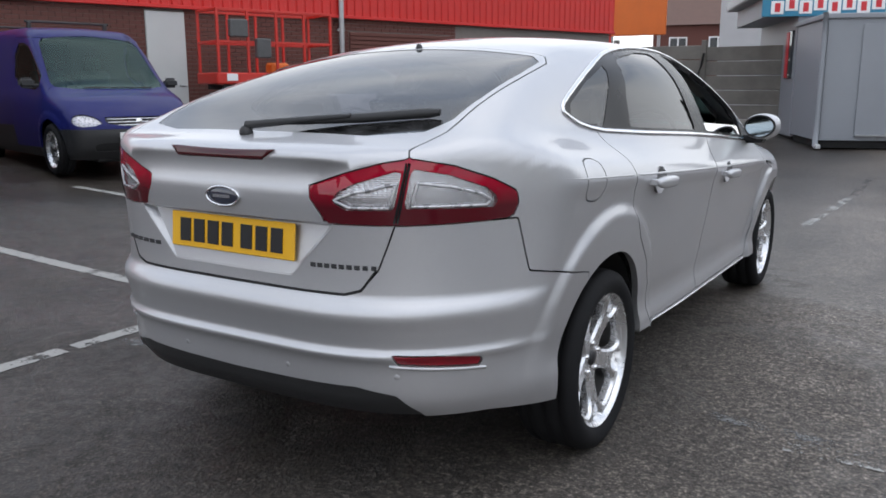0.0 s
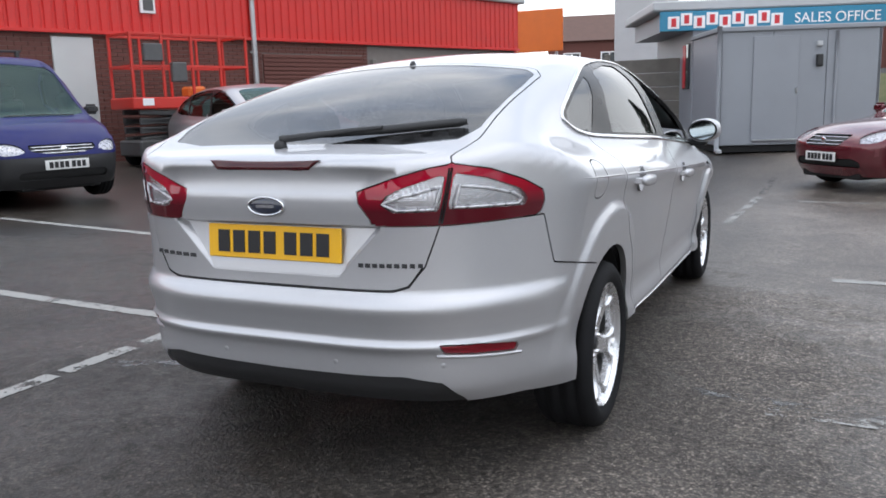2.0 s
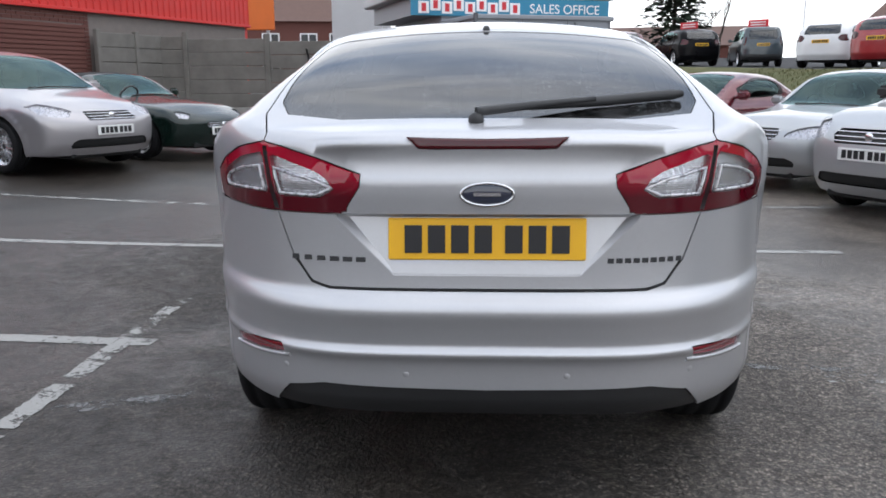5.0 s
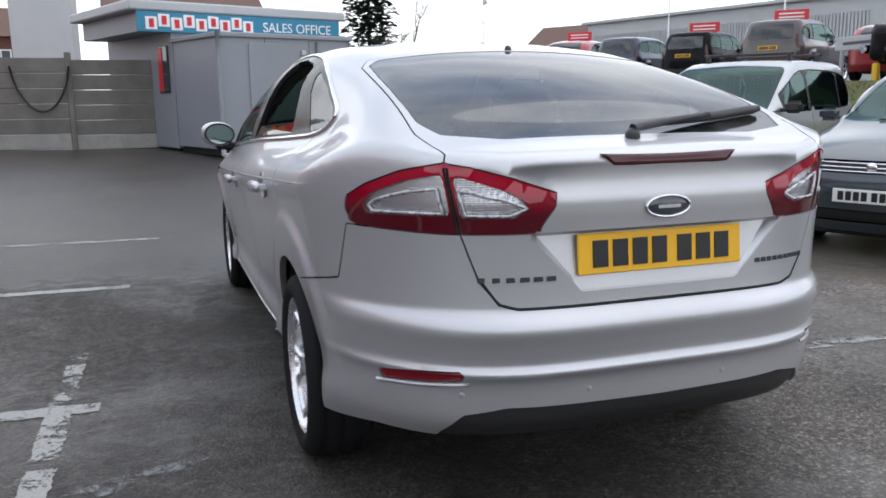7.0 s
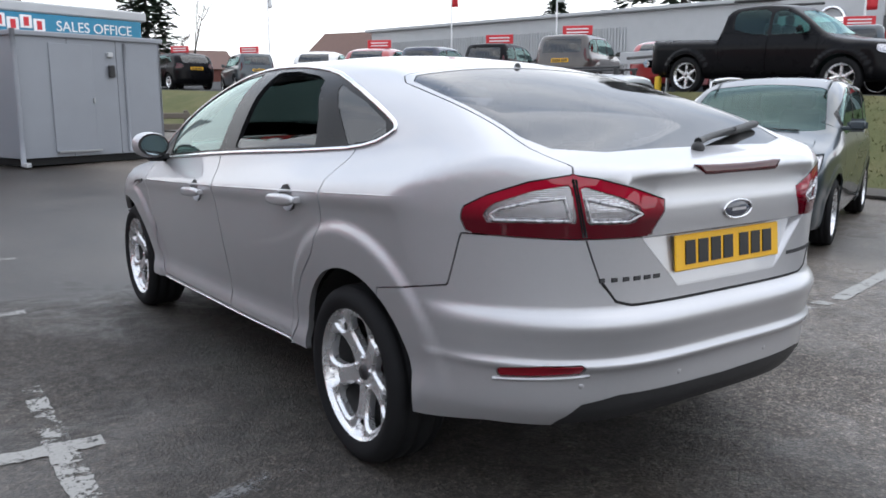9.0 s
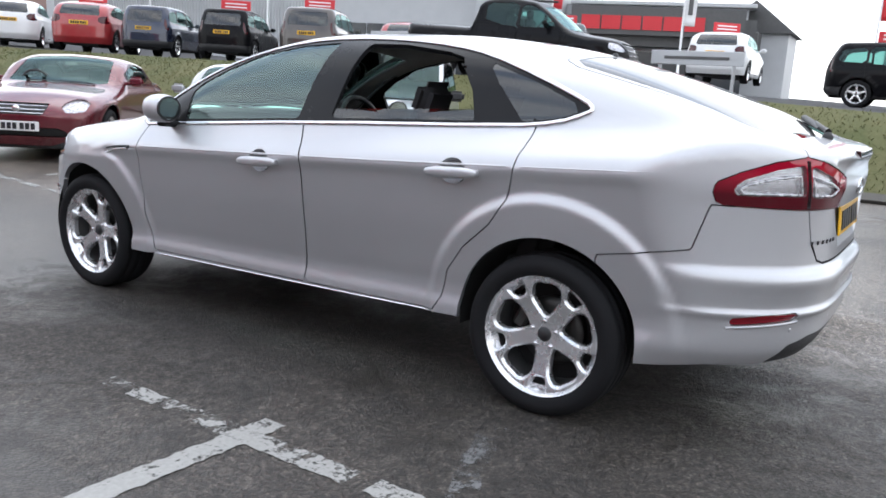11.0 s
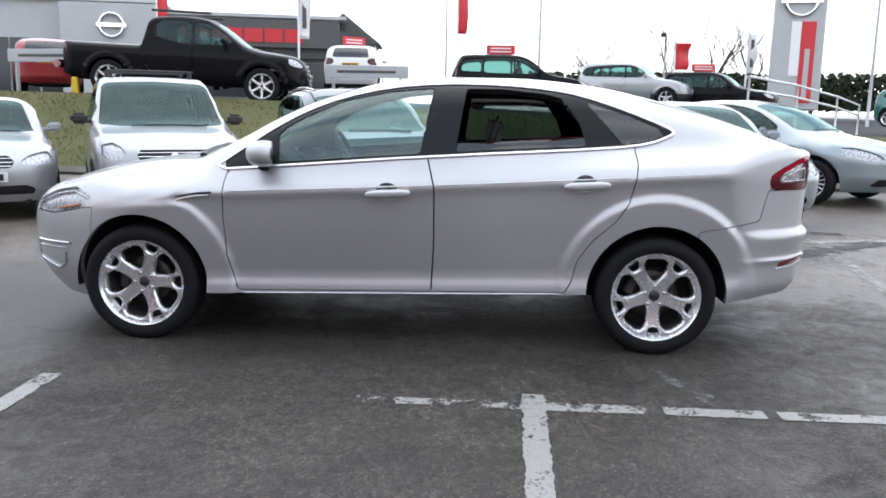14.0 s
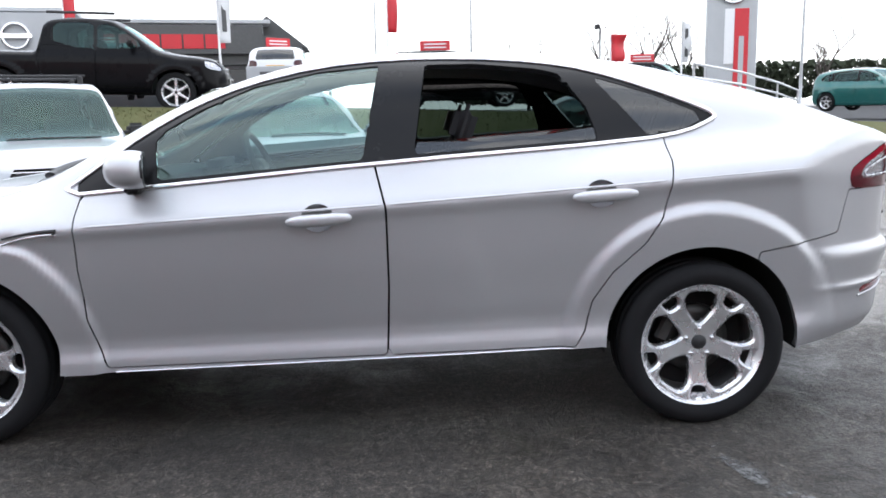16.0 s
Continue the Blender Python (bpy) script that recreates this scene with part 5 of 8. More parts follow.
line([(3.4, -2.5), (6.5, -2.6)], 0.10, "line_worn")
line([(0.95, 0.50), (1.45, 0.45), (2.3, 0.33)], 0.07, "line_faint")
line([(4.1, -2.05), (3.9, -3.0)], 0.16, "line_patch", 0.006, 0.05)
line([(2.0, -1.3), (3.4, -3.2)], 0.22, "line_patch", 0.005, 0.08)


# ---- the other vehicles ----
def clip_strip(poly, a, b):
    """The part of a side outline between y = a and y = b."""
    def half(ps, keep, edge):
        out = []
        for i, p in enumerate(ps):
            q = ps[(i + 1) % len(ps)]
            if keep(p):
                out.append(p)
            if keep(p) != keep(q):
                t = (edge - p[0]) / (q[0] - p[0])
                out.append((edge, p[1] + t * (q[1] - p[1])))
        return out
    ps = half(list(map(tuple, poly)), lambda p: p[0] >= a, a)
    return half(ps, lambda p: p[0] <= b, b)


def shrink(poly, d):
    p = np.array(poly, float)
    c = p.mean(0)
    ln = np.maximum(np.linalg.norm(p - c, axis=1, keepdims=True), 1e-6)
    return p + (c - p) / ln * d


def car_spec(wb, fo, ro, w, h, top, belt, low=0.2, tail=None, nose=None, r=0.31, **k):
    """A body from its main sizes: wheelbase, overhangs, width, height, the centre line of its top and the height of its belt."""
    hw = w / 2
    fl = [(low - 0.05, hw * 0.86), (low + 0.05, hw * 0.94), (0.45, hw * 0.97), (0.62, hw * 0.995), (belt - 0.2, hw), (belt - 0.08, hw * 0.985), (belt, hw * 0.945), (h - 0.16, hw * (0.945 - 0.25 * (h - 0.16 - belt))), (h, hw * 0.70)]
    nz = nose or 0.75
    sp = dict(top=top, flank=fl, plan=[(-ro, 0.9), (-ro * 0.5, 0.965), (0.2, 1.0), (wb - 0.3, 1.0), (wb + fo * 0.45, 0.95), (wb + fo, 0.84)],
              rear=tail or [(low, -ro + 0.14), (0.4, -ro), (0.65, -ro), (0.9, -ro + 0.03), (1.2, -ro + 0.1)],
              front=[(low - 0.02, wb + fo - 0.14), (0.36, wb + fo - 0.02), (0.5, wb + fo), (0.62, wb + fo - 0.01), (nz, wb + fo - 0.07), (nz + 0.25, wb + fo - 0.35)],
              low=[(-ro, low + 0.06), (0, low), (wb, low), (wb + fo, low + 0.02)], kr=0.5, nr=4.0, kf=0.5, nf=3.0, camber=0.1, k_side=0.12, k_rear=0.07, k_front=0.09, flare=0.012, flare_out=0.1,
              arches=[(0.0, r, r + 0.055), (wb, r, r + 0.055)], core=(-ro + 0.36, wb + fo - 0.42), core_x=hw * 0.5, core_drop=0.2)
    sp.update(k)
    return sp


def build_car(name, label, spec, mat, wb, r, dlo, pillars, screen, lamps, grille, back=None, tail_lamps=None, doors=(), glass_mat="glass_car", rim_style="five", spokes=5,
              plates=("plate_white", "plate_yellow"), plate_z=(0.5, 0.8), grid=(30, 84, 26), mirror=None, dark_low=0.0, bars=False, extra=None, hard=None, mirror_mat=None, intake=True, soft_top=None):
    S = Skin(spec, *grid)
    car = thing(name, label, "van" if "van" in name else "truck" if "pickup" in name else "car")
    fo = spec["front"][2][1]
    ro = spec["rear"][1][1]
    hw = max(b for a, b in spec["flank"])
    S.cut("screen", "top", densify(screen, True, 0.05), lambda p: (p[:, 1] > wb * 0.3) & (p[:, 2] > 0.75), ("body",))
    for sg in (1, -1):
        s = "r" if sg > 0 else "l"
        on = lambda p, sg=sg: sg * p[:, 0] > 0.25
        for ay, az, ar in spec["arches"]:
            S.cut("gone", "side", circle_outline(ay, az, ar, 40), lambda p, sg=sg: (sg * p[:, 0] > 0.3) & (p[:, 2] < az + ar + 0.2))
        for n, d in enumerate(doors):
            S.cut("door%d%s" % (n, s), "side", densify(d, True, 0.05), on, ("body",))
        S.cut("trim" + s, "side", densify(dlo, True, 0.04, 1), on, ("body",) + tuple("door%d%s" % (n, s) for n in range(len(doors))))
        for n, (a, b) in enumerate(zip(pillars[:-1], pillars[1:])):
            q = clip_strip(densify(shrink(dlo, 0.035), True, 0.1), b + 0.03, a - 0.03)
            if len(q) > 2:
                S.cut("pane%d%s" % (n, s), "side", densify(q, True, 0.04), on, ("trim" + s,))
        S.cut("head" + s, "front", densify([(sg * a, b) for a, b in lamps], True, 0.03, 1), lambda p, sg=sg: (sg * p[:, 0] > 0.1) & (p[:, 1] > wb + 0.05), ("body",))
        if tail_lamps:
            S.cut("tail" + s, "rear", densify([(sg * a, b) for a, b in tail_lamps], True, 0.03, 1), lambda p, sg=sg: (sg * p[:, 0] > 0.1) & (p[:, 1] < ro + 0.22), ("body",))
    if back:
        S.cut("back", back[0], densify(back[1], True, 0.05), lambda p: (p[:, 1] < wb * 0.45) & (p[:, 2] > 0.8), ("body",))
    if soft_top:
        S.cut("soft", "top", densify(soft_top, True, 0.04), lambda p: p[:, 2] > 0.9, ("body",))
    S.cut("grille", "front", densify(grille, True, 0.03), lambda p: p[:, 1] > wb + 0.3, ("body",))
    if intake:
        S.cut("intake", "front", densify([(-0.5, 0.40), (0.5, 0.40), (0.56, 0.30), (-0.56, 0.30)], True, 0.03), lambda p: p[:, 1] > wb + 0.3, ("body",))
    if dark_low:
        for sg in (1, -1):
            S.cut("lower", "side", densify([(ro - 1, dark_low), (fo + 1, dark_low), (fo + 1, 0), (ro - 1, 0)], True, 0.2), lambda p, sg=sg: sg * p[:, 0] > 0.35, ("body",))
        for vw, f in (("front", lambda p: p[:, 1] > wb + 0.2), ("rear", lambda p: p[:, 1] < -0.3)):
            S.cut("lower", vw, densify([(-0.9, dark_low), (0.9, dark_low), (0.9, 0), (-0.9, 0)], True, 0.1), f, ("body",))
    gaps = dict(gap=0.003, flange=0.02)

    def put(nm, ids, m, lab="", inset=0.0, parent=car, **g):
        q = S.piece(ids, **{**gaps, **g, "inset": inset})
        return mesh_object(nm, q[0], q[1], m, parent, lab, q[2]) if q else None
    put("body_shell", "body", mat)
    put("lower_cladding", "lower", M["black_plastic"], "dark plastic bumper and sill", gap=0.0)
    for s in "rl":
        for n in range(len(doors)):
            put("door", "door%d%s" % (n, s), mat)
        put("window_trim", "trim" + s, M["black_gloss"], "black window surround", 0.002, gap=0.0)
        for n in range(len(pillars) - 1):
            put("window", "pane%d%s" % (n, s), M[glass_mat], "", 0.005, gap=0.0, flange=0.0)
        hl = put("headlamp", "head" + s, M["clear_lens"], "clear headlamp", 0.001, gap=0.001)
        put("headlamp_reflector", "head" + s, M["lamp_white"], "", 0.02, gap=0.0, flange=0.0)
        put("tail_lamp", "tail" + s, M["red_lens"], "red tail lamp", 0.001, gap=0.001)
    put("windscreen", "screen", M["glass_car"], "", 0.003, gap=0.0)
    names = ["body", "soft"] + ["door%d%s" % (n, s) for n in range(len(doors)) for s in "rl"]
    lin = S.piece(names, 0.0, 0.0, 0.04)
    keep = [f for f in lin[1] if all(lin[0][i][2] > 0.72 for i in f)]
    mesh_object("cabin_lining", lin[0], [f[::-1] for f in keep], M["trim_grey"], car, "dark inner lining")
    put("soft_top", "soft", M["soft_cloth"], "black cloth soft top", 0.0, gap=0.0)
    put("rear_window", "back", M["glass_tint"], "", 0.003, gap=0.0)
    gr = put("grille", "grille", M["black_plastic"], "dark front grille", 0.02, gap=0.0, flange=-0.02)
    put("air_intake", "intake", M["dark"], "", 0.015, gap=0.0, flange=-0.015)
    gz = [p[1] for p in grille]
    gw = max(p[0] for p in grille)
    for i in range(3):
        z = min(gz) + (max(gz) - min(gz)) * (i + 0.5) / 3
        pts = S.place([(x, z) for x in np.linspace(-gw * 0.92, gw * 0.92, 15)], "front", out=-0.008)
        v, f = tube(pts, 0.007, 6)
        mesh_object("grille_bar", v, f, M["chrome"], gr or car)
    c = S.place([(0.0, sum(gz) / len(gz))], "front", out=0.0)[0]
    v, f = lathe([(0.0, 0.006), (0.035, 0.005), (0.042, 0.0)], 20)
    bd = mesh_object("badge", v, f, M["chrome"], car, "plain chrome badge")
    bd.matrix_basis = Matrix.Translation(c) @ pose(0, 0, 0, 0, 0, 90)
    if plates[0]:
        c = S.place([(0.0, plate_z[0])], "front", out=0.012)[0]
        plate(car, c, 0, M[plates[0]])
    if plates[1]:
        c = S.place([(0.0, plate_z[1])], "rear", out=0.012)[0]
        plate(car, c, 180, M[plates[1]])
    rim = r * 0.70
    w = spec["arches"][0]
    x = hw * 0.985 - 0.10
    for sg in (1, -1):
        for wy in (0.0, wb):
            make_wheel(car, (sg * x, wy, r), sg, r, rim, 0.205, spokes, rim_style, 90, False)
        if mirror:
            bm = bmesh.new()
            add_box(bm, 0, 0, 0, 0.19, 0.09, 0.13, 0.035, seg=3)
            add_box(bm, -sg * 0.11, 0.0, -0.03, 0.12, 0.05, 0.04, 0.01)
            mi = part("door_mirror", bm, mirror_mat or mat, car, "", True)
            mx = float(S.sh.width(np.array([mirror[0]]), np.array([mirror[1]]))[0])
            mi.matrix_basis = Matrix.Translation((sg * (mx + 0.13), mirror[0], mirror[1] + 0.04))
    # what shows inside and underneath
    bm = bmesh.new()
    z1 = min(p[1] for p in dlo) - 0.05
    ys = [p[0] for p in dlo]
    add_box(bm, 0, (ro + fo) / 2, (spec["low"][1][1] + 0.42) / 2, hw * 1.15, (fo - ro) * 0.93, 0.42 - spec["low"][1][1] + 0.06, 0.02)
    add_box(bm, 0, (min(ys) + max(ys)) / 2 - 0.1, (0.4 + z1) / 2, hw * 1.5, (max(ys) - min(ys)) * 0.9, z1 - 0.4, 0.03)
    part("underbody", bm, M["dark"], car)
    sy = wb * 0.48
    cap = min(0.0, max(b for a, b in spec["top"]) - 0.17 - (z1 + 0.5))
    for sx in (-0.36, 0.36):
        bm = bmesh.new()
        add_box(bm, 0, 0, z1 + 0.05, 0.46, 0.16, 0.5, 0.05)
        add_box(bm, 0, 0, z1 + 0.40, 0.25, 0.10, 0.2, 0.04)
        se = part("seat", bm, M["fabric"], car, "", True)
        se.matrix_basis = Matrix.Translation((sx * hw, sy, cap))
    v, f = tube([(0.18 * math.cos(a), 0, 0.18 * math.sin(a)) for a in np.linspace(0, 2 * math.pi, 20, endpoint=False)], 0.015, 6, True, 1.0, (0, 1, 0))
    sw = mesh_object("steering_wheel", v, f, M["trim_grey"], car)
    sw.matrix_basis = Matrix.Translation((0.36 * hw, sy + 0.5, z1 + 0.03)) @ pose(0, 0, 0, -25)
    if mirror:
        pts = S.place([(x, screen[0][1] - 0.02 - 0.1 * x * x) for x in np.linspace(-0.5, 0.35, 12)], "top", out=0.012)
        v, f = tube(pts, 0.009, 6)
        mesh_object("front_wiper", v, f, M["black_plastic"], car)
    if bars:
        rail_z = max(b for a, b in spec["top"])
        y0, y1 = bars if isinstance(bars, tuple) else (0.2, 1.6)
        for yb in (y0, y1):
            v, f = tube([(xx, yb, rail_z + 0.065) for xx in np.linspace(-hw * 0.66, hw * 0.66, 7)], 0.016, 8)
            mesh_object("roof_bar", v, f, M["black_plastic"], car, "black roof bar")
            for sg in (1, -1):
                part("bar_foot", box_bm(sg * hw * 0.6, yb, rail_z + 0.005, 0.05, 0.07, 0.12, 0.01), M["black_plastic"], car)
    if extra:
        extra(car, S, mat)
    return car


def nose_pose(car_front, x, y, heading):
    """The pose of a car whose nose stands at x, y and points along heading (degrees, 0: +x, 90: +y)."""
    a = radians(heading)
    ax, ay = x - car_front * math.cos(a), y - car_front * math.sin(a)
    z = float(ground_height(x - car_front * 0.5 * math.cos(a), y - car_front * 0.5 * math.sin(a)))
    return pose(ax, ay, z, 0, 0, heading - 90)


def repaint(car, mat, old):
    for o in car.children_recursive:
        for sl in o.material_slots:
            if sl.material == old:
                sl.link = "OBJECT"
                sl.material = mat


def screen_outline(w0, y0, w1, y1):
    """A windscreen from above: half widths and places of its foot and head."""
    return [(0.0, y0 + 0.08), (w0 * 0.6, y0 + 0.05), (w0, y0 - 0.06), (w1 + 0.03, y1 + 0.06), (w1 - 0.03, y1), (0, y1 - 0.03), (-w1 + 0.03, y1), (-w1 - 0.03, y1 + 0.06), (-w0, y0 - 0.06), (-w0 * 0.6, y0 + 0.05)]


PAINT = dict(
    blue=paint("blue_van_paint", (0.010, 0.013, 0.10), 0.0, 0.4, 0.06, 0.2), greige=paint("greige_paint", (0.42, 0.40, 0.41), 0.6, 0.32, 0.15), bottle=paint("bottle_green_paint", (0.005, 0.014, 0.011), 0.0, 0.25, 0.03, 0.5),
    maroon=paint("maroon_paint", (0.12, 0.008, 0.016), 0.4, 0.26), pearl=paint("pale_silver_paint", (0.38, 0.39, 0.40), 0.6, 0.36), slate=paint("slate_blue_paint", (0.028, 0.042, 0.052), 0.35, 0.3),
    black=paint("black_paint", (0.004, 0.004, 0.005), 0.0, 0.28, 0.0, 0.08), red=paint("red_paint", (0.30, 0.012, 0.015), 0.1, 0.3), white=paint("white_paint", (0.72, 0.72, 0.72), 0.0, 0.35), brown=paint("brown_paint", (0.05, 0.042, 0.038), 0.4, 0.3, 0.05),
    teal=paint("teal_paint", (0.01, 0.12, 0.11), 0.3, 0.3), bluecar=paint("bright_blue_paint", (0.01, 0.06, 0.16), 0.3, 0.3), ice=paint("ice_blue_paint", (0.29, 0.34, 0.365), 0.65, 0.34), navy=paint("navy_paint", (0.012, 0.018, 0.04), 0.4, 0.26, 0.04))


# ---- the cars in the yard ----
def upright_tail(ro, low, h):
    return [(low, -ro + 0.12), (0.42, -ro), (0.7, -ro), (0.95, -ro + 0.02), (1.2, -ro + 0.08), (h - 0.1, -ro + 0.28), (h, -ro + 0.36)]


def sedan_doors(f0, f1, r1, belt, lo=0.3):
    """Side outlines of a front and a rear door."""
    return ([(f0, belt + 0.05), (f0 + 0.04, 0.65), (f0 - 0.03, lo), (f1, lo), (f1, belt + 0.1)], [(f1 - 0.02, belt + 0.1), (f1 - 0.02, lo), (r1 + 0.32, lo), (r1 + 0.22, 0.5), (r1 + 0.02, 0.72), (r1, belt + 0.1)])


def make_fleet():
    F = {}
    F["van"] = build_car("small_van", "blue panel van with black bumper and roof bars",
        car_spec(2.80, 0.72, 0.83, 1.65, 1.83, [(-0.83, 1.70), (-0.74, 1.79), (0.2, 1.83), (1.3, 1.83), (1.75, 1.80), (1.95, 1.73), (2.06, 1.65), (2.72, 1.07), (2.86, 1.01), (3.2, 0.90), (3.42, 0.76), (3.52, 0.62)], 1.02, 0.2, upright_tail(0.83, 0.25, 1.82), 0.72, 0.31,
                 camber=0.07, k_side=0.08, kf=0.42, flank=[(0.15, 0.71), (0.25, 0.775), (0.45, 0.80), (0.62, 0.82), (0.82, 0.825), (0.94, 0.815), (1.02, 0.79), (1.66, 0.695), (1.83, 0.64)]),
        PAINT["blue"], 2.80, 0.31, [(2.66, 1.01), (1.5, 1.05), (1.5, 1.60), (1.95, 1.60), (2.25, 1.40)], (2.75, 1.43), screen_outline(0.70, 2.74, 0.585, 2.03),
        [(0.43, 0.61), (0.46, 0.70), (0.66, 0.75), (0.74, 0.68), (0.71, 0.59)], [(-0.40, 0.70), (0.40, 0.70), (0.38, 0.63), (0.12, 0.59), (-0.12, 0.59), (-0.38, 0.63)], plate_z=(0.47, 0.8), plates=("plate_white", None),
        doors=([(2.74, 1.0), (2.62, 0.75), (2.5, 0.32), (1.46, 0.3), (1.44, 1.68), (2.03, 1.66)],), mirror=(2.45, 1.06), dark_low=0.56, bars=(0.0, 1.4), mirror_mat=M["black_plastic"])
    F["estate"] = build_car("family_hatchback", "grey-beige five-door hatchback with chrome grille, in a bay",
        car_spec(2.75, 0.98, 0.89, 1.77, 1.48, [(-0.89, 1.0), (-0.75, 1.06), (-0.45, 1.14), (0.1, 1.36), (0.7, 1.46), (1.3, 1.475), (1.7, 1.41), (2.1, 1.25), (2.62, 1.0), (2.8, 0.95), (3.3, 0.84), (3.62, 0.72)], 0.93, 0.2, None, 0.72, 0.315),
        PAINT["greige"], 2.75, 0.315, [(2.5, 0.95), (0.15, 1.0), (-0.3, 1.06), (0.15, 1.29), (0.7, 1.39), (1.35, 1.40), (1.75, 1.31), (2.15, 1.12)], (2.55, 1.22, 0.35, -0.4), screen_outline(0.68, 2.58, 0.55, 1.74),
        [(0.40, 0.66), (0.44, 0.74), (0.70, 0.83), (0.82, 0.80), (0.76, 0.66)], [(-0.36, 0.72), (0.36, 0.72), (0.33, 0.62), (-0.33, 0.62)], ("top", screen_outline(0.6, -0.32, 0.5, 0.22)), None, sedan_doors(2.42, 1.18, 0.12, 0.93), mirror=(2.15, 0.98), rim_style="multi", spokes=14)
    F["roadster"] = build_car("open_roadster", "dark green two-seat roadster with a black soft top",
        car_spec(2.265, 0.83, 0.86, 1.68, 1.23, [(-0.86, 0.80), (-0.6, 0.90), (-0.2, 0.93), (0.1, 0.99), (0.35, 1.14), (0.7, 1.215), (1.02, 1.20), (1.2, 1.13), (1.65, 0.89), (1.8, 0.86), (2.6, 0.75), (2.95, 0.62)], 0.80, 0.17, [(0.2, -0.74), (0.4, -0.86), (0.6, -0.86), (0.8, -0.82), (1.0, -0.7)], 0.62, 0.295),
        PAINT["bottle"], 2.265, 0.295, [(1.62, 0.86), (0.55, 0.88), (0.45, 0.98), (0.6, 1.10), (0.95, 1.13), (1.15, 1.07)], (1.7, 0.5), screen_outline(0.6, 1.66, 0.5, 1.1),
        [(0.44, 0.58), (0.5, 0.65), (0.68, 0.66), (0.74, 0.60), (0.6, 0.55)], [(-0.36, 0.50), (0.36, 0.50), (0.30, 0.42), (-0.30, 0.42)], ("top", screen_outline(0.45, 0.12, 0.42, 0.3)), None, (), mirror=(1.35, 0.86), plate_z=(0.38, 0.6), intake=False, soft_top=[(-0.66, 0.02), (0.66, 0.02), (0.7, 0.6), (0.62, 1.03), (0, 1.06), (-0.62, 1.03), (-0.7, 0.6)])
    F["coupe"] = build_car("hard_top_roadster", "maroon two-seat hard-top roadster, parked askew in a bay",
        car_spec(2.40, 0.82, 0.79, 1.72, 1.28, [(-0.79, 0.88), (-0.5, 0.97), (-0.1, 1.0), (0.2, 1.12), (0.55, 1.255), (0.95, 1.275), (1.25, 1.22), (1.85, 0.93), (2.0, 0.895), (2.7, 0.80), (3.12, 0.66)], 0.86, 0.18, [(0.2, -0.68), (0.4, -0.79), (0.65, -0.79), (0.85, -0.75), (1.1, -0.6)], 0.66, 0.31),
        PAINT["maroon"], 2.40, 0.31, [(1.82, 0.90), (0.5, 0.93), (0.35, 1.0), (0.6, 1.17), (0.95, 1.20), (1.25, 1.13)], (1.9, 0.45), screen_outline(0.62, 1.86, 0.52, 1.17),
        [(0.44, 0.60), (0.50, 0.73), (0.66, 0.75), (0.78, 0.66), (0.66, 0.58)], [(-0.34, 0.68), (0.34, 0.68), (0.30, 0.55), (-0.30, 0.55)], ("top", screen_outline(0.5, 0.12, 0.46, 0.42)), None, ([(1.8, 0.9), (1.84, 0.6), (1.76, 0.27), (0.62, 0.27), (0.5, 0.55), (0.42, 0.95)],), mirror=(1.55, 0.92), plate_z=(0.42, 0.7))
    F["saloon"] = build_car("small_saloon", "pale silver four-door saloon with a dark grille",
        car_spec(2.67, 0.83, 0.90, 1.72, 1.41, [(-0.9, 1.0), (-0.75, 1.05), (-0.4, 1.07), (-0.1, 1.16), (0.35, 1.35), (0.8, 1.405), (1.2, 1.40), (1.5, 1.34), (2.15, 0.99), (2.35, 0.95), (3.1, 0.86), (3.38, 0.73)], 0.92, 0.2, None, 0.74, 0.31),
        PAINT["pearl"], 2.67, 0.31, [(2.1, 0.95), (0.25, 0.99), (0.02, 1.04), (0.35, 1.25), (0.8, 1.33), (1.2, 1.33), (1.5, 1.25)], (2.2, 1.1, 0.2), screen_outline(0.66, 2.16, 0.54, 1.44),
        [(0.40, 0.62), (0.44, 0.72), (0.72, 0.78), (0.80, 0.72), (0.74, 0.62)], [(-0.36, 0.73), (0.36, 0.73), (0.30, 0.60), (-0.30, 0.60)], ("top", screen_outline(0.55, -0.15, 0.5, 0.4)), None, sedan_doors(2.1, 1.08, 0.1, 0.92), mirror=(1.8, 0.97))
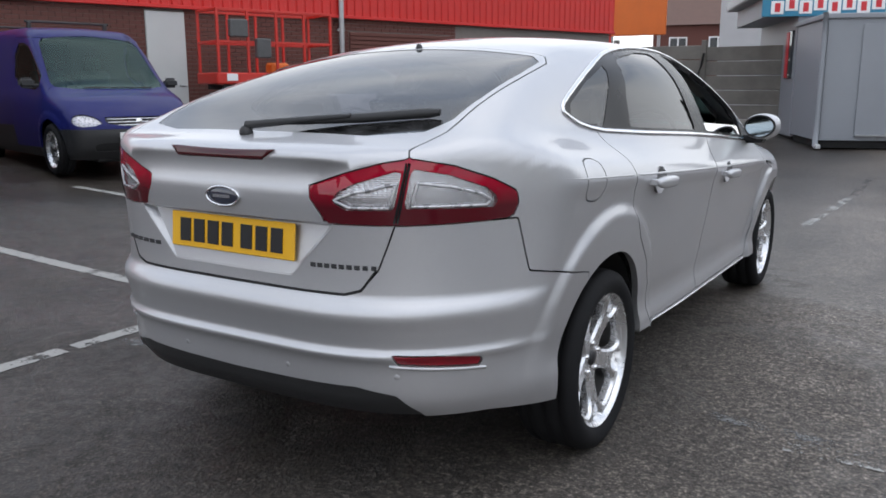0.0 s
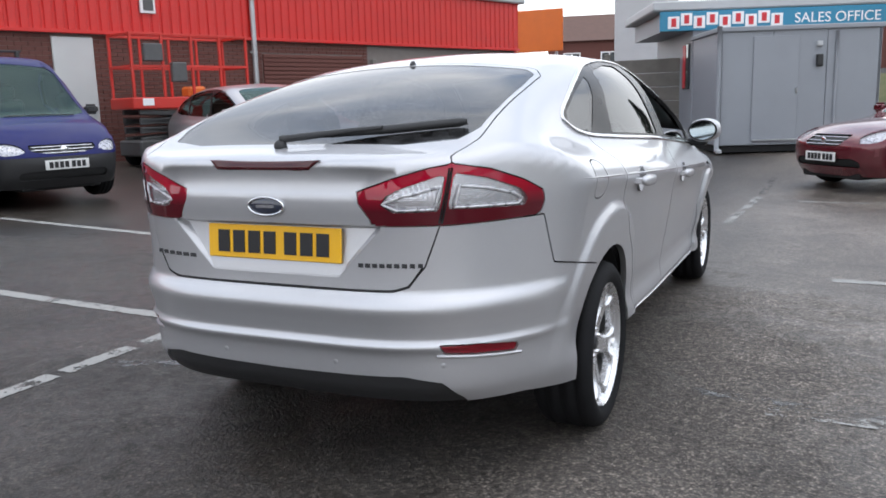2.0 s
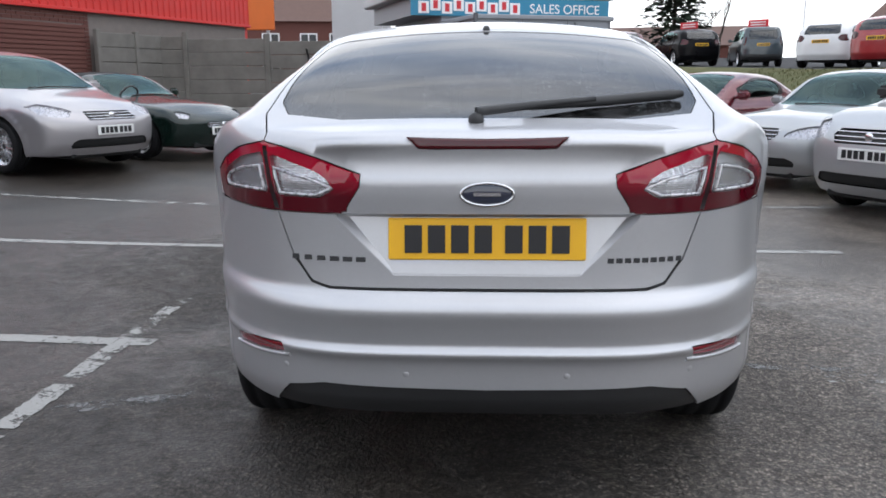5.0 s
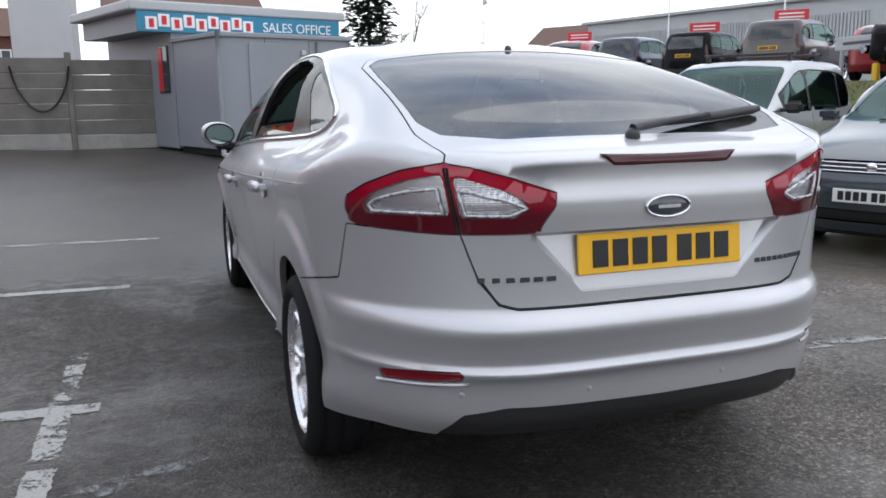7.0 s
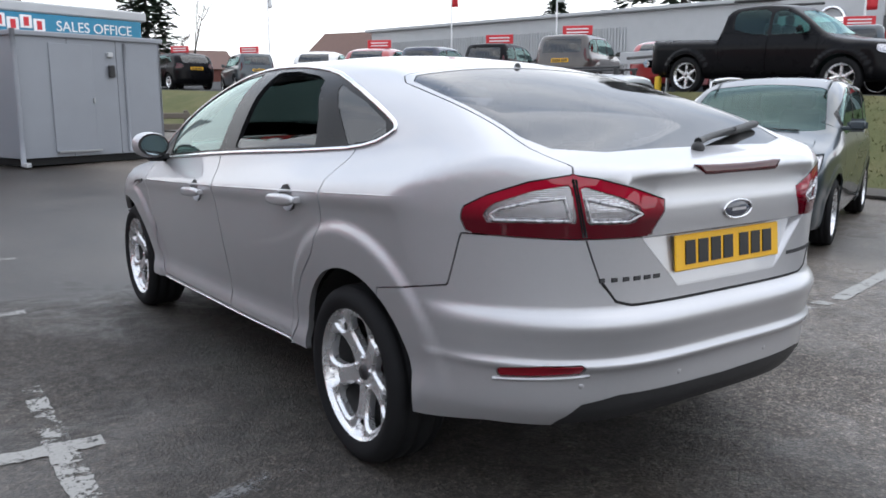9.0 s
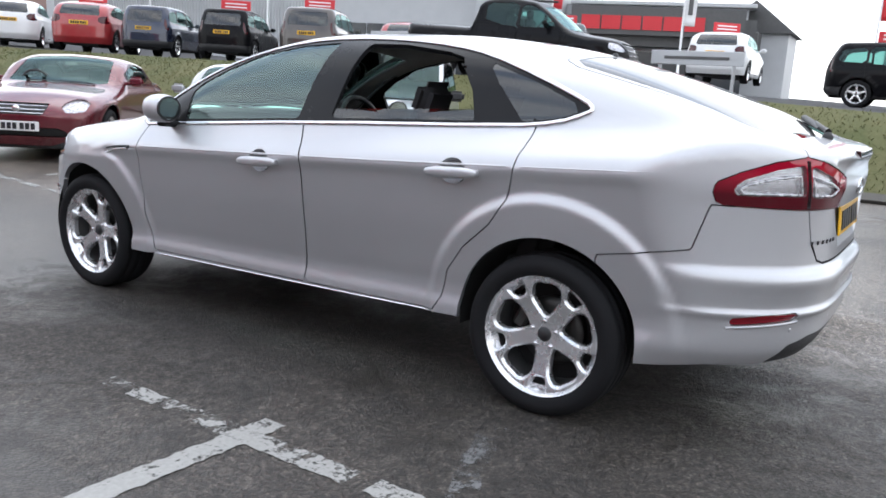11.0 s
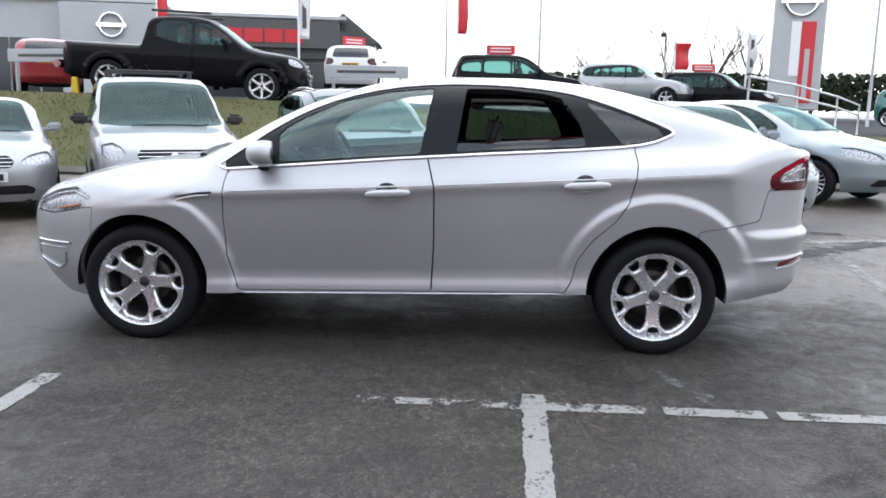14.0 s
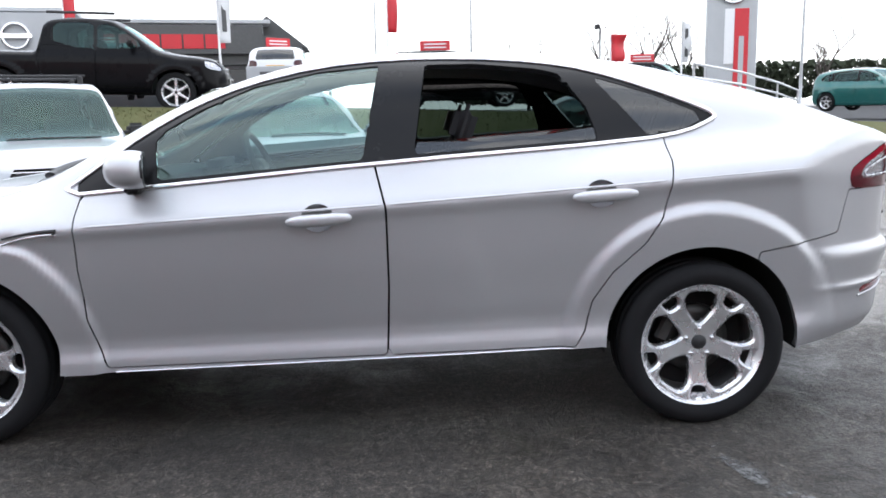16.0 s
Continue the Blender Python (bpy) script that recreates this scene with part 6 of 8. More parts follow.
    F["mpv"] = build_car("compact_people_carrier", "silver people carrier with black roof bars and mirrors",
        car_spec(2.63, 0.78, 0.64, 1.62, 1.62, [(-0.64, 1.35), (-0.5, 1.54), (-0.1, 1.61), (0.6, 1.625), (1.25, 1.61), (1.45, 1.56), (2.32, 1.05), (2.45, 1.02), (2.9, 0.96), (3.28, 0.82)], 1.0, 0.2, upright_tail(0.64, 0.2, 1.62), 0.82, 0.31,
                 camber=0.05, k_side=0.07, flank=[(0.15, 0.70), (0.25, 0.76), (0.45, 0.785), (0.62, 0.805), (0.8, 0.81), (0.92, 0.80), (1.0, 0.78), (1.46, 0.665), (1.62, 0.62)]),
        PAINT["pearl"], 2.63, 0.31, [(2.35, 1.03), (0.1, 1.06), (-0.42, 1.10), (-0.38, 1.42), (0.1, 1.50), (1.2, 1.51), (1.55, 1.42)], (2.4, 1.12, 0.1, -0.5), screen_outline(0.70, 2.33, 0.585, 1.50),
        [(0.47, 0.70), (0.50, 0.82), (0.64, 0.89), (0.74, 0.84), (0.71, 0.70)], [(-0.40, 0.80), (0.40, 0.80), (0.34, 0.67), (-0.34, 0.67)], ("rear", [(-0.56, 1.08), (0.56, 1.08), (0.5, 1.5), (-0.5, 1.5)]), None, sedan_doors(2.25, 1.1, 0.08, 1.0), mirror=(2.0, 1.06), bars=(0.2, 1.1), mirror_mat=M["black_plastic"], plate_z=(0.58, 0.8))
    F["picasso"] = build_car("large_people_carrier", "dark slate-blue people carrier with a chrome grille",
        car_spec(2.73, 0.93, 0.93, 1.83, 1.66, [(-0.9, 1.3), (-0.75, 1.5), (-0.3, 1.62), (0.6, 1.66), (1.2, 1.64), (1.6, 1.55), (2.5, 1.12), (2.7, 1.06), (3.2, 0.95), (3.53, 0.8)], 1.03, 0.2, upright_tail(0.93, 0.2, 1.66), 0.8, 0.325),
        PAINT["slate"], 2.73, 0.325, [(2.6, 1.04), (0.1, 1.09), (-0.65, 1.13), (-0.55, 1.40), (0.0, 1.52), (1.2, 1.55), (1.7, 1.42)], (2.65, 2.1, 1.1, 0.1, -0.7), screen_outline(0.72, 2.5, 0.58, 1.6),
        [(0.46, 0.68), (0.52, 0.82), (0.76, 0.93), (0.86, 0.88), (0.80, 0.70)], [(-0.52, 0.80), (0.52, 0.80), (0.46, 0.70), (-0.46, 0.70)], ("rear", [(-0.6, 1.1), (0.6, 1.1), (0.52, 1.5), (-0.52, 1.5)]), None, sedan_doors(2.3, 1.15, 0.1, 1.03), mirror=(2.15, 1.1), plate_z=(0.52, 0.8), rim_style="five",
        extra=lambda car, S, mat: [mesh_object("roof_rail", *tube([(sg * 0.60, y, 1.60 + 0.05 * math.sin(math.pi * (y + 0.5) / 2.2)) for y in np.linspace(-0.5, 1.7, 20)], 0.018, 8), M["chrome"], car, "bright roof rail") for sg in (1, -1)])
    F["hatch"] = build_car("small_hatchback", "pale ice-blue five-door hatchback, parked in a bay",
        car_spec(2.64, 0.87, 0.75, 1.75, 1.45, [(-0.75, 1.02), (-0.66, 1.15), (-0.38, 1.34), (0.1, 1.43), (0.7, 1.45), (1.2, 1.44), (1.5, 1.37), (2.2, 1.02), (2.4, 0.97), (3.0, 0.87), (3.38, 0.7)], 0.93, 0.2, [(0.2, -0.63), (0.42, -0.75), (0.7, -0.75), (0.95, -0.72), (1.15, -0.64), (1.4, -0.42)], 0.74, 0.31),
        PAINT["ice"], 2.64, 0.31, [(2.2, 0.97), (0.1, 1.01), (-0.35, 1.06), (0.0, 1.28), (0.6, 1.36), (1.2, 1.365), (1.55, 1.27)], (2.25, 1.12, 0.2, -0.4), screen_outline(0.66, 2.22, 0.55, 1.48),
        [(0.42, 0.62), (0.48, 0.74), (0.72, 0.82), (0.82, 0.78), (0.76, 0.62)], [(-0.38, 0.72), (0.38, 0.72), (0.34, 0.61), (-0.34, 0.61)], ("rear", [(-0.56, 1.02), (0.56, 1.02), (0.5, 1.32), (-0.5, 1.32)]), [(0.52, 0.80), (0.52, 1.0), (0.84, 1.0), (0.84, 0.80)], sedan_doors(2.18, 1.1, 0.1, 0.93), mirror=(1.9, 0.99))
    hs = {k: v for k, v in HERO.items() if k != "rear_extra"}
    F["family"] = build_car("large_hatchback", "silver-blue large hatchback with many-spoked rims", hs, PAINT["ice"], 2.85, 0.33,
        [(2.44, 0.965), (1.19, 1.066), (0.05, 1.147), (-0.07, 1.208), (0.42, 1.398), (1.2, 1.452), (1.75, 1.366), (2.12, 1.19)], (2.5, 1.2, 0.3, -0.1), screen_outline(0.66, 2.5, 0.54, 1.68),
        [(0.42, 0.66), (0.48, 0.76), (0.72, 0.86), (0.84, 0.82), (0.78, 0.68)], [(-0.40, 0.62), (0.40, 0.62), (0.34, 0.46), (-0.34, 0.46)], ("top", screen_outline(0.6, -0.7, 0.56, 0.02)), [(0.45, 0.92), (0.5, 1.03), (0.86, 1.03), (0.86, 0.92)], sedan_doors(2.33, 1.21, 0.15, 0.95), mirror=(2.1, 1.0), rim_style="multi", spokes=18)
    F["suv"] = build_car("tall_estate_car", "dark tall estate car with a yellow rear plate",
        car_spec(2.65, 0.85, 0.85, 1.80, 1.68, [(-0.85, 1.35), (-0.7, 1.56), (-0.3, 1.66), (0.6, 1.68), (1.2, 1.66), (1.5, 1.58), (2.1, 1.17), (2.3, 1.1), (2.9, 1.0), (3.38, 0.85)], 1.05, 0.26, upright_tail(0.85, 0.26, 1.68), 0.86, 0.35, camber=0.06, k_side=0.07, k_rear=0.05),
        PAINT["brown"], 2.65, 0.35, [(2.1, 1.08), (0.1, 1.11), (-0.6, 1.15), (-0.5, 1.45), (0.1, 1.54), (1.2, 1.56), (1.55, 1.46)], (2.15, 1.1, 0.15, -0.6), screen_outline(0.68, 2.12, 0.57, 1.57),
        [(0.44, 0.72), (0.48, 0.88), (0.72, 0.94), (0.84, 0.88), (0.78, 0.72)], [(-0.42, 0.86), (0.42, 0.86), (0.38, 0.70), (-0.38, 0.70)], ("rear", [(-0.6, 1.12), (0.6, 1.12), (0.54, 1.5), (-0.54, 1.5)]), [(0.66, 0.88), (0.66, 1.46), (0.84, 1.46), (0.9, 0.88)], sedan_doors(2.1, 1.1, 0.12, 1.05), mirror=(1.85, 1.12), grid=(24, 64, 22), dark_low=0.5, plate_z=(0.6, 0.9))
    ps = car_spec(3.2, 0.95, 1.10, 1.85, 1.78, [(-1.1, 1.10), (-1.0, 1.14), (0.55, 1.14), (0.70, 1.2), (0.76, 1.6), (0.95, 1.74), (1.5, 1.78), (2.0, 1.74), (2.25, 1.62), (2.9, 1.2), (3.1, 1.15), (3.8, 1.06), (4.08, 0.9)], 1.1, 0.36, [(0.36, -1.0), (0.5, -1.1), (0.9, -1.1), (1.1, -1.08)], 0.9, 0.38, flare=0.035, flare_out=0.12, k_side=0.09)
    F["pickup"] = build_car("pickup_truck", "black double-cab pickup truck on top of the grass bank", ps, PAINT["black"], 3.2, 0.38,
        [(2.75, 1.17), (0.95, 1.19), (0.95, 1.64), (1.5, 1.68), (2.05, 1.64), (2.3, 1.52)], (2.8, 1.75, 0.9), screen_outline(0.68, 2.86, 0.58, 2.22),
        [(0.46, 0.82), (0.5, 0.98), (0.76, 1.02), (0.86, 0.92), (0.8, 0.82)], [(-0.42, 1.0), (0.42, 1.0), (0.38, 0.72), (-0.38, 0.72)], None, [(0.72, 0.78), (0.72, 1.08), (0.9, 1.08), (0.9, 0.78)], sedan_doors(2.72, 1.76, 0.72, 1.12, 0.45), mirror=(2.4, 1.22), rim_style="five", spokes=6, plate_z=(0.62, 0.7),
        extra=lambda car, S, mat: [*[part("roof_rail", box_bm(sg * 0.62, 1.45, 1.84, 0.05, 1.25, 0.05, 0.015), M["black_plastic"], car, "black roof rail") for sg in (1, -1)], part("rear_bumper", box_bm(0, -1.12, 0.62, 1.5, 0.16, 0.16, 0.04, seg=2), M["chrome"], car, "chrome rear bumper")])
    return F


fleet = make_fleet()


def park(key, x, y, heading, front, paint_key=None, label="", group="", z=None):
    """Put a vehicle of the fleet with its nose at x, y; the first of a kind is moved, later ones are copies."""
    m = nose_pose(front, x, y, heading)
    if z is not None:
        m.translation.z = z
    car = fleet[key]
    if car.get("placed"):
        car = copy_thing(car, m)
    else:
        car.matrix_world = m
        car["placed"] = 1
    if paint_key:
        body = next(o for o in car.children if o.name.startswith("body_shell"))
        repaint(car, PAINT[paint_key], body.material_slots[0].material)
    return tagged(car, label, "", group)


park("van", -6.42, 3.85, -15, 3.52)
park("estate", -4.45, 6.75, -27, 3.73)
park("roadster", -3.75, 8.75, -22, 3.09)
park("hatch", -6.6, 1.3, -17, 3.51, "bluecar", "bright blue hatchback, parked beside the blue van")
park("coupe", 1.62, 8.0, 219, 3.22)
sal = park("saloon", 2.75, 6.05, 214, 3.50)
sal.matrix_basis = sal.matrix_basis @ Matrix.Scale(0.94, 4)
park("mpv", 3.3, 4.25, 208, 3.41)
pic = park("picasso", 3.45, 1.8, 203, 3.66)
pic.matrix_basis = pic.matrix_basis @ Matrix.Scale(0.93, 4)
park("hatch", 4.0, -2.2, 192, 3.51, "ice", "pale ice-blue hatchback, parked in a bay below the bank")
park("family", 6.83, -5.05, 222, 3.78)
G = "cars on the upper yard"
pk = park("pickup", 13.2, 4.95, -84, 4.15, z=1.42)
pk.matrix_world = pk.matrix_world @ pose(0, 0, 0.0, -2.2)


def park_tail(key, x, y, heading, col, lab, z):
    """Put a car on the upper yard with its tail at x, y."""
    back, front = (0.85, 3.5) if key == "suv" else (0.75, 3.51)
    a = radians(heading)
    return park(key, x + (back + front) * math.cos(a), y + (back + front) * math.sin(a), heading, front, col, lab, G, z)


for key, bx, by, hd, col, lab, z in (
        ("suv", 12.75, 13.8, 28, "brown", "dark brown tall estate car with red tail lamps", 1.5),
        ("suv", 12.0, 16.2, 30, "black", "black tall estate car with a yellow rear plate", 1.5),
        ("suv", 11.4, 18.7, 32, "navy", "navy tall estate car with a yellow rear plate", 1.52),
        ("hatch", 10.8, 20.7, 40, "red", "dark red hatchback with a yellow rear plate", 1.55),
        ("hatch", 10.6, 24.0, 50, "white", "white hatchback parked among dark cars", 1.6),
        ("suv", 9.9, 27.1, 82, "slate", "dark grey tall estate car with red tail lamps", 1.68),
        ("hatch", 8.4, 29.7, 97, "black", "black hatchback parked at an angle", 1.75),
        ("hatch", 6.3, 33.5, 104, "maroon", "maroon hatchback at the end of the row", 1.88),
        ("hatch", 13.4, 11.1, 27, "red", "red hatchback with a yellow rear plate", 1.5),
        ("suv", 19.0, 9.4, 25, "slate", "dark grey tall estate car with bright tail lamps", 1.72),
        ("hatch", 20.0, 5.2, 5, "white", "white hatchback with red tail lamps", 1.72)):
    car = park_tail(key, bx, by, hd, col, lab, z)
    if bx < 13.5 and (key == "suv" or bx > 13):
        car.matrix_basis = car.matrix_basis @ Matrix.Scale(0.92 if key == "suv" else 0.87, 4)
for key, bx, by, hd, front, col, lab, z in (
        ("suv", 19.0, -2.2, -88, 3.5, "black", "black people carrier parked side-on", 1.25),
        ("suv", 23.6, -6.3, -112, 3.5, "pearl", "silver tall estate car parked by the ramp", 1.4),
        ("suv", 23.0, -9.0, -118, 3.5, "black", "black tall estate car parked by the ramp", 1.1),
        ("hatch", 22.0, -15.5, -150, 3.51, "teal", "teal hatchback parked by the road", 0.85)):
    park(key, bx, by, hd, front, col, lab, G, z)


# ---- the bank, the upper yard and the buildings ----
EDGE = [(10.0, -40, 0.5), (10.5, -14, 0.5), (11.0, -8, 0.8), (11.4, -2, 1.12), (11.9, 4, 1.33), (11.6, 9, 1.46), (10.6, 12, 1.48), (10.3, 15, 1.48), (10.1, 18, 1.5), (9.8, 21.5, 1.52), (9.2, 25, 1.6), (7.5, 28.5, 1.7), (5, 33, 1.85), (0, 45, 2.4)]
FOOT = [(9.6, -40), (9.8, -14), (9.3, -8), (8.9, -2), (8.6, 3.4), (8.4, 8.5), (7.4, 11.5), (6.9, 14.5), (6.6, 17.5), (6.3, 20.5), (5.6, 23.5), (4, 26.5), (1.5, 31), (-3, 43)]


def grass_material():
    def build(t, b):
        v = coords(t)
        a = noise_tex(t, 1.2, 5, 0.6, v)
        c = noise_tex(t, 28, 5, 0.7, v)
        col = mix(t, ramp(t, a, [(0.35, grey(0)), (0.65, grey(1))]), (0.075, 0.085, 0.024), (0.125, 0.115, 0.045))
        col = mix(t, ramp(t, c, [(0.45, grey(0)), (0.75, grey(1))]), col, (0.065, 0.072, 0.022))
        t.links.new(col, b.inputs["Base Color"])
        b.inputs["Roughness"].default_value = 0.9
        bump(t, b, c, 0.4, 0.02)
    return material("rough_grass", build)


M["grass"] = grass_material()
M["brick"] = plain("red_brick", (0.125, 0.046, 0.036), 0.85, vary=0.35, scale=20, relief=0.5, relief_scale=120)
M["mortar"] = plain("mortar", (0.19, 0.165, 0.15), 0.9, vary=0.2, relief=0.4)
M["red_sheet"] = plain("red_sheet", (0.55, 0.018, 0.014), 0.42, vary=0.14, scale=1.2)
M["orange_sheet"] = plain("orange_sheet", (0.62, 0.13, 0.01), 0.45, vary=0.14, scale=1.5)
M["white_door"] = plain("white_door_paint", (0.52, 0.53, 0.52), 0.5, vary=0.08, scale=2)
M["steel"] = plain("galvanised_steel", (0.40, 0.41, 0.42), 0.4, 0.6, 0.15, 5)
M["concrete"] = plain("fence_concrete", (0.155, 0.145, 0.13), 0.9, vary=0.5, scale=2.2, relief=0.5, relief_scale=50)
M["gravel_board"] = plain("gravel_board_concrete", (0.30, 0.29, 0.27), 0.9, vary=0.35, scale=4, relief=0.5, relief_scale=50)
M["cabin_grey"] = plain("cabin_grey_paint", (0.25, 0.265, 0.29), 0.5, vary=0.1, scale=1.6, relief=0.1, relief_scale=8)
M["pale"] = plain("pale_cladding", (0.43, 0.44, 0.45), 0.5, vary=0.1, scale=1.5)
M["sign_blue"] = plain("sign_blue", (0.02, 0.20, 0.33), 0.4, vary=0.08, scale=2)
M["sign_white"] = plain("sign_white", (0.78, 0.78, 0.78), 0.45, vary=0.05)
M["sign_red"] = plain("sign_red", (0.55, 0.02, 0.03), 0.45, vary=0.08)
M["slate_dark"] = plain("dark_glazing", (0.03, 0.035, 0.04), 0.15, vary=0.3, scale=1)
M["tile"] = plain("roof_tile", (0.13, 0.075, 0.06), 0.8, vary=0.25, scale=3, relief=0.5, relief_scale=12)
M["timber"] = plain("weathered_timber", (0.14, 0.12, 0.10), 0.85, vary=0.3, scale=8)
M["lift_red"] = plain("lift_red", (0.50, 0.025, 0.015), 0.45, vary=0.15, scale=4)
M["machine_grey"] = plain("machine_grey", (0.09, 0.09, 0.09), 0.55, 0.3, 0.3, 8)
M["bark"] = plain("bark", (0.055, 0.045, 0.038), 0.9, vary=0.3, scale=14, relief=0.6)
M["needles"] = plain("needle_foliage", (0.018, 0.035, 0.018), 0.8, vary=0.5, scale=6)
M["twigs"] = plain("twigs", (0.10, 0.085, 0.075), 0.9, vary=0.3, scale=8)
M["hedge"] = plain("hedge_foliage", (0.03, 0.04, 0.02), 0.85, vary=0.5, scale=4, relief=0.9, relief_scale=9)


def make_bank():
    rows = 7
    v, f = [], []
    e, ft = np.array(EDGE, float), np.array(FOOT, float)
    t = np.arange(len(e))
    tt = np.linspace(0, len(e) - 1, 120)
    E3 = np.stack([curve(list(zip(t, e[:, i])))(tt) for i in range(3)], 1)
    F2 = np.stack([curve(list(zip(t, ft[:, i])))(tt) for i in range(2)], 1)
    for i in range(len(tt)):
        z0 = float(ground_height(*F2[i]))
        for k in range(rows):
            q = k / (rows - 1)
            xy = F2[i] + (E3[i, :2] - F2[i]) * q
            s = q * q * (3 - 2 * q)
            v.append((xy[0], xy[1], z0 - 0.03 + (E3[i, 2] - z0 + 0.03) * (0.6 * q + 0.4 * s) + (0.05 * noise.noise((xy[0] * 0.9, xy[1] * 0.9, k)) if 0 < k < rows - 1 else 0)))
    for i in range(len(tt) - 1):
        for k in range(rows - 1):
            a = i * rows + k
            f.append((a, a + rows, a + rows + 1, a + 1))
    tagged(mesh_object("grass_bank", v, f, M["grass"]), "rough winter grass bank rising to the upper yard", "bank", "", "structure")
    # blades
    bv, bf = [], []
    rng = random.Random(4)
    for _ in range(26000):
        i = rng.randrange(20, 92)
        k = rng.random()
        j = min(int(k * (rows - 1)), rows - 2)
        a, b = np.array(v[i * rows + j]), np.array(v[i * rows + j + 1])
        c = np.array(v[(i + 1) * rows + j])
        p = a + (b - a) * rng.random() + (c - a) * rng.random()
        h, w, an = rng.uniform(0.02, 0.06), rng.uniform(0.006, 0.014), rng.random() * 6.28
        d = np.array((math.cos(an), math.sin(an), 0))
        o = len(bv)
        bv += [tuple(p - d * w), tuple(p + d * w), tuple(p + np.array((rng.uniform(-0.05, 0.05), rng.uniform(-0.05, 0.05), h)))]
        bf.append((o, o + 1, o + 2))
    tagged(mesh_object("grass_blades", bv, bf, M["grass"], smooth=False), "short tufts of rough grass on the bank", "grass", "", "stuff")
    # the upper yard
    uv, uf = [], []
    for i in range(len(tt)):
        uv.append(tuple(E3[i] + (0, 0, 0.0)))
        n = E3[i, :2] - F2[i]
        n /= max(np.linalg.norm(n), 1e-6)
        uv.append((E3[i, 0] + n[0] * 1.0, E3[i, 1] + n[1] * 1.0, E3[i, 2] + 0.01))
        uv.append((E3[i, 0] + 75, E3[i, 1] + 8, E3[i, 2] + 0.3))
    for i in range(len(tt) - 1):
        for k in range(2):
            a = 3 * i + k
            uf.append((a, a + 3, a + 4, a + 1))
    tagged(mesh_object("upper_yard", uv, uf, M["yard_dry"]), "asphalt upper yard behind the grass bank", "ground", "", "structure")
    k = [(p[0], p[1], float(ground_height(*p)) + 0.05) for p in F2[12:100]]
    kv, kf = tube(k, 0.09, 4)
    tagged(mesh_object("kerb", kv, kf, M["concrete"], smooth=False), "low concrete kerb along the foot of the bank", "kerb", "", "structure")


make_bank()

# the red works building: wall line from a point along a direction
W0, WU, WN = np.array((-10.5, 8.1)), np.array((0.327, 0.945)), np.array((0.945, -0.327))
W0 = W0 - 0.0 * WN
WROT = math.degrees(math.atan2(WU[1], WU[0]))


def on_wall(k, out=0.0, z=0.0):
    p = W0 + WU * k + WN * out
    return Matrix.Translation((p[0], p[1], z)) @ pose(0, 0, 0, 0, 0, WROT)


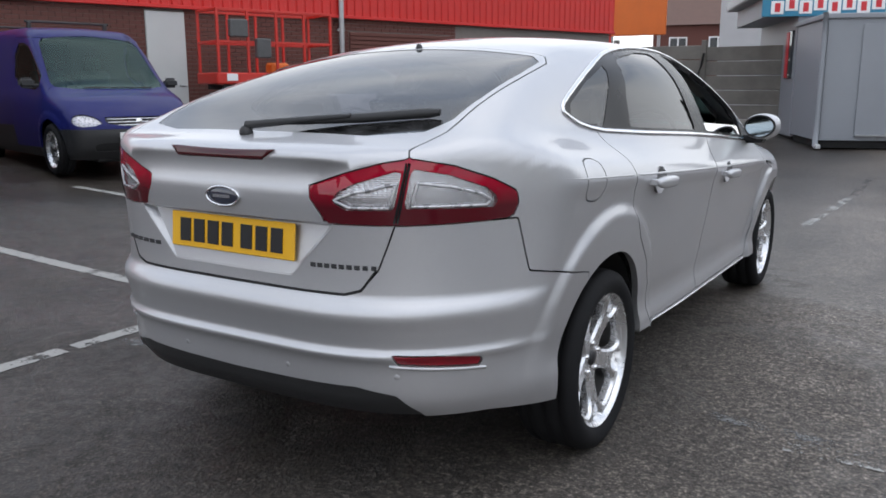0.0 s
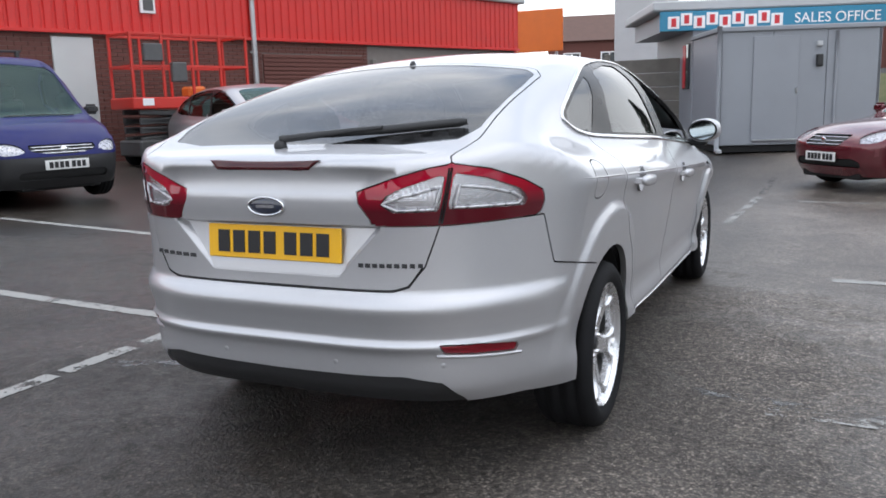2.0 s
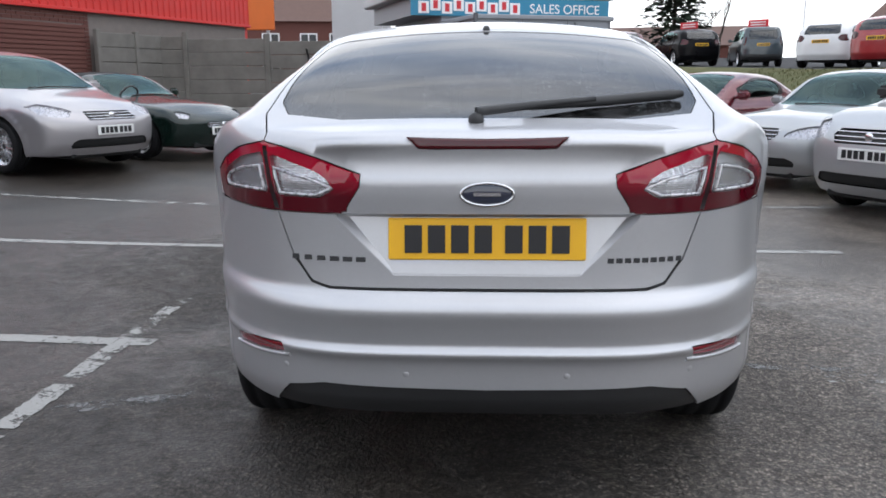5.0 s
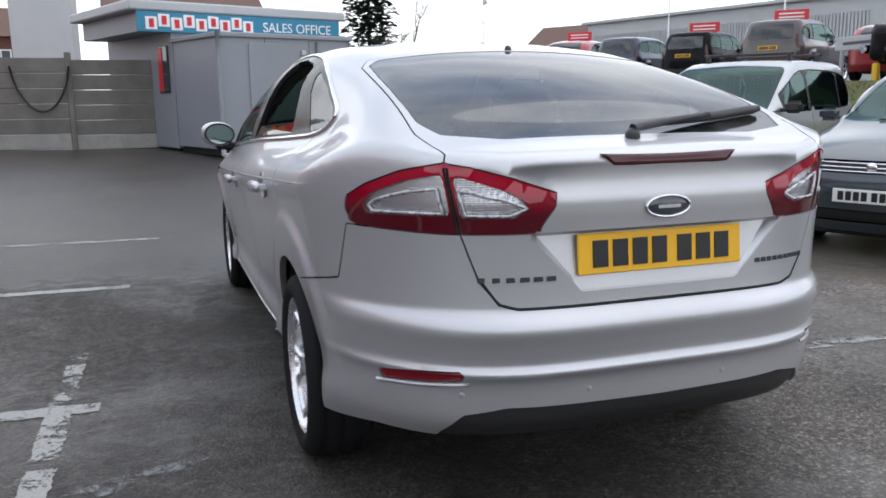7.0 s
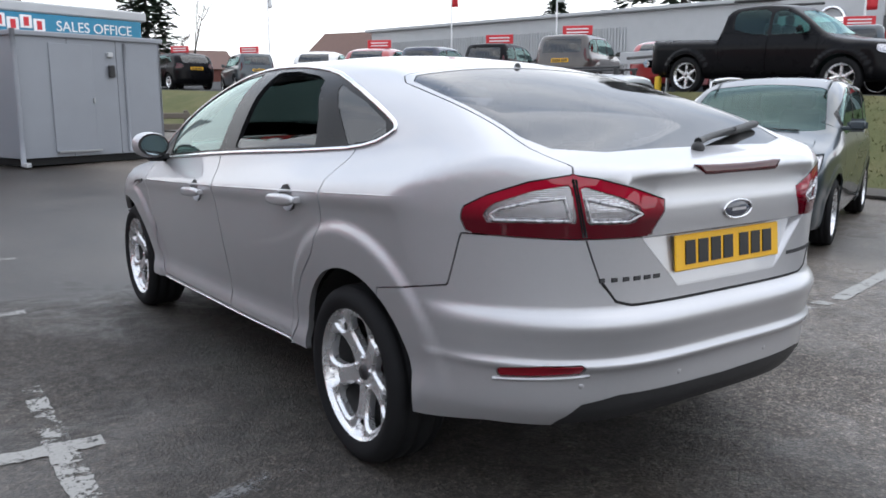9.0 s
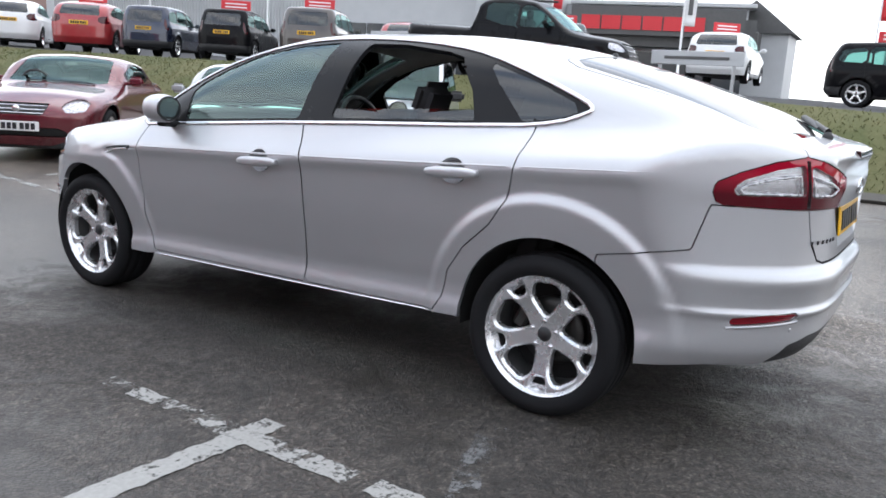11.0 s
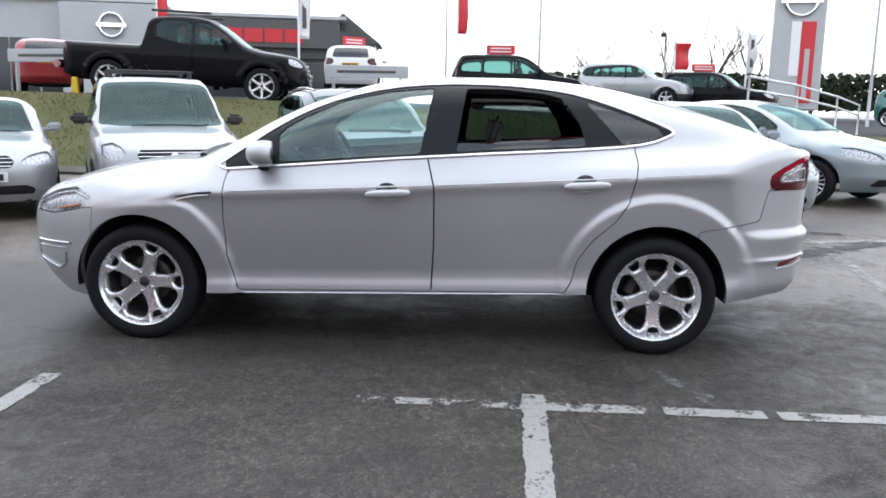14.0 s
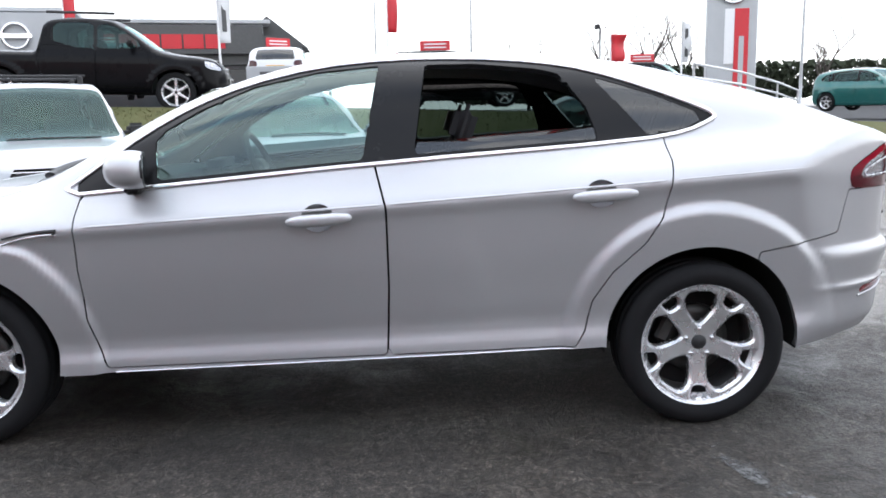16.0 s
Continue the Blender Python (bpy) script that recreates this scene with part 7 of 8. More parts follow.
def make_works():
    b = thing("works_building", "brick works building with red sheet cladding above", "building", on_wall(0, 0, 0.25), kind="structure")
    part("wall", box_bm(-2.1, 0.9, 1.15, 29, 1.6, 2.9), M["mortar"], b, "mortar core of the brick wall")
    # courses of brick, each brick proud of the mortar, on the stretch that shows
    bm_long = bmesh.new()
    add_box(bm_long, 0, 0, 0, 0.215, 0.02, 0.065, 0.004)
    me = bpy.data.meshes.new("brick")
    bm_long.to_mesh(me)
    bm_long.free()
    me.materials.append(M["brick"])
    rest_v, rest_f = [], []
    count = 0
    gaps = ((-0.63, 0.12, 2.42), (3.75, 6.6, 2.2))       # the door and the shutter: from, to, height
    for row in range(37):
        z = -0.35 + 0.0375 + row * 0.075
        for i in range(-30, 32):
            x = i * 0.225 + (0.1125 if row % 2 else 0)
            x0, x1 = max(x - 0.1075, -5.5), min(x + 0.1075, 6.75)
            for g0, g1, top in gaps:
                if z < top and x1 > g0 and x0 < g1:
                    x0, x1 = (x0, g0) if x < (g0 + g1) / 2 else (g1, x1)
            if x1 - x0 < 0.03:
                continue
            if 0.3 < x < 3.2 and z > 1.25 and count < 290 and x1 - x0 > 0.2:
                o = new("brick", me)
                o.parent = b
                o.matrix_basis = Matrix.Translation((x, 0.093 + random.uniform(-0.002, 0.002), z))
                count += 1
            else:
                q = box_vf((x0 + x1) / 2, 0.093 + random.uniform(-0.002, 0.002), z, x1 - x0, 0.02, 0.065)
                k = len(rest_v)
                rest_v += q[0]
                rest_f += [tuple(n + k for n in f) for f in q[1]]
    r = mesh_object("brick_courses", rest_v, rest_f, M["brick"], b, smooth=False)
    r["kind"] = "stuff"
    # profiled red sheets above
    for i in range(29):
        x0 = -16.5 + i * 1.0
        v, f = [], []
        prof = []
        for k in range(5):
            prof += [(x0 + k * 0.2, 0.0), (x0 + k * 0.2 + 0.12, 0.0), (x0 + k * 0.2 + 0.14, 0.03), (x0 + k * 0.2 + 0.18, 0.03)]
        prof.append((x0 + 1.0, 0.0))
        for x, o in prof:
            v += [(x, 0.02 - (o - 0.0) * -1, 2.50), (x, 0.02 + o, 3.75)]
        f = [(2 * n, 2 * n + 2, 2 * n + 3, 2 * n + 1) for n in range(len(prof) - 1)]
        mesh_object("red_sheet", v, f, M["red_sheet"], b, smooth=False)
    part("sheet_edge", box_bm(-2.0, 0.0, 2.47, 29, 0.07, 0.07, 0.01), M["red_sheet"], b)
    part("roof", box_bm(-2.0, 6.0, 3.84, 29.4, 12.2, 0.18, 0.03), M["pale"], b)
    part("end_wall", box_bm(12.45, 6.0, 1.8, 0.1, 11.8, 3.9), M["red_sheet"], b, "red end cladding")
    d = part("door", box_bm(-0.255, 0.07, 1.18, 0.73, 0.05, 2.4, 0.008), M["white_door"], b, "plain white painted steel door")
    part("door_handle", box_bm(-0.0, 0.03, 1.05, 0.12, 0.04, 0.025, 0.008), M["steel"], d)
    sh = part("roller_shutter", box_bm(5.18, 0.085, 0.9, 2.82, 0.02, 2.55), M["brick"], b, "brown roller shutter with flat slats")
    for i in range(28):
        part("shutter_slat", box_bm(5.18, 0.065, -0.3 + i * 0.09, 2.82, 0.03, 0.07, 0.008), M["brick"], sh)
    v, f = tube([(3.5, -0.04, z) for z in np.linspace(-0.2, 3.7, 8)], 0.055, 12)
    dp = mesh_object("downpipe", v, f, M["steel"], b, "grey steel downpipe")
    for z in (0.8, 2.2, 3.3):
        part("pipe_bracket", box_bm(3.5, -0.01, z, 0.16, 0.07, 0.05, 0.006), M["steel"], dp)
    wn = part("window", box_bm(1.2, 0.0, 3.12, 0.30, 0.06, 0.52, 0.01), M["sign_white"], b, "small white-framed window")
    part("pane", box_bm(1.2, -0.034, 3.12, 0.20, 0.01, 0.42), M["machine_grey"], wn)
    part("wall_vent", box_bm(-1.6, -0.03, 3.0, 0.12, 0.1, 0.12, 0.02), M["black_plastic"], b)


make_works()


def make_lift():
    m = on_wall(1.1, 1.25, 0.0)
    m.translation.z = float(ground_height(m.translation.x, m.translation.y))
    a = thing("scissor_lift", "red scissor lift with folded arms and guard rails", "lift", m)
    part("chassis", box_bm(0, 0, 0.33, 2.2, 0.8, 0.28, 0.03), M["machine_grey"], a)
    for x in (-0.8, 0.8):
        for y in (-0.42, 0.42):
            v, f = lathe([(0.0, -0.06), (0.15, -0.06), (0.19, -0.04), (0.19, 0.04), (0.15, 0.06), (0.0, 0.06)], 20)
            w = mesh_object("wheel", [(p[1], p[0], p[2]) for p in v], f, M["rubber"], a)
            w.matrix_basis = Matrix.Translation((x, y, 0.19))
    for i in range(6):
        for y in (-0.3, 0.3):
            p = part("scissor_arm", box_bm(0, y, 0, 2.05, 0.05, 0.09, 0.01), M["machine_grey"], a)
            p.matrix_basis = pose(0, 0, 0.53 + 0.075 * i, 0, 3.0 if i % 2 else -3.0)
    part("platform", box_bm(0, 0, 1.10, 2.35, 0.86, 0.20, 0.02), M["lift_red"], a, "red platform deck")
    for x in (-1.12, -0.56, 0.0, 0.56, 1.12):
        for y in (-0.4, 0.4):
            part("rail_post", box_bm(x, y, 1.72, 0.045, 0.045, 1.1, 0.005), M["lift_red"], a)
    for z in (1.72, 2.26):
        for y in (-0.4, 0.4):
            part("guard_rail", box_bm(0, y, z, 2.28, 0.04, 0.045, 0.005), M["lift_red"], a)
        for x in (-1.12, 1.12):
            part("guard_rail", box_bm(x, 0, z, 0.04, 0.8, 0.045, 0.005), M["lift_red"], a)
    part("control_box", box_bm(-0.75, -0.43, 1.95, 0.34, 0.12, 0.3, 0.02), M["machine_grey"], a)
    part("control_box", box_bm(-0.3, -0.45, 1.62, 0.28, 0.12, 0.34, 0.02), M["machine_grey"], a)
    part("label_plate", box_bm(-0.9, -0.44, 1.12, 0.2, 0.01, 0.12), M["sign_white"], a)
    part("tool_tray", box_bm(0.1, -0.2, 1.28, 0.35, 0.3, 0.2, 0.04), M["orange_sheet"], a, "orange tray on the platform")


make_lift()


def make_fence():
    fz = thing("panel_fence", "weathered concrete panel fence with slotted posts", "fence", kind="structure")
    xs = [-8.9, -6.95, -5.02, -2.98, -1.1]
    for x in xs:
        z = float(ground_height(x, 16.3))
        p = part("fence_post", box_bm(x, 16.3, z + 1.0, 0.12, 0.12, 2.05, 0.015), M["concrete"], fz)
    for a, b in zip(xs[:-1], xs[1:]):
        z = float(ground_height((a + b) / 2, 16.3))
        for i in range(6):
            part("fence_panel", box_bm((a + b) / 2, 16.3 + random.uniform(-0.01, 0.01), z + 0.16 + i * 0.315, b - a - 0.1, 0.05, 0.305, 0.012), M["concrete"] if i else M["gravel_board"], fz)
    for k0 in np.arange(6.75, 9.0, 1.15):          # the fence goes on in front of the works wall
        m = on_wall(k0 + 0.575, 0.12, 0.25)
        for i in range(7):
            q = part("fence_panel", box_bm(0, 0, 0.0 + i * 0.315, 1.05, 0.05, 0.305, 0.012), M["concrete"], fz)
            q.matrix_basis = m
        q = part("fence_post", box_bm(-0.575, 0, 0.95, 0.12, 0.12, 2.3, 0.015), M["concrete"], fz)
        q.matrix_basis = m
    v, f = tube([(-3.52 + 0.56 * k, 16.2, 1.98 - 0.92 * (1 - k * k) ** 0.7) for k in np.linspace(-1, 1, 24)], 0.022, 6)
    c = tagged(mesh_object("hanging_cable", v, f, M["black_plastic"]), "black cable hanging in a loop from the fence", "cable")


make_fence()

OA = math.degrees(math.atan2(0.353, 0.935))


def letter_text(body, size, m, mat, parent, depth=0.006):
    cu = bpy.data.curves.new("sign_text", "FONT")
    cu.body, cu.size, cu.extrude = body, size, depth
    tmp = bpy.data.objects.new("tmp", cu)
    scene.collection.objects.link(tmp)
    me = bpy.data.meshes.new_from_object(tmp.evaluated_get(bpy.context.evaluated_depsgraph_get()))
    bpy.data.objects.remove(tmp)
    me.materials.append(mat)
    o = new("sign_text", me)
    o.parent = parent
    o.matrix_basis = m
    return o


def make_office():
    z0 = float(ground_height(1, 13.5))
    c = thing("site_cabin", "grey portable cabin with a flush door and corner drainpipe", "cabin", Matrix.Translation((-0.15, 13.15, z0)) @ pose(0, 0, 0, 0, 0, OA))
    w, d, h = 2.9, 2.08, 2.1
    for i in range(3):
        part("front_panel", box_bm(w * (i + 0.5) / 3, 0.03, 0.15 + h / 2, w / 3 - 0.008, 0.06, h - 0.02, 0.006), M["cabin_grey"], c)
    part("side_wall", box_bm(0.03, d / 2, 0.15 + h / 2, 0.06, d, h - 0.02, 0.006), M["cabin_grey"], c)
    part("side_wall", box_bm(w - 0.03, d / 2, 0.15 + h / 2, 0.06, d, h - 0.02, 0.006), M["cabin_grey"], c)
    part("back_wall", box_bm(w / 2, d - 0.03, 0.15 + h / 2, w - 0.13, 0.06, h - 0.02), M["cabin_grey"], c)
    part("roof", box_bm(w / 2, d / 2, 0.18 + h, w + 0.1, d + 0.1, 0.09, 0.015), M["cabin_grey"], c)
    part("floor_frame", box_bm(w / 2, d / 2, 0.10, w - 0.1, d - 0.1, 0.14), M["dark"], c)
    dr = part("door", box_bm(1.02, -0.012, 1.19, 0.82, 0.03, 1.9, 0.006), M["cabin_grey"], c, "flush grey door")
    part("door_handle", box_bm(1.40, -0.04, 1.15, 0.03, 0.05, 0.10, 0.008), M["steel"], dr)
    part("door_sill", box_bm(1.06, -0.03, 0.25, 0.84, 0.06, 0.03), M["steel"], dr)
    v, f = tube([(-0.02, -0.05, z) for z in np.linspace(0.06, h + 0.24, 6)] , 0.045, 10)
    mesh_object("drainpipe", v, f, M["cabin_grey"], c)
    part("pipe_shoe", box_bm(0.0, -0.10, 0.06, 0.09, 0.18, 0.08, 0.015), M["pale"], c, "pale drainpipe shoe")
    v, f = tube([(2.10, -0.02, z) for z in np.linspace(0.2, h + 0.1, 5)], 0.03, 8)
    mesh_object("conduit", v, f, M["cabin_grey"], c)
    part("wall_lamp", box_bm(1.78, -0.04, 1.98, 0.10, 0.06, 0.09, 0.01), M["pale"], c, "small pale outside light")
    part("lock_box", box_bm(1.79, -0.05, 1.68, 0.11, 0.08, 0.22, 0.015), M["black_plastic"], c, "black lock box")
    # the taller cabin right behind it, with the sign
    b = thing("sales_cabin", "grey sales cabin with a blue sign board under a pale fascia", "cabin", Matrix.Translation((-0.15, 13.15, z0)) @ pose(0, 0, 0, 0, 0, OA))
    part("wall", box_bm(1.5, 4.1, 1.3, 3.0, 3.9, 2.4, 0.01), M["cabin_grey"], b)
    part("floor_frame", box_bm(1.5, 4.1, 0.06, 2.9, 3.8, 0.14), M["dark"], b)
    wi = part("window", box_bm(-0.02, 2.6, 1.72, 0.05, 0.5, 0.95, 0.01), M["slate_dark"], b, "narrow window with a red blind")
    part("blind", box_bm(-0.05, 2.7, 1.72, 0.02, 0.2, 0.9), M["sign_red"], wi, "red blind")
    part("roof", box_bm(1.65, 4.0, 2.95, 5.0, 3.9, 0.20, 0.03), M["pale"], b, "pale flat roof with a deep fascia")
    part("roof_riser", box_bm(1.65, 4.1, 2.66, 4.5, 3.5, 0.40), M["cabin_grey"], b)
    sg = part("sign_board", box_bm(1.65, 2.1, 2.64, 4.7, 0.06, 0.40, 0.008), M["sign_blue"], b, "blue sign board with white lettering")
    for i in range(9):
        z = 2.64 + (0.03 if i % 2 else -0.03)
        q = part("sign_tile", box_bm(-0.42 + i * 0.262, 2.06, z, 0.235, 0.02, 0.25, 0.005), M["sign_white"], sg, "white square tile with a red bar")
        part("tile_bar", box_bm(-0.42 + i * 0.262, 2.047, z, 0.10, 0.008, 0.17), M["sign_red"], q)
    letter_text("SALES OFFICE", 0.285, Matrix.Translation((2.03, 2.065, 2.53)) @ pose(0, 0, 0, 90), M["sign_white"], sg)


make_office()
t = thing("grey_tower", "tall pale grey metal block behind the fence", "building", kind="structure")
part("tower_wall", box_bm(-4.95, 31.5, 3.8, 2.0, 3.0, 7.6, 0.04), M["pale"], t)
part("tower_ledge", box_bm(-4.95, 31.5, 2.55, 2.3, 3.3, 0.14, 0.04), M["pale"], t)
oh = thing("orange_hoarding", "plain orange sheet hoarding on two posts beyond the fence", "hoarding", Matrix.Translation((-10.8, 34.5, 0.6)))
part("board", box_bm(0, 0, 3.85, 2.9, 0.12, 1.9, 0.03), M["orange_sheet"], oh)
for px in (-1.1, 1.1):
    part("post", box_bm(px, 0.12, 2.4, 0.12, 0.12, 4.8, 0.01), M["steel"], oh)


def gable_house(name, label, x, y, z, w, d, h, rise, rot, wall, roof_mat, windows=()):
    b = thing(name, label, "house", Matrix.Translation((x, y, z)) @ pose(0, 0, 0, 0, 0, rot), kind="structure")
    part("wall", box_bm(0, 0, h / 2, w, d, h), wall, b)
    v = [(-w / 2 - 0.3, -d / 2 - 0.3, h), (w / 2 + 0.3, -d / 2 - 0.3, h), (w / 2 + 0.3, d / 2 + 0.3, h), (-w / 2 - 0.3, d / 2 + 0.3, h), (-w / 2 - 0.3, 0, h + rise), (w / 2 + 0.3, 0, h + rise)]
    f = [(0, 1, 5, 4), (2, 3, 4, 5), (0, 4, 3), (1, 2, 5), (0, 3, 2, 1)]
    mesh_object("roof", v, f, roof_mat, b, smooth=False)
    for wx, wz in windows:
        wn = part("window", box_bm(wx, -d / 2 - 0.02, wz, 1.3, 0.08, 1.1, 0.01), M["sign_white"], b, "white-framed window")
        for k in (-0.3, 0.3):
            part("pane", box_bm(wx + k, -d / 2 - 0.065, wz, 0.5, 0.02, 0.92), M["slate_dark"], wn)
    return b


gable_house("brick_house", "brick house with a tiled roof beyond the fence", -14.4, 63, 0.8, 8, 7, 4.8, 2.2, 12, M["brick"], M["tile"], ((-2.2, 3.4), (0.6, 3.4), (-2.2, 1.2), (2.8, 3.4)))
gable_house("brick_house", "brick house with a tiled roof beyond the fence", 0.5, 48, 0.8, 8, 7, 4.4, 2.2, 5, M["brick"], M["tile"], ((-2.2, 3.2), (1.2, 3.2)))
gable_house("brick_house", "red brick house with a tiled roof beyond the upper yard", 32.5, 60, 1.4, 6.5, 7, 3.2, 2.4, -60, M["brick"], M["tile"], ((-2, 2.4), (1.5, 2.4)))
gable_house("long_hall", "long low hall with a brown tiled roof beyond the upper yard", 14, 68, 1.2, 18, 9, 2.6, 1.7, -8, M["brick"], M["tile"])
gable_house("gabled_house", "white gabled house with a dark roof behind the showroom", 42.5, 9.2, 1.0, 4, 3.4, 3.6, 1.6, 5, M["pale"], M["machine_grey"])


def make_showroom():
    """The car showroom on the upper yard: a wall along a line, in its own axes (x along the wall)."""
    b = thing("car_showroom", "long flat-roofed car showroom with pale cladding and a dark sign band", "showroom", Matrix.Translation((39, 9.0, 1.25)) @ pose(0, 0, 0, 0, 0, 104.5), kind="structure")
    # x runs from the south corner (0) to the north end (43); -y is behind, +y faces the yard
    part("wall", box_bm(26, -5, 2.45, 34, 10, 4.9), M["pale"], b)
    part("roof", box_bm(26.1, -5, 5.0, 34.6, 10.6, 0.2, 0.03), M["pale"], b)
    part("wall", box_bm(4.49, -5, 2.2, 8.98, 10, 4.4), M["pale"], b)
    part("roof", box_bm(4.2, -5, 4.5, 9.1, 10.6, 0.2, 0.03), M["pale"], b)
    bm = bmesh.new()
    for i in range(100):
        add_box(bm, 22.5 + i * 0.2, 0.05, 3.0, 0.1, 0.06, 2.2)
    part("ribbed_cladding", bm, M["pale"], b, "ribbed pale metal cladding")
    for i in range(6):
        wn = part("window", box_bm(14.2 + i * 1.35, 0.05, 1.6, 1.25, 0.08, 2.9, 0.01), M["slate_dark"], b, "tall dark showroom window")
    part("portal", box_bm(11.3, 0.5, 2.3, 4.6, 1.2, 4.9, 0.02), M["pale"], b, "pale grey entrance block")
    ring = [(0.56 * math.cos(a), 0, 0.56 * math.sin(a)) for a in np.linspace(0, 2 * math.pi, 40, endpoint=False)]
    v, f = tube(ring, 0.09, 8, True, 1.0, (0, 1, 0))
    o = mesh_object("ring_emblem", v, f, M["chrome"], b, "plain chrome ring emblem with a bar")
    o.matrix_basis = Matrix.Translation((11.2, 1.2, 3.7))
    part("emblem_bar", box_bm(0, 0.05, 0, 1.4, 0.1, 0.22, 0.02), M["chrome"], o)
    part("sign_band", box_bm(4.3, 0.8, 3.3, 9.4, 1.7, 1.9, 0.5, seg=4), M["machine_grey"], b, "dark rounded sign band")
    for i in range(6):
        part("letter_block", box_bm(7.4 - i * 1.0, 1.68, 3.42, 0.92, 0.06, 0.66), M["sign_red"], b, "plain red block in place of a letter")
    part("glazing", box_bm(4.3, 0.1, 1.1, 8.6, 0.1, 2.1), M["slate_dark"], b)
    part("side_sign", box_bm(-0.4, 0.2, 2.6, 0.6, 1.4, 1.6, 0.2, seg=3), M["machine_grey"], b)


make_showroom()


def make_totem():
    b = thing("sign_totem", "tall silver-grey sign pylon with a red panel and a ring emblem", "sign", Matrix.Translation((30.5, -11.8, 1.4)) @ pose(0, 0, 0, 0, 0, 80))
    part("pylon", box_bm(0, 0, 2.9, 2.0, 0.5, 5.8, 0.06), M["pale"], b)
    rp = part("red_panel", box_bm(-0.36, 0.27, 1.95, 0.56, 0.06, 3.3, 0.01), M["sign_red"], b, "red upright panel")
    part("text_bar", box_bm(-0.36, 0.305, 1.5, 0.2, 0.015, 2.0), M["pale"], rp, "plain pale bar for lettering")
    part("white_panel", box_bm(0.12, 0.27, 2.5, 0.38, 0.06, 2.2, 0.01), M["sign_white"], b, "white upright panel")
    v, f = tube([(0.62 * math.cos(a), 0, 0.62 * math.sin(a)) for a in np.linspace(0, 2 * math.pi, 36, endpoint=False)], 0.08, 8, True, 1.0, (0, 1, 0))
    o = mesh_object("ring_emblem", v, f, M["chrome"], b)
    o.matrix_basis = Matrix.Translation((0, 0.32, 4.45))
    part("emblem_bar", box_bm(0, 0.32, 4.45, 1.6, 0.1, 0.26, 0.02), M["chrome"], b)


make_totem()


def make_flag(x, y, z, h, mat, rot, drop=2.6, wide=0.62, label="red banner flag on a white pole"):
    b = thing("banner_flag", label, "flag", Matrix.Translation((x, y, z)) @ pose(0, 0, 0, 0, 0, rot))
    v, f = tube([(0, 0, q) for q in np.linspace(0, h, 6)], np.linspace(0.05, 0.03, 6), 8)
    mesh_object("pole", v, f, M["sign_white"], b)
    v, f = [], []
    n = 14
    for i in range(n + 1):
        q = i / n
        wv = 0.10 * math.sin(q * 7 + x)
        half = wide * (1 - 0.15 * q)
        for s in (0.04, 0.5, 1.0):
            v.append((s * half, wv * s, h - 0.1 - q * drop))
    for i in range(n):
        for k in range(2):
            a = 3 * i + k
            f.append((a, a + 3, a + 4, a + 1))
    fl = mesh_object("banner", v, f, mat, b)
    so = fl.modifiers.new("thickness", "SOLIDIFY")
    so.thickness = 0.01
    if mat == M["sign_white"]:
        part("text_bar", box_bm(wide * 0.45, -0.02, h - 0.1 - drop * 0.5, 0.16, 0.015, drop * 0.7), M["machine_grey"], b, "plain dark bar for lettering")


for fx, fy, fz, fh, fd, fw, mm in ((31, 2.4, 2.0, 5.1, 2.6, 0.5, "sign_red"), (27, 8.4, 2.0, 4.5, 2.6, 0.5, "sign_white"), (30, 15.2, 2.2, 5.2, 2.6, 0.5, "sign_red"),
                                   (26.5, 29, 2.4, 6.4, 2.6, 0.5, "sign_white"), (25, 36, 2.5, 6.6, 2.6, 0.5, "sign_red"), (17.5, 44, 2.7, 6.6, 2.6, 0.5, "sign_white"),
                                   (30.5, -6.8, 1.7, 2.5, 1.1, 0.75, "sign_red"), (32.5, -10.4, 1.6, 3.2, 1.7, 0.5, "sign_white")):
    make_flag(fx, fy, fz, fh, M[mm], -70, fd, fw, "%s banner flag on a white pole" % ("red" if mm == "sign_red" else "white"))


def street_lamp(x, y, z, h, rot):
    b = thing("street_lamp", "slim grey street lamp with a short arm", "lamp", Matrix.Translation((x, y, z)) @ pose(0, 0, 0, 0, 0, rot))
    v, f = tube([(0, 0, q) for q in np.linspace(0, h, 6)] + [(0.25, 0, h + 0.12), (0.7, 0, h + 0.2)], np.linspace(0.09, 0.04, 8), 8)
    mesh_object("column", v, f, M["steel"], b)
    part("lantern", box_bm(0.95, 0, h + 0.2, 0.6, 0.2, 0.12, 0.03), M["pale"], b)


street_lamp(40, -19.2, 0.6, 9.4, 150)
street_lamp(46, -2, 2.0, 8.5, 170)
street_lamp(52, 4, 2.4, 8.0, 170)
cam_post = thing("camera_post", "slim post with a security camera on top", "post", Matrix.Translation((33, -6.9, 1.7)))
v, f = tube([(0, 0, q) for q in np.linspace(0, 2.9, 5)], 0.05, 8)
mesh_object("post", v, f, M["steel"], cam_post)
part("camera_head", box_bm(0.1, 0.1, 2.95, 0.4, 0.2, 0.2, 0.04), M["black_plastic"], cam_post)


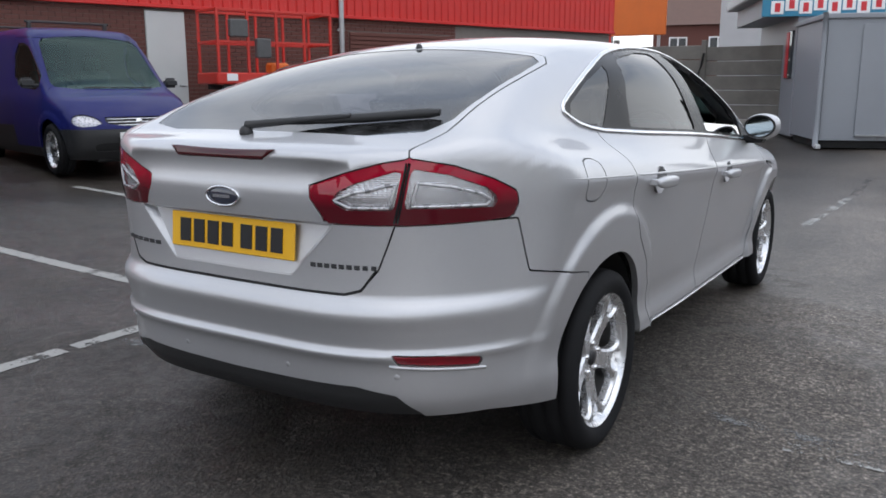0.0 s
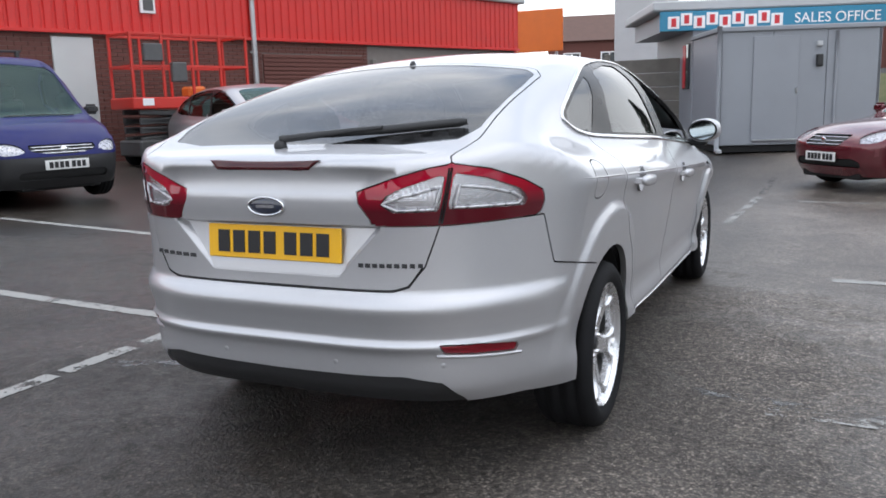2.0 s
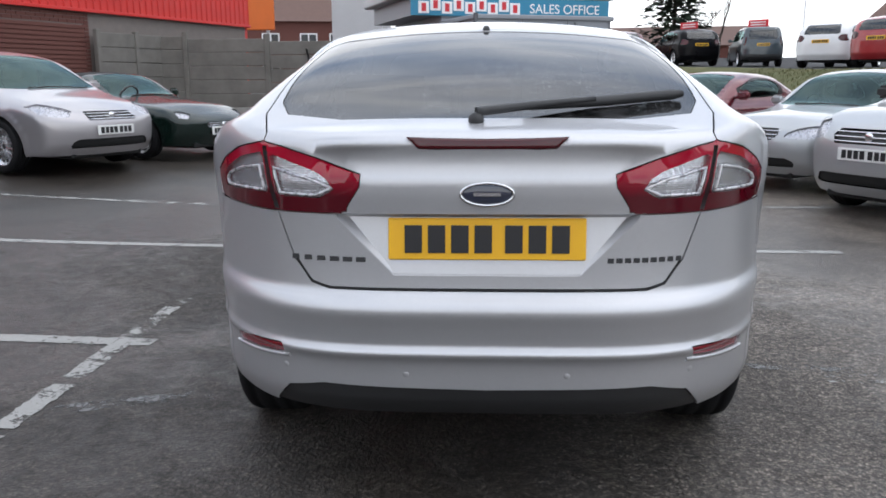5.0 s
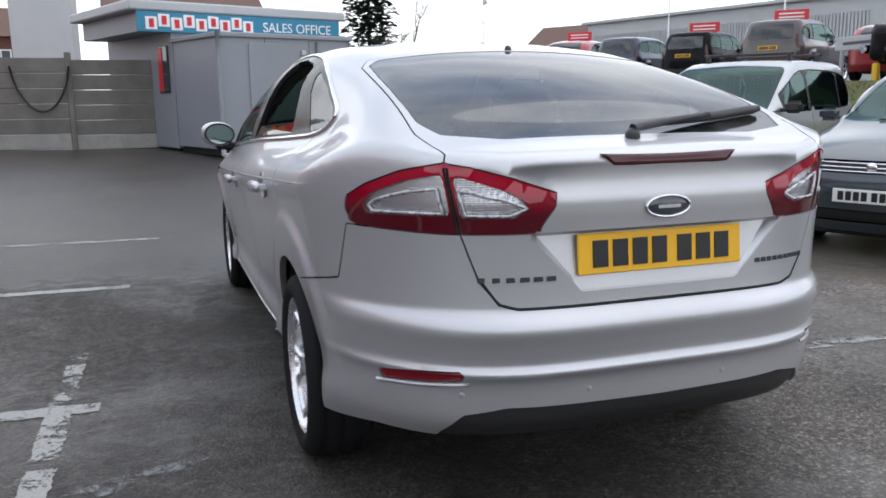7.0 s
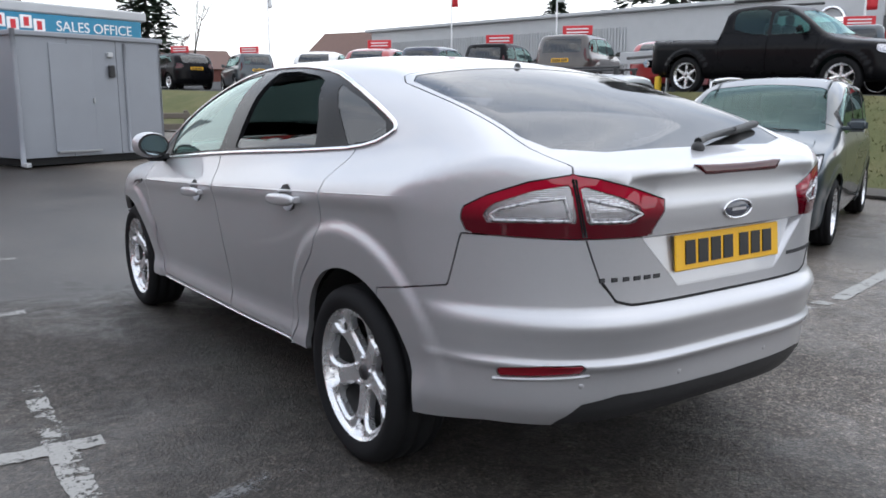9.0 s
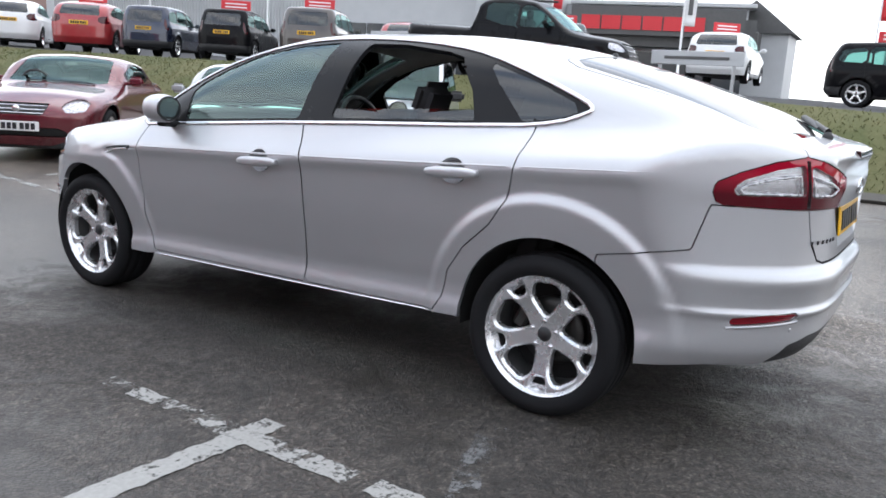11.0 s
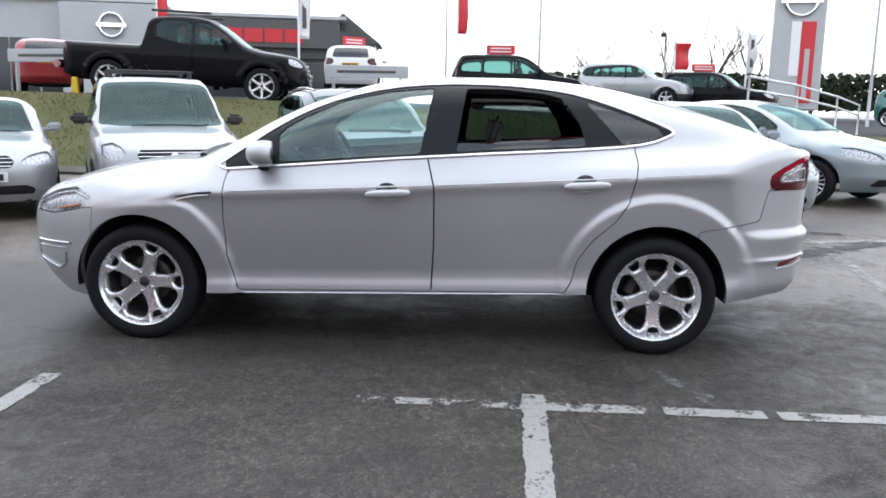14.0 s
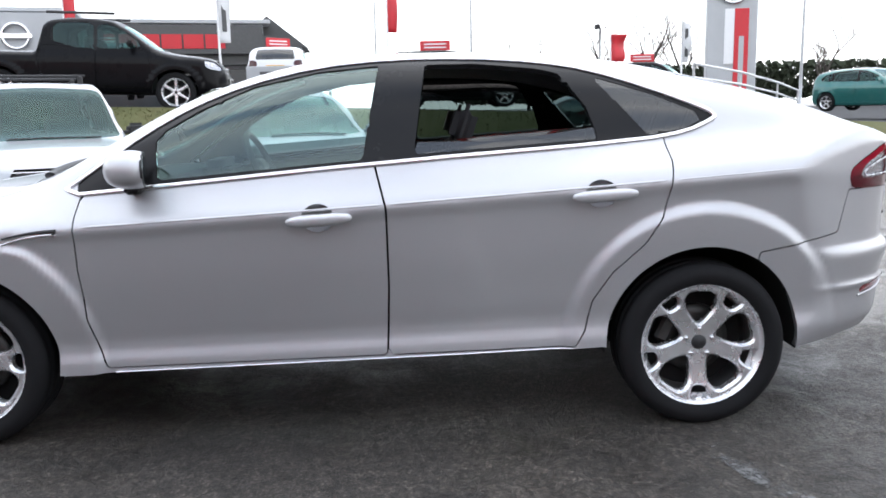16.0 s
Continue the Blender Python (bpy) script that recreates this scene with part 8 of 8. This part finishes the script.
def price_board(x, y, z, rot):
    b = thing("roof_board", "small red price board standing on a car roof", "sign", Matrix.Translation((x, y, z)) @ pose(0, 0, 0, 0, 0, rot), "price boards on cars")
    part("board", box_bm(0, 0, 0.16, 0.82, 0.03, 0.26, 0.01), M["sign_red"], b)
    part("text_bar", box_bm(0, -0.02, 0.20, 0.6, 0.01, 0.035), M["sign_white"], b)
    part("text_bar", box_bm(0, -0.02, 0.11, 0.6, 0.01, 0.035), M["sign_white"], b)
    part("foot", box_bm(0, 0, 0.015, 0.6, 0.14, 0.03), M["black_plastic"], b)


for o in [q for q in bpy.data.objects if q.parent is None and q.get("group") == G]:
    if o.name.startswith(("tall", "small")) and random.random() < 0.62:
        p = o.matrix_basis @ Vector((0, 0.7, 1.665 if o.name.startswith("tall") else 1.435))
        price_board(p.x, p.y, p.z, -50 if p.y > 5 else -90)


def make_rail():
    b = thing("ramp_rail", "white tubular railing along the ramp", "railing")
    pts = [(17.5, -6.0, 1.75), (20, -8.2, 1.6), (23, -10.6, 1.35), (25, -12.2, 1.1)]
    for off in (0.0, -0.35):
        v, f = tube(densify([(p[0], p[1], p[2] + off + 0.5) for p in pts], False, 0.3), 0.035, 8)
        mesh_object("rail", v, f, M["sign_white"], b)
    for p in pts:
        v, f = tube([(p[0], p[1], p[2] - 1.0), (p[0], p[1], p[2] + 0.5)], 0.035, 8)
        mesh_object("rail_post", v, f, M["sign_white"], b)


make_rail()


def make_notice(x, y, z, rot, w=1.9):
    b = thing("notice_board", "long pale notice board on two short posts", "sign", Matrix.Translation((x, y, z)) @ pose(0, 0, 0, 0, 0, rot))
    part("board", box_bm(0, 0, 0.85, w, 0.05, 0.28, 0.01), M["pale"], b)
    part("text_bar", box_bm(0, -0.03, 0.85, w * 0.7, 0.01, 0.06), M["machine_grey"], b)
    for k in (-0.4, 0.4):
        part("post", box_bm(k * w, 0.03, 0.42, 0.06, 0.06, 0.84), M["steel"], b)


make_notice(13.3, 3.7, 1.2, -92)
make_notice(12.6, 10.7, 1.42, -100)
M["post_yellow"] = plain("post_yellow", (0.65, 0.42, 0.02), 0.5)
for px, py in ((11.1, 11.1), (11.9, 9.7)):
    bo = thing("yellow_post", "short yellow marker post on top of the bank", "post", Matrix.Translation((px, py, 1.45)), "marker posts")
    part("post_body", box_bm(0, 0, 0.17, 0.13, 0.13, 0.36, 0.03), M["post_yellow"], bo)
tb = thing("timber_barrier", "low weathered timber barrier at the foot of the bank", "barrier")
for z in (0.35, 0.65):
    part("timber_rail", box_bm(3.9, 20.8, z + 0.25, 2.6, 0.08, 0.16, 0.02), M["timber"], tb)
for x in (2.8, 3.6, 4.4, 5.1):
    part("timber_post", box_bm(x, 20.85, 0.6, 0.12, 0.12, 0.9, 0.02), M["timber"], tb)


# plain unseen walls behind the yard, added to cut bright horizon reflections
bw = thing("boundary_wall", "plain dark brick wall added unseen to cut low sky glare", "wall", kind="structure")
part("wall_run", box_bm(-2.5, -21.0, 1.0, 30, 0.25, 2.2, 0.02), M["brick"], bw)
part("wall_run", box_bm(-16.2, -13.5, 1.3, 0.25, 15, 2.4, 0.02), M["brick"], bw)


# ---- trees ----
def bare_tree(x, y, z, h, seed):
    rng = random.Random(seed)
    b = thing("bare_tree", "leafless winter tree with fine twigs", "tree", Matrix.Translation((x, y, z)))
    trunk, twigs = [], []

    def grow(p, d, ln, r, depth):
        n = 4
        pts = [p]
        for i in range(n):
            d = d + np.array((rng.uniform(-0.14, 0.14), rng.uniform(-0.14, 0.14), rng.uniform(-0.03, 0.10)))
            d = d / np.linalg.norm(d)
            pts.append(pts[-1] + d * ln / n)
        (trunk if depth < 2 else twigs).append(tube(pts, np.linspace(r, r * 0.6, n + 1), 6 if depth < 2 else 3))
        if depth < 5:
            for _ in range(3 if depth < 4 else 4):
                a = rng.uniform(0, 6.28)
                s = np.array((math.cos(a), math.sin(a), 0.35))
                q = pts[rng.choice((2, 3, 4))]
                grow(q, d * 0.75 + s * rng.uniform(0.4, 0.75), ln * rng.uniform(0.55, 0.75), r * 0.55, depth + 1)
    grow(np.zeros(3), np.array((0, 0, 1.0)), h * 0.34, h * 0.018, 0)
    v, f = join_vf(*trunk)
    mesh_object("trunk", v, f, M["bark"], b)
    v, f = join_vf(*twigs)
    mesh_object("crown", v, f, M["twigs"], b, "bare twigs")
    return b


def conifer(x, y, z, h, seed, wide=0.22):
    rng = random.Random(seed)
    b = thing("conifer_tree", "dark evergreen tree with ragged layered branches", "tree", Matrix.Translation((x, y, z)))
    v, f = tube([(0, 0, q) for q in np.linspace(0, h, 8)], np.linspace(h * 0.02, 0.03, 8), 8)
    mesh_object("trunk", v, f, M["bark"], b)
    cv, cf = [], []
    for _ in range(2600):
        q = rng.random() ** 0.8
        zz = h * (0.18 + 0.82 * q)
        rr = h * wide * (1 - q) ** 0.8 * rng.uniform(0.25, 1.08) + 0.05
        a = rng.random() * 6.28
        lump = 1 + 0.3 * math.sin(5 * a + zz * 1.7)
        p = np.array((rr * lump * math.cos(a), rr * lump * math.sin(a), zz - rr * 0.25))
        d = np.array((math.cos(a + rng.uniform(-0.6, 0.6)), math.sin(a + rng.uniform(-0.6, 0.6)), rng.uniform(-0.5, 0.35))) * h * 0.05
        s = np.array((-d[1], d[0], rng.uniform(-0.1, 0.1))) * 0.45
        o = len(cv)
        cv += [tuple(p), tuple(p + d * 0.5 + s), tuple(p + d), tuple(p + d * 0.5 - s)]
        cf.append((o, o + 1, o + 2, o + 3))
    mesh_object("crown", cv, cf, M["needles"], b, "dark needle sprays", smooth=False)
    return b


conifer(10.5, 44, 1.0, 9.0, 1)
bare_tree(13.5, 46, 1.0, 7.5, 2)
conifer(42, 46, 2.5, 6.6, 3, 0.42)
conifer(47, 38, 2.5, 18.0, 4, 0.36)
for i, (tx, ty, th) in enumerate(((52, -11, 7), (55, -15, 8), (50, -20, 7.5), (58, -7, 7), (47, -24, 7), (60, -19, 8.5))):
    bare_tree(tx, ty, 0.7, th + 0.9, 10 + i)


def make_hedge():
    rng = random.Random(9)
    v, f = [], []
    for _ in range(9000):
        t = rng.random()
        p = np.array((58 - 6 * t, -2 - 34 * t, 1.6 + rng.random() ** 1.5 * 2.3)) + np.array((rng.uniform(-1, 1), rng.uniform(-1, 1), 0))
        d = np.array((rng.uniform(-1, 1), rng.uniform(-1, 1), rng.uniform(-1, 1))) * 0.3
        s = np.array((rng.uniform(-1, 1), rng.uniform(-1, 1), rng.uniform(-1, 1))) * 0.2
        o = len(v)
        v += [tuple(p - d), tuple(p + s), tuple(p + d), tuple(p - s)]
        f.append((o, o + 1, o + 2, o + 3))
    tagged(mesh_object("far_hedge", v, f, M["hedge"], smooth=False), "dark ragged hedge along the far road", "hedge", "", "stuff")


make_hedge()
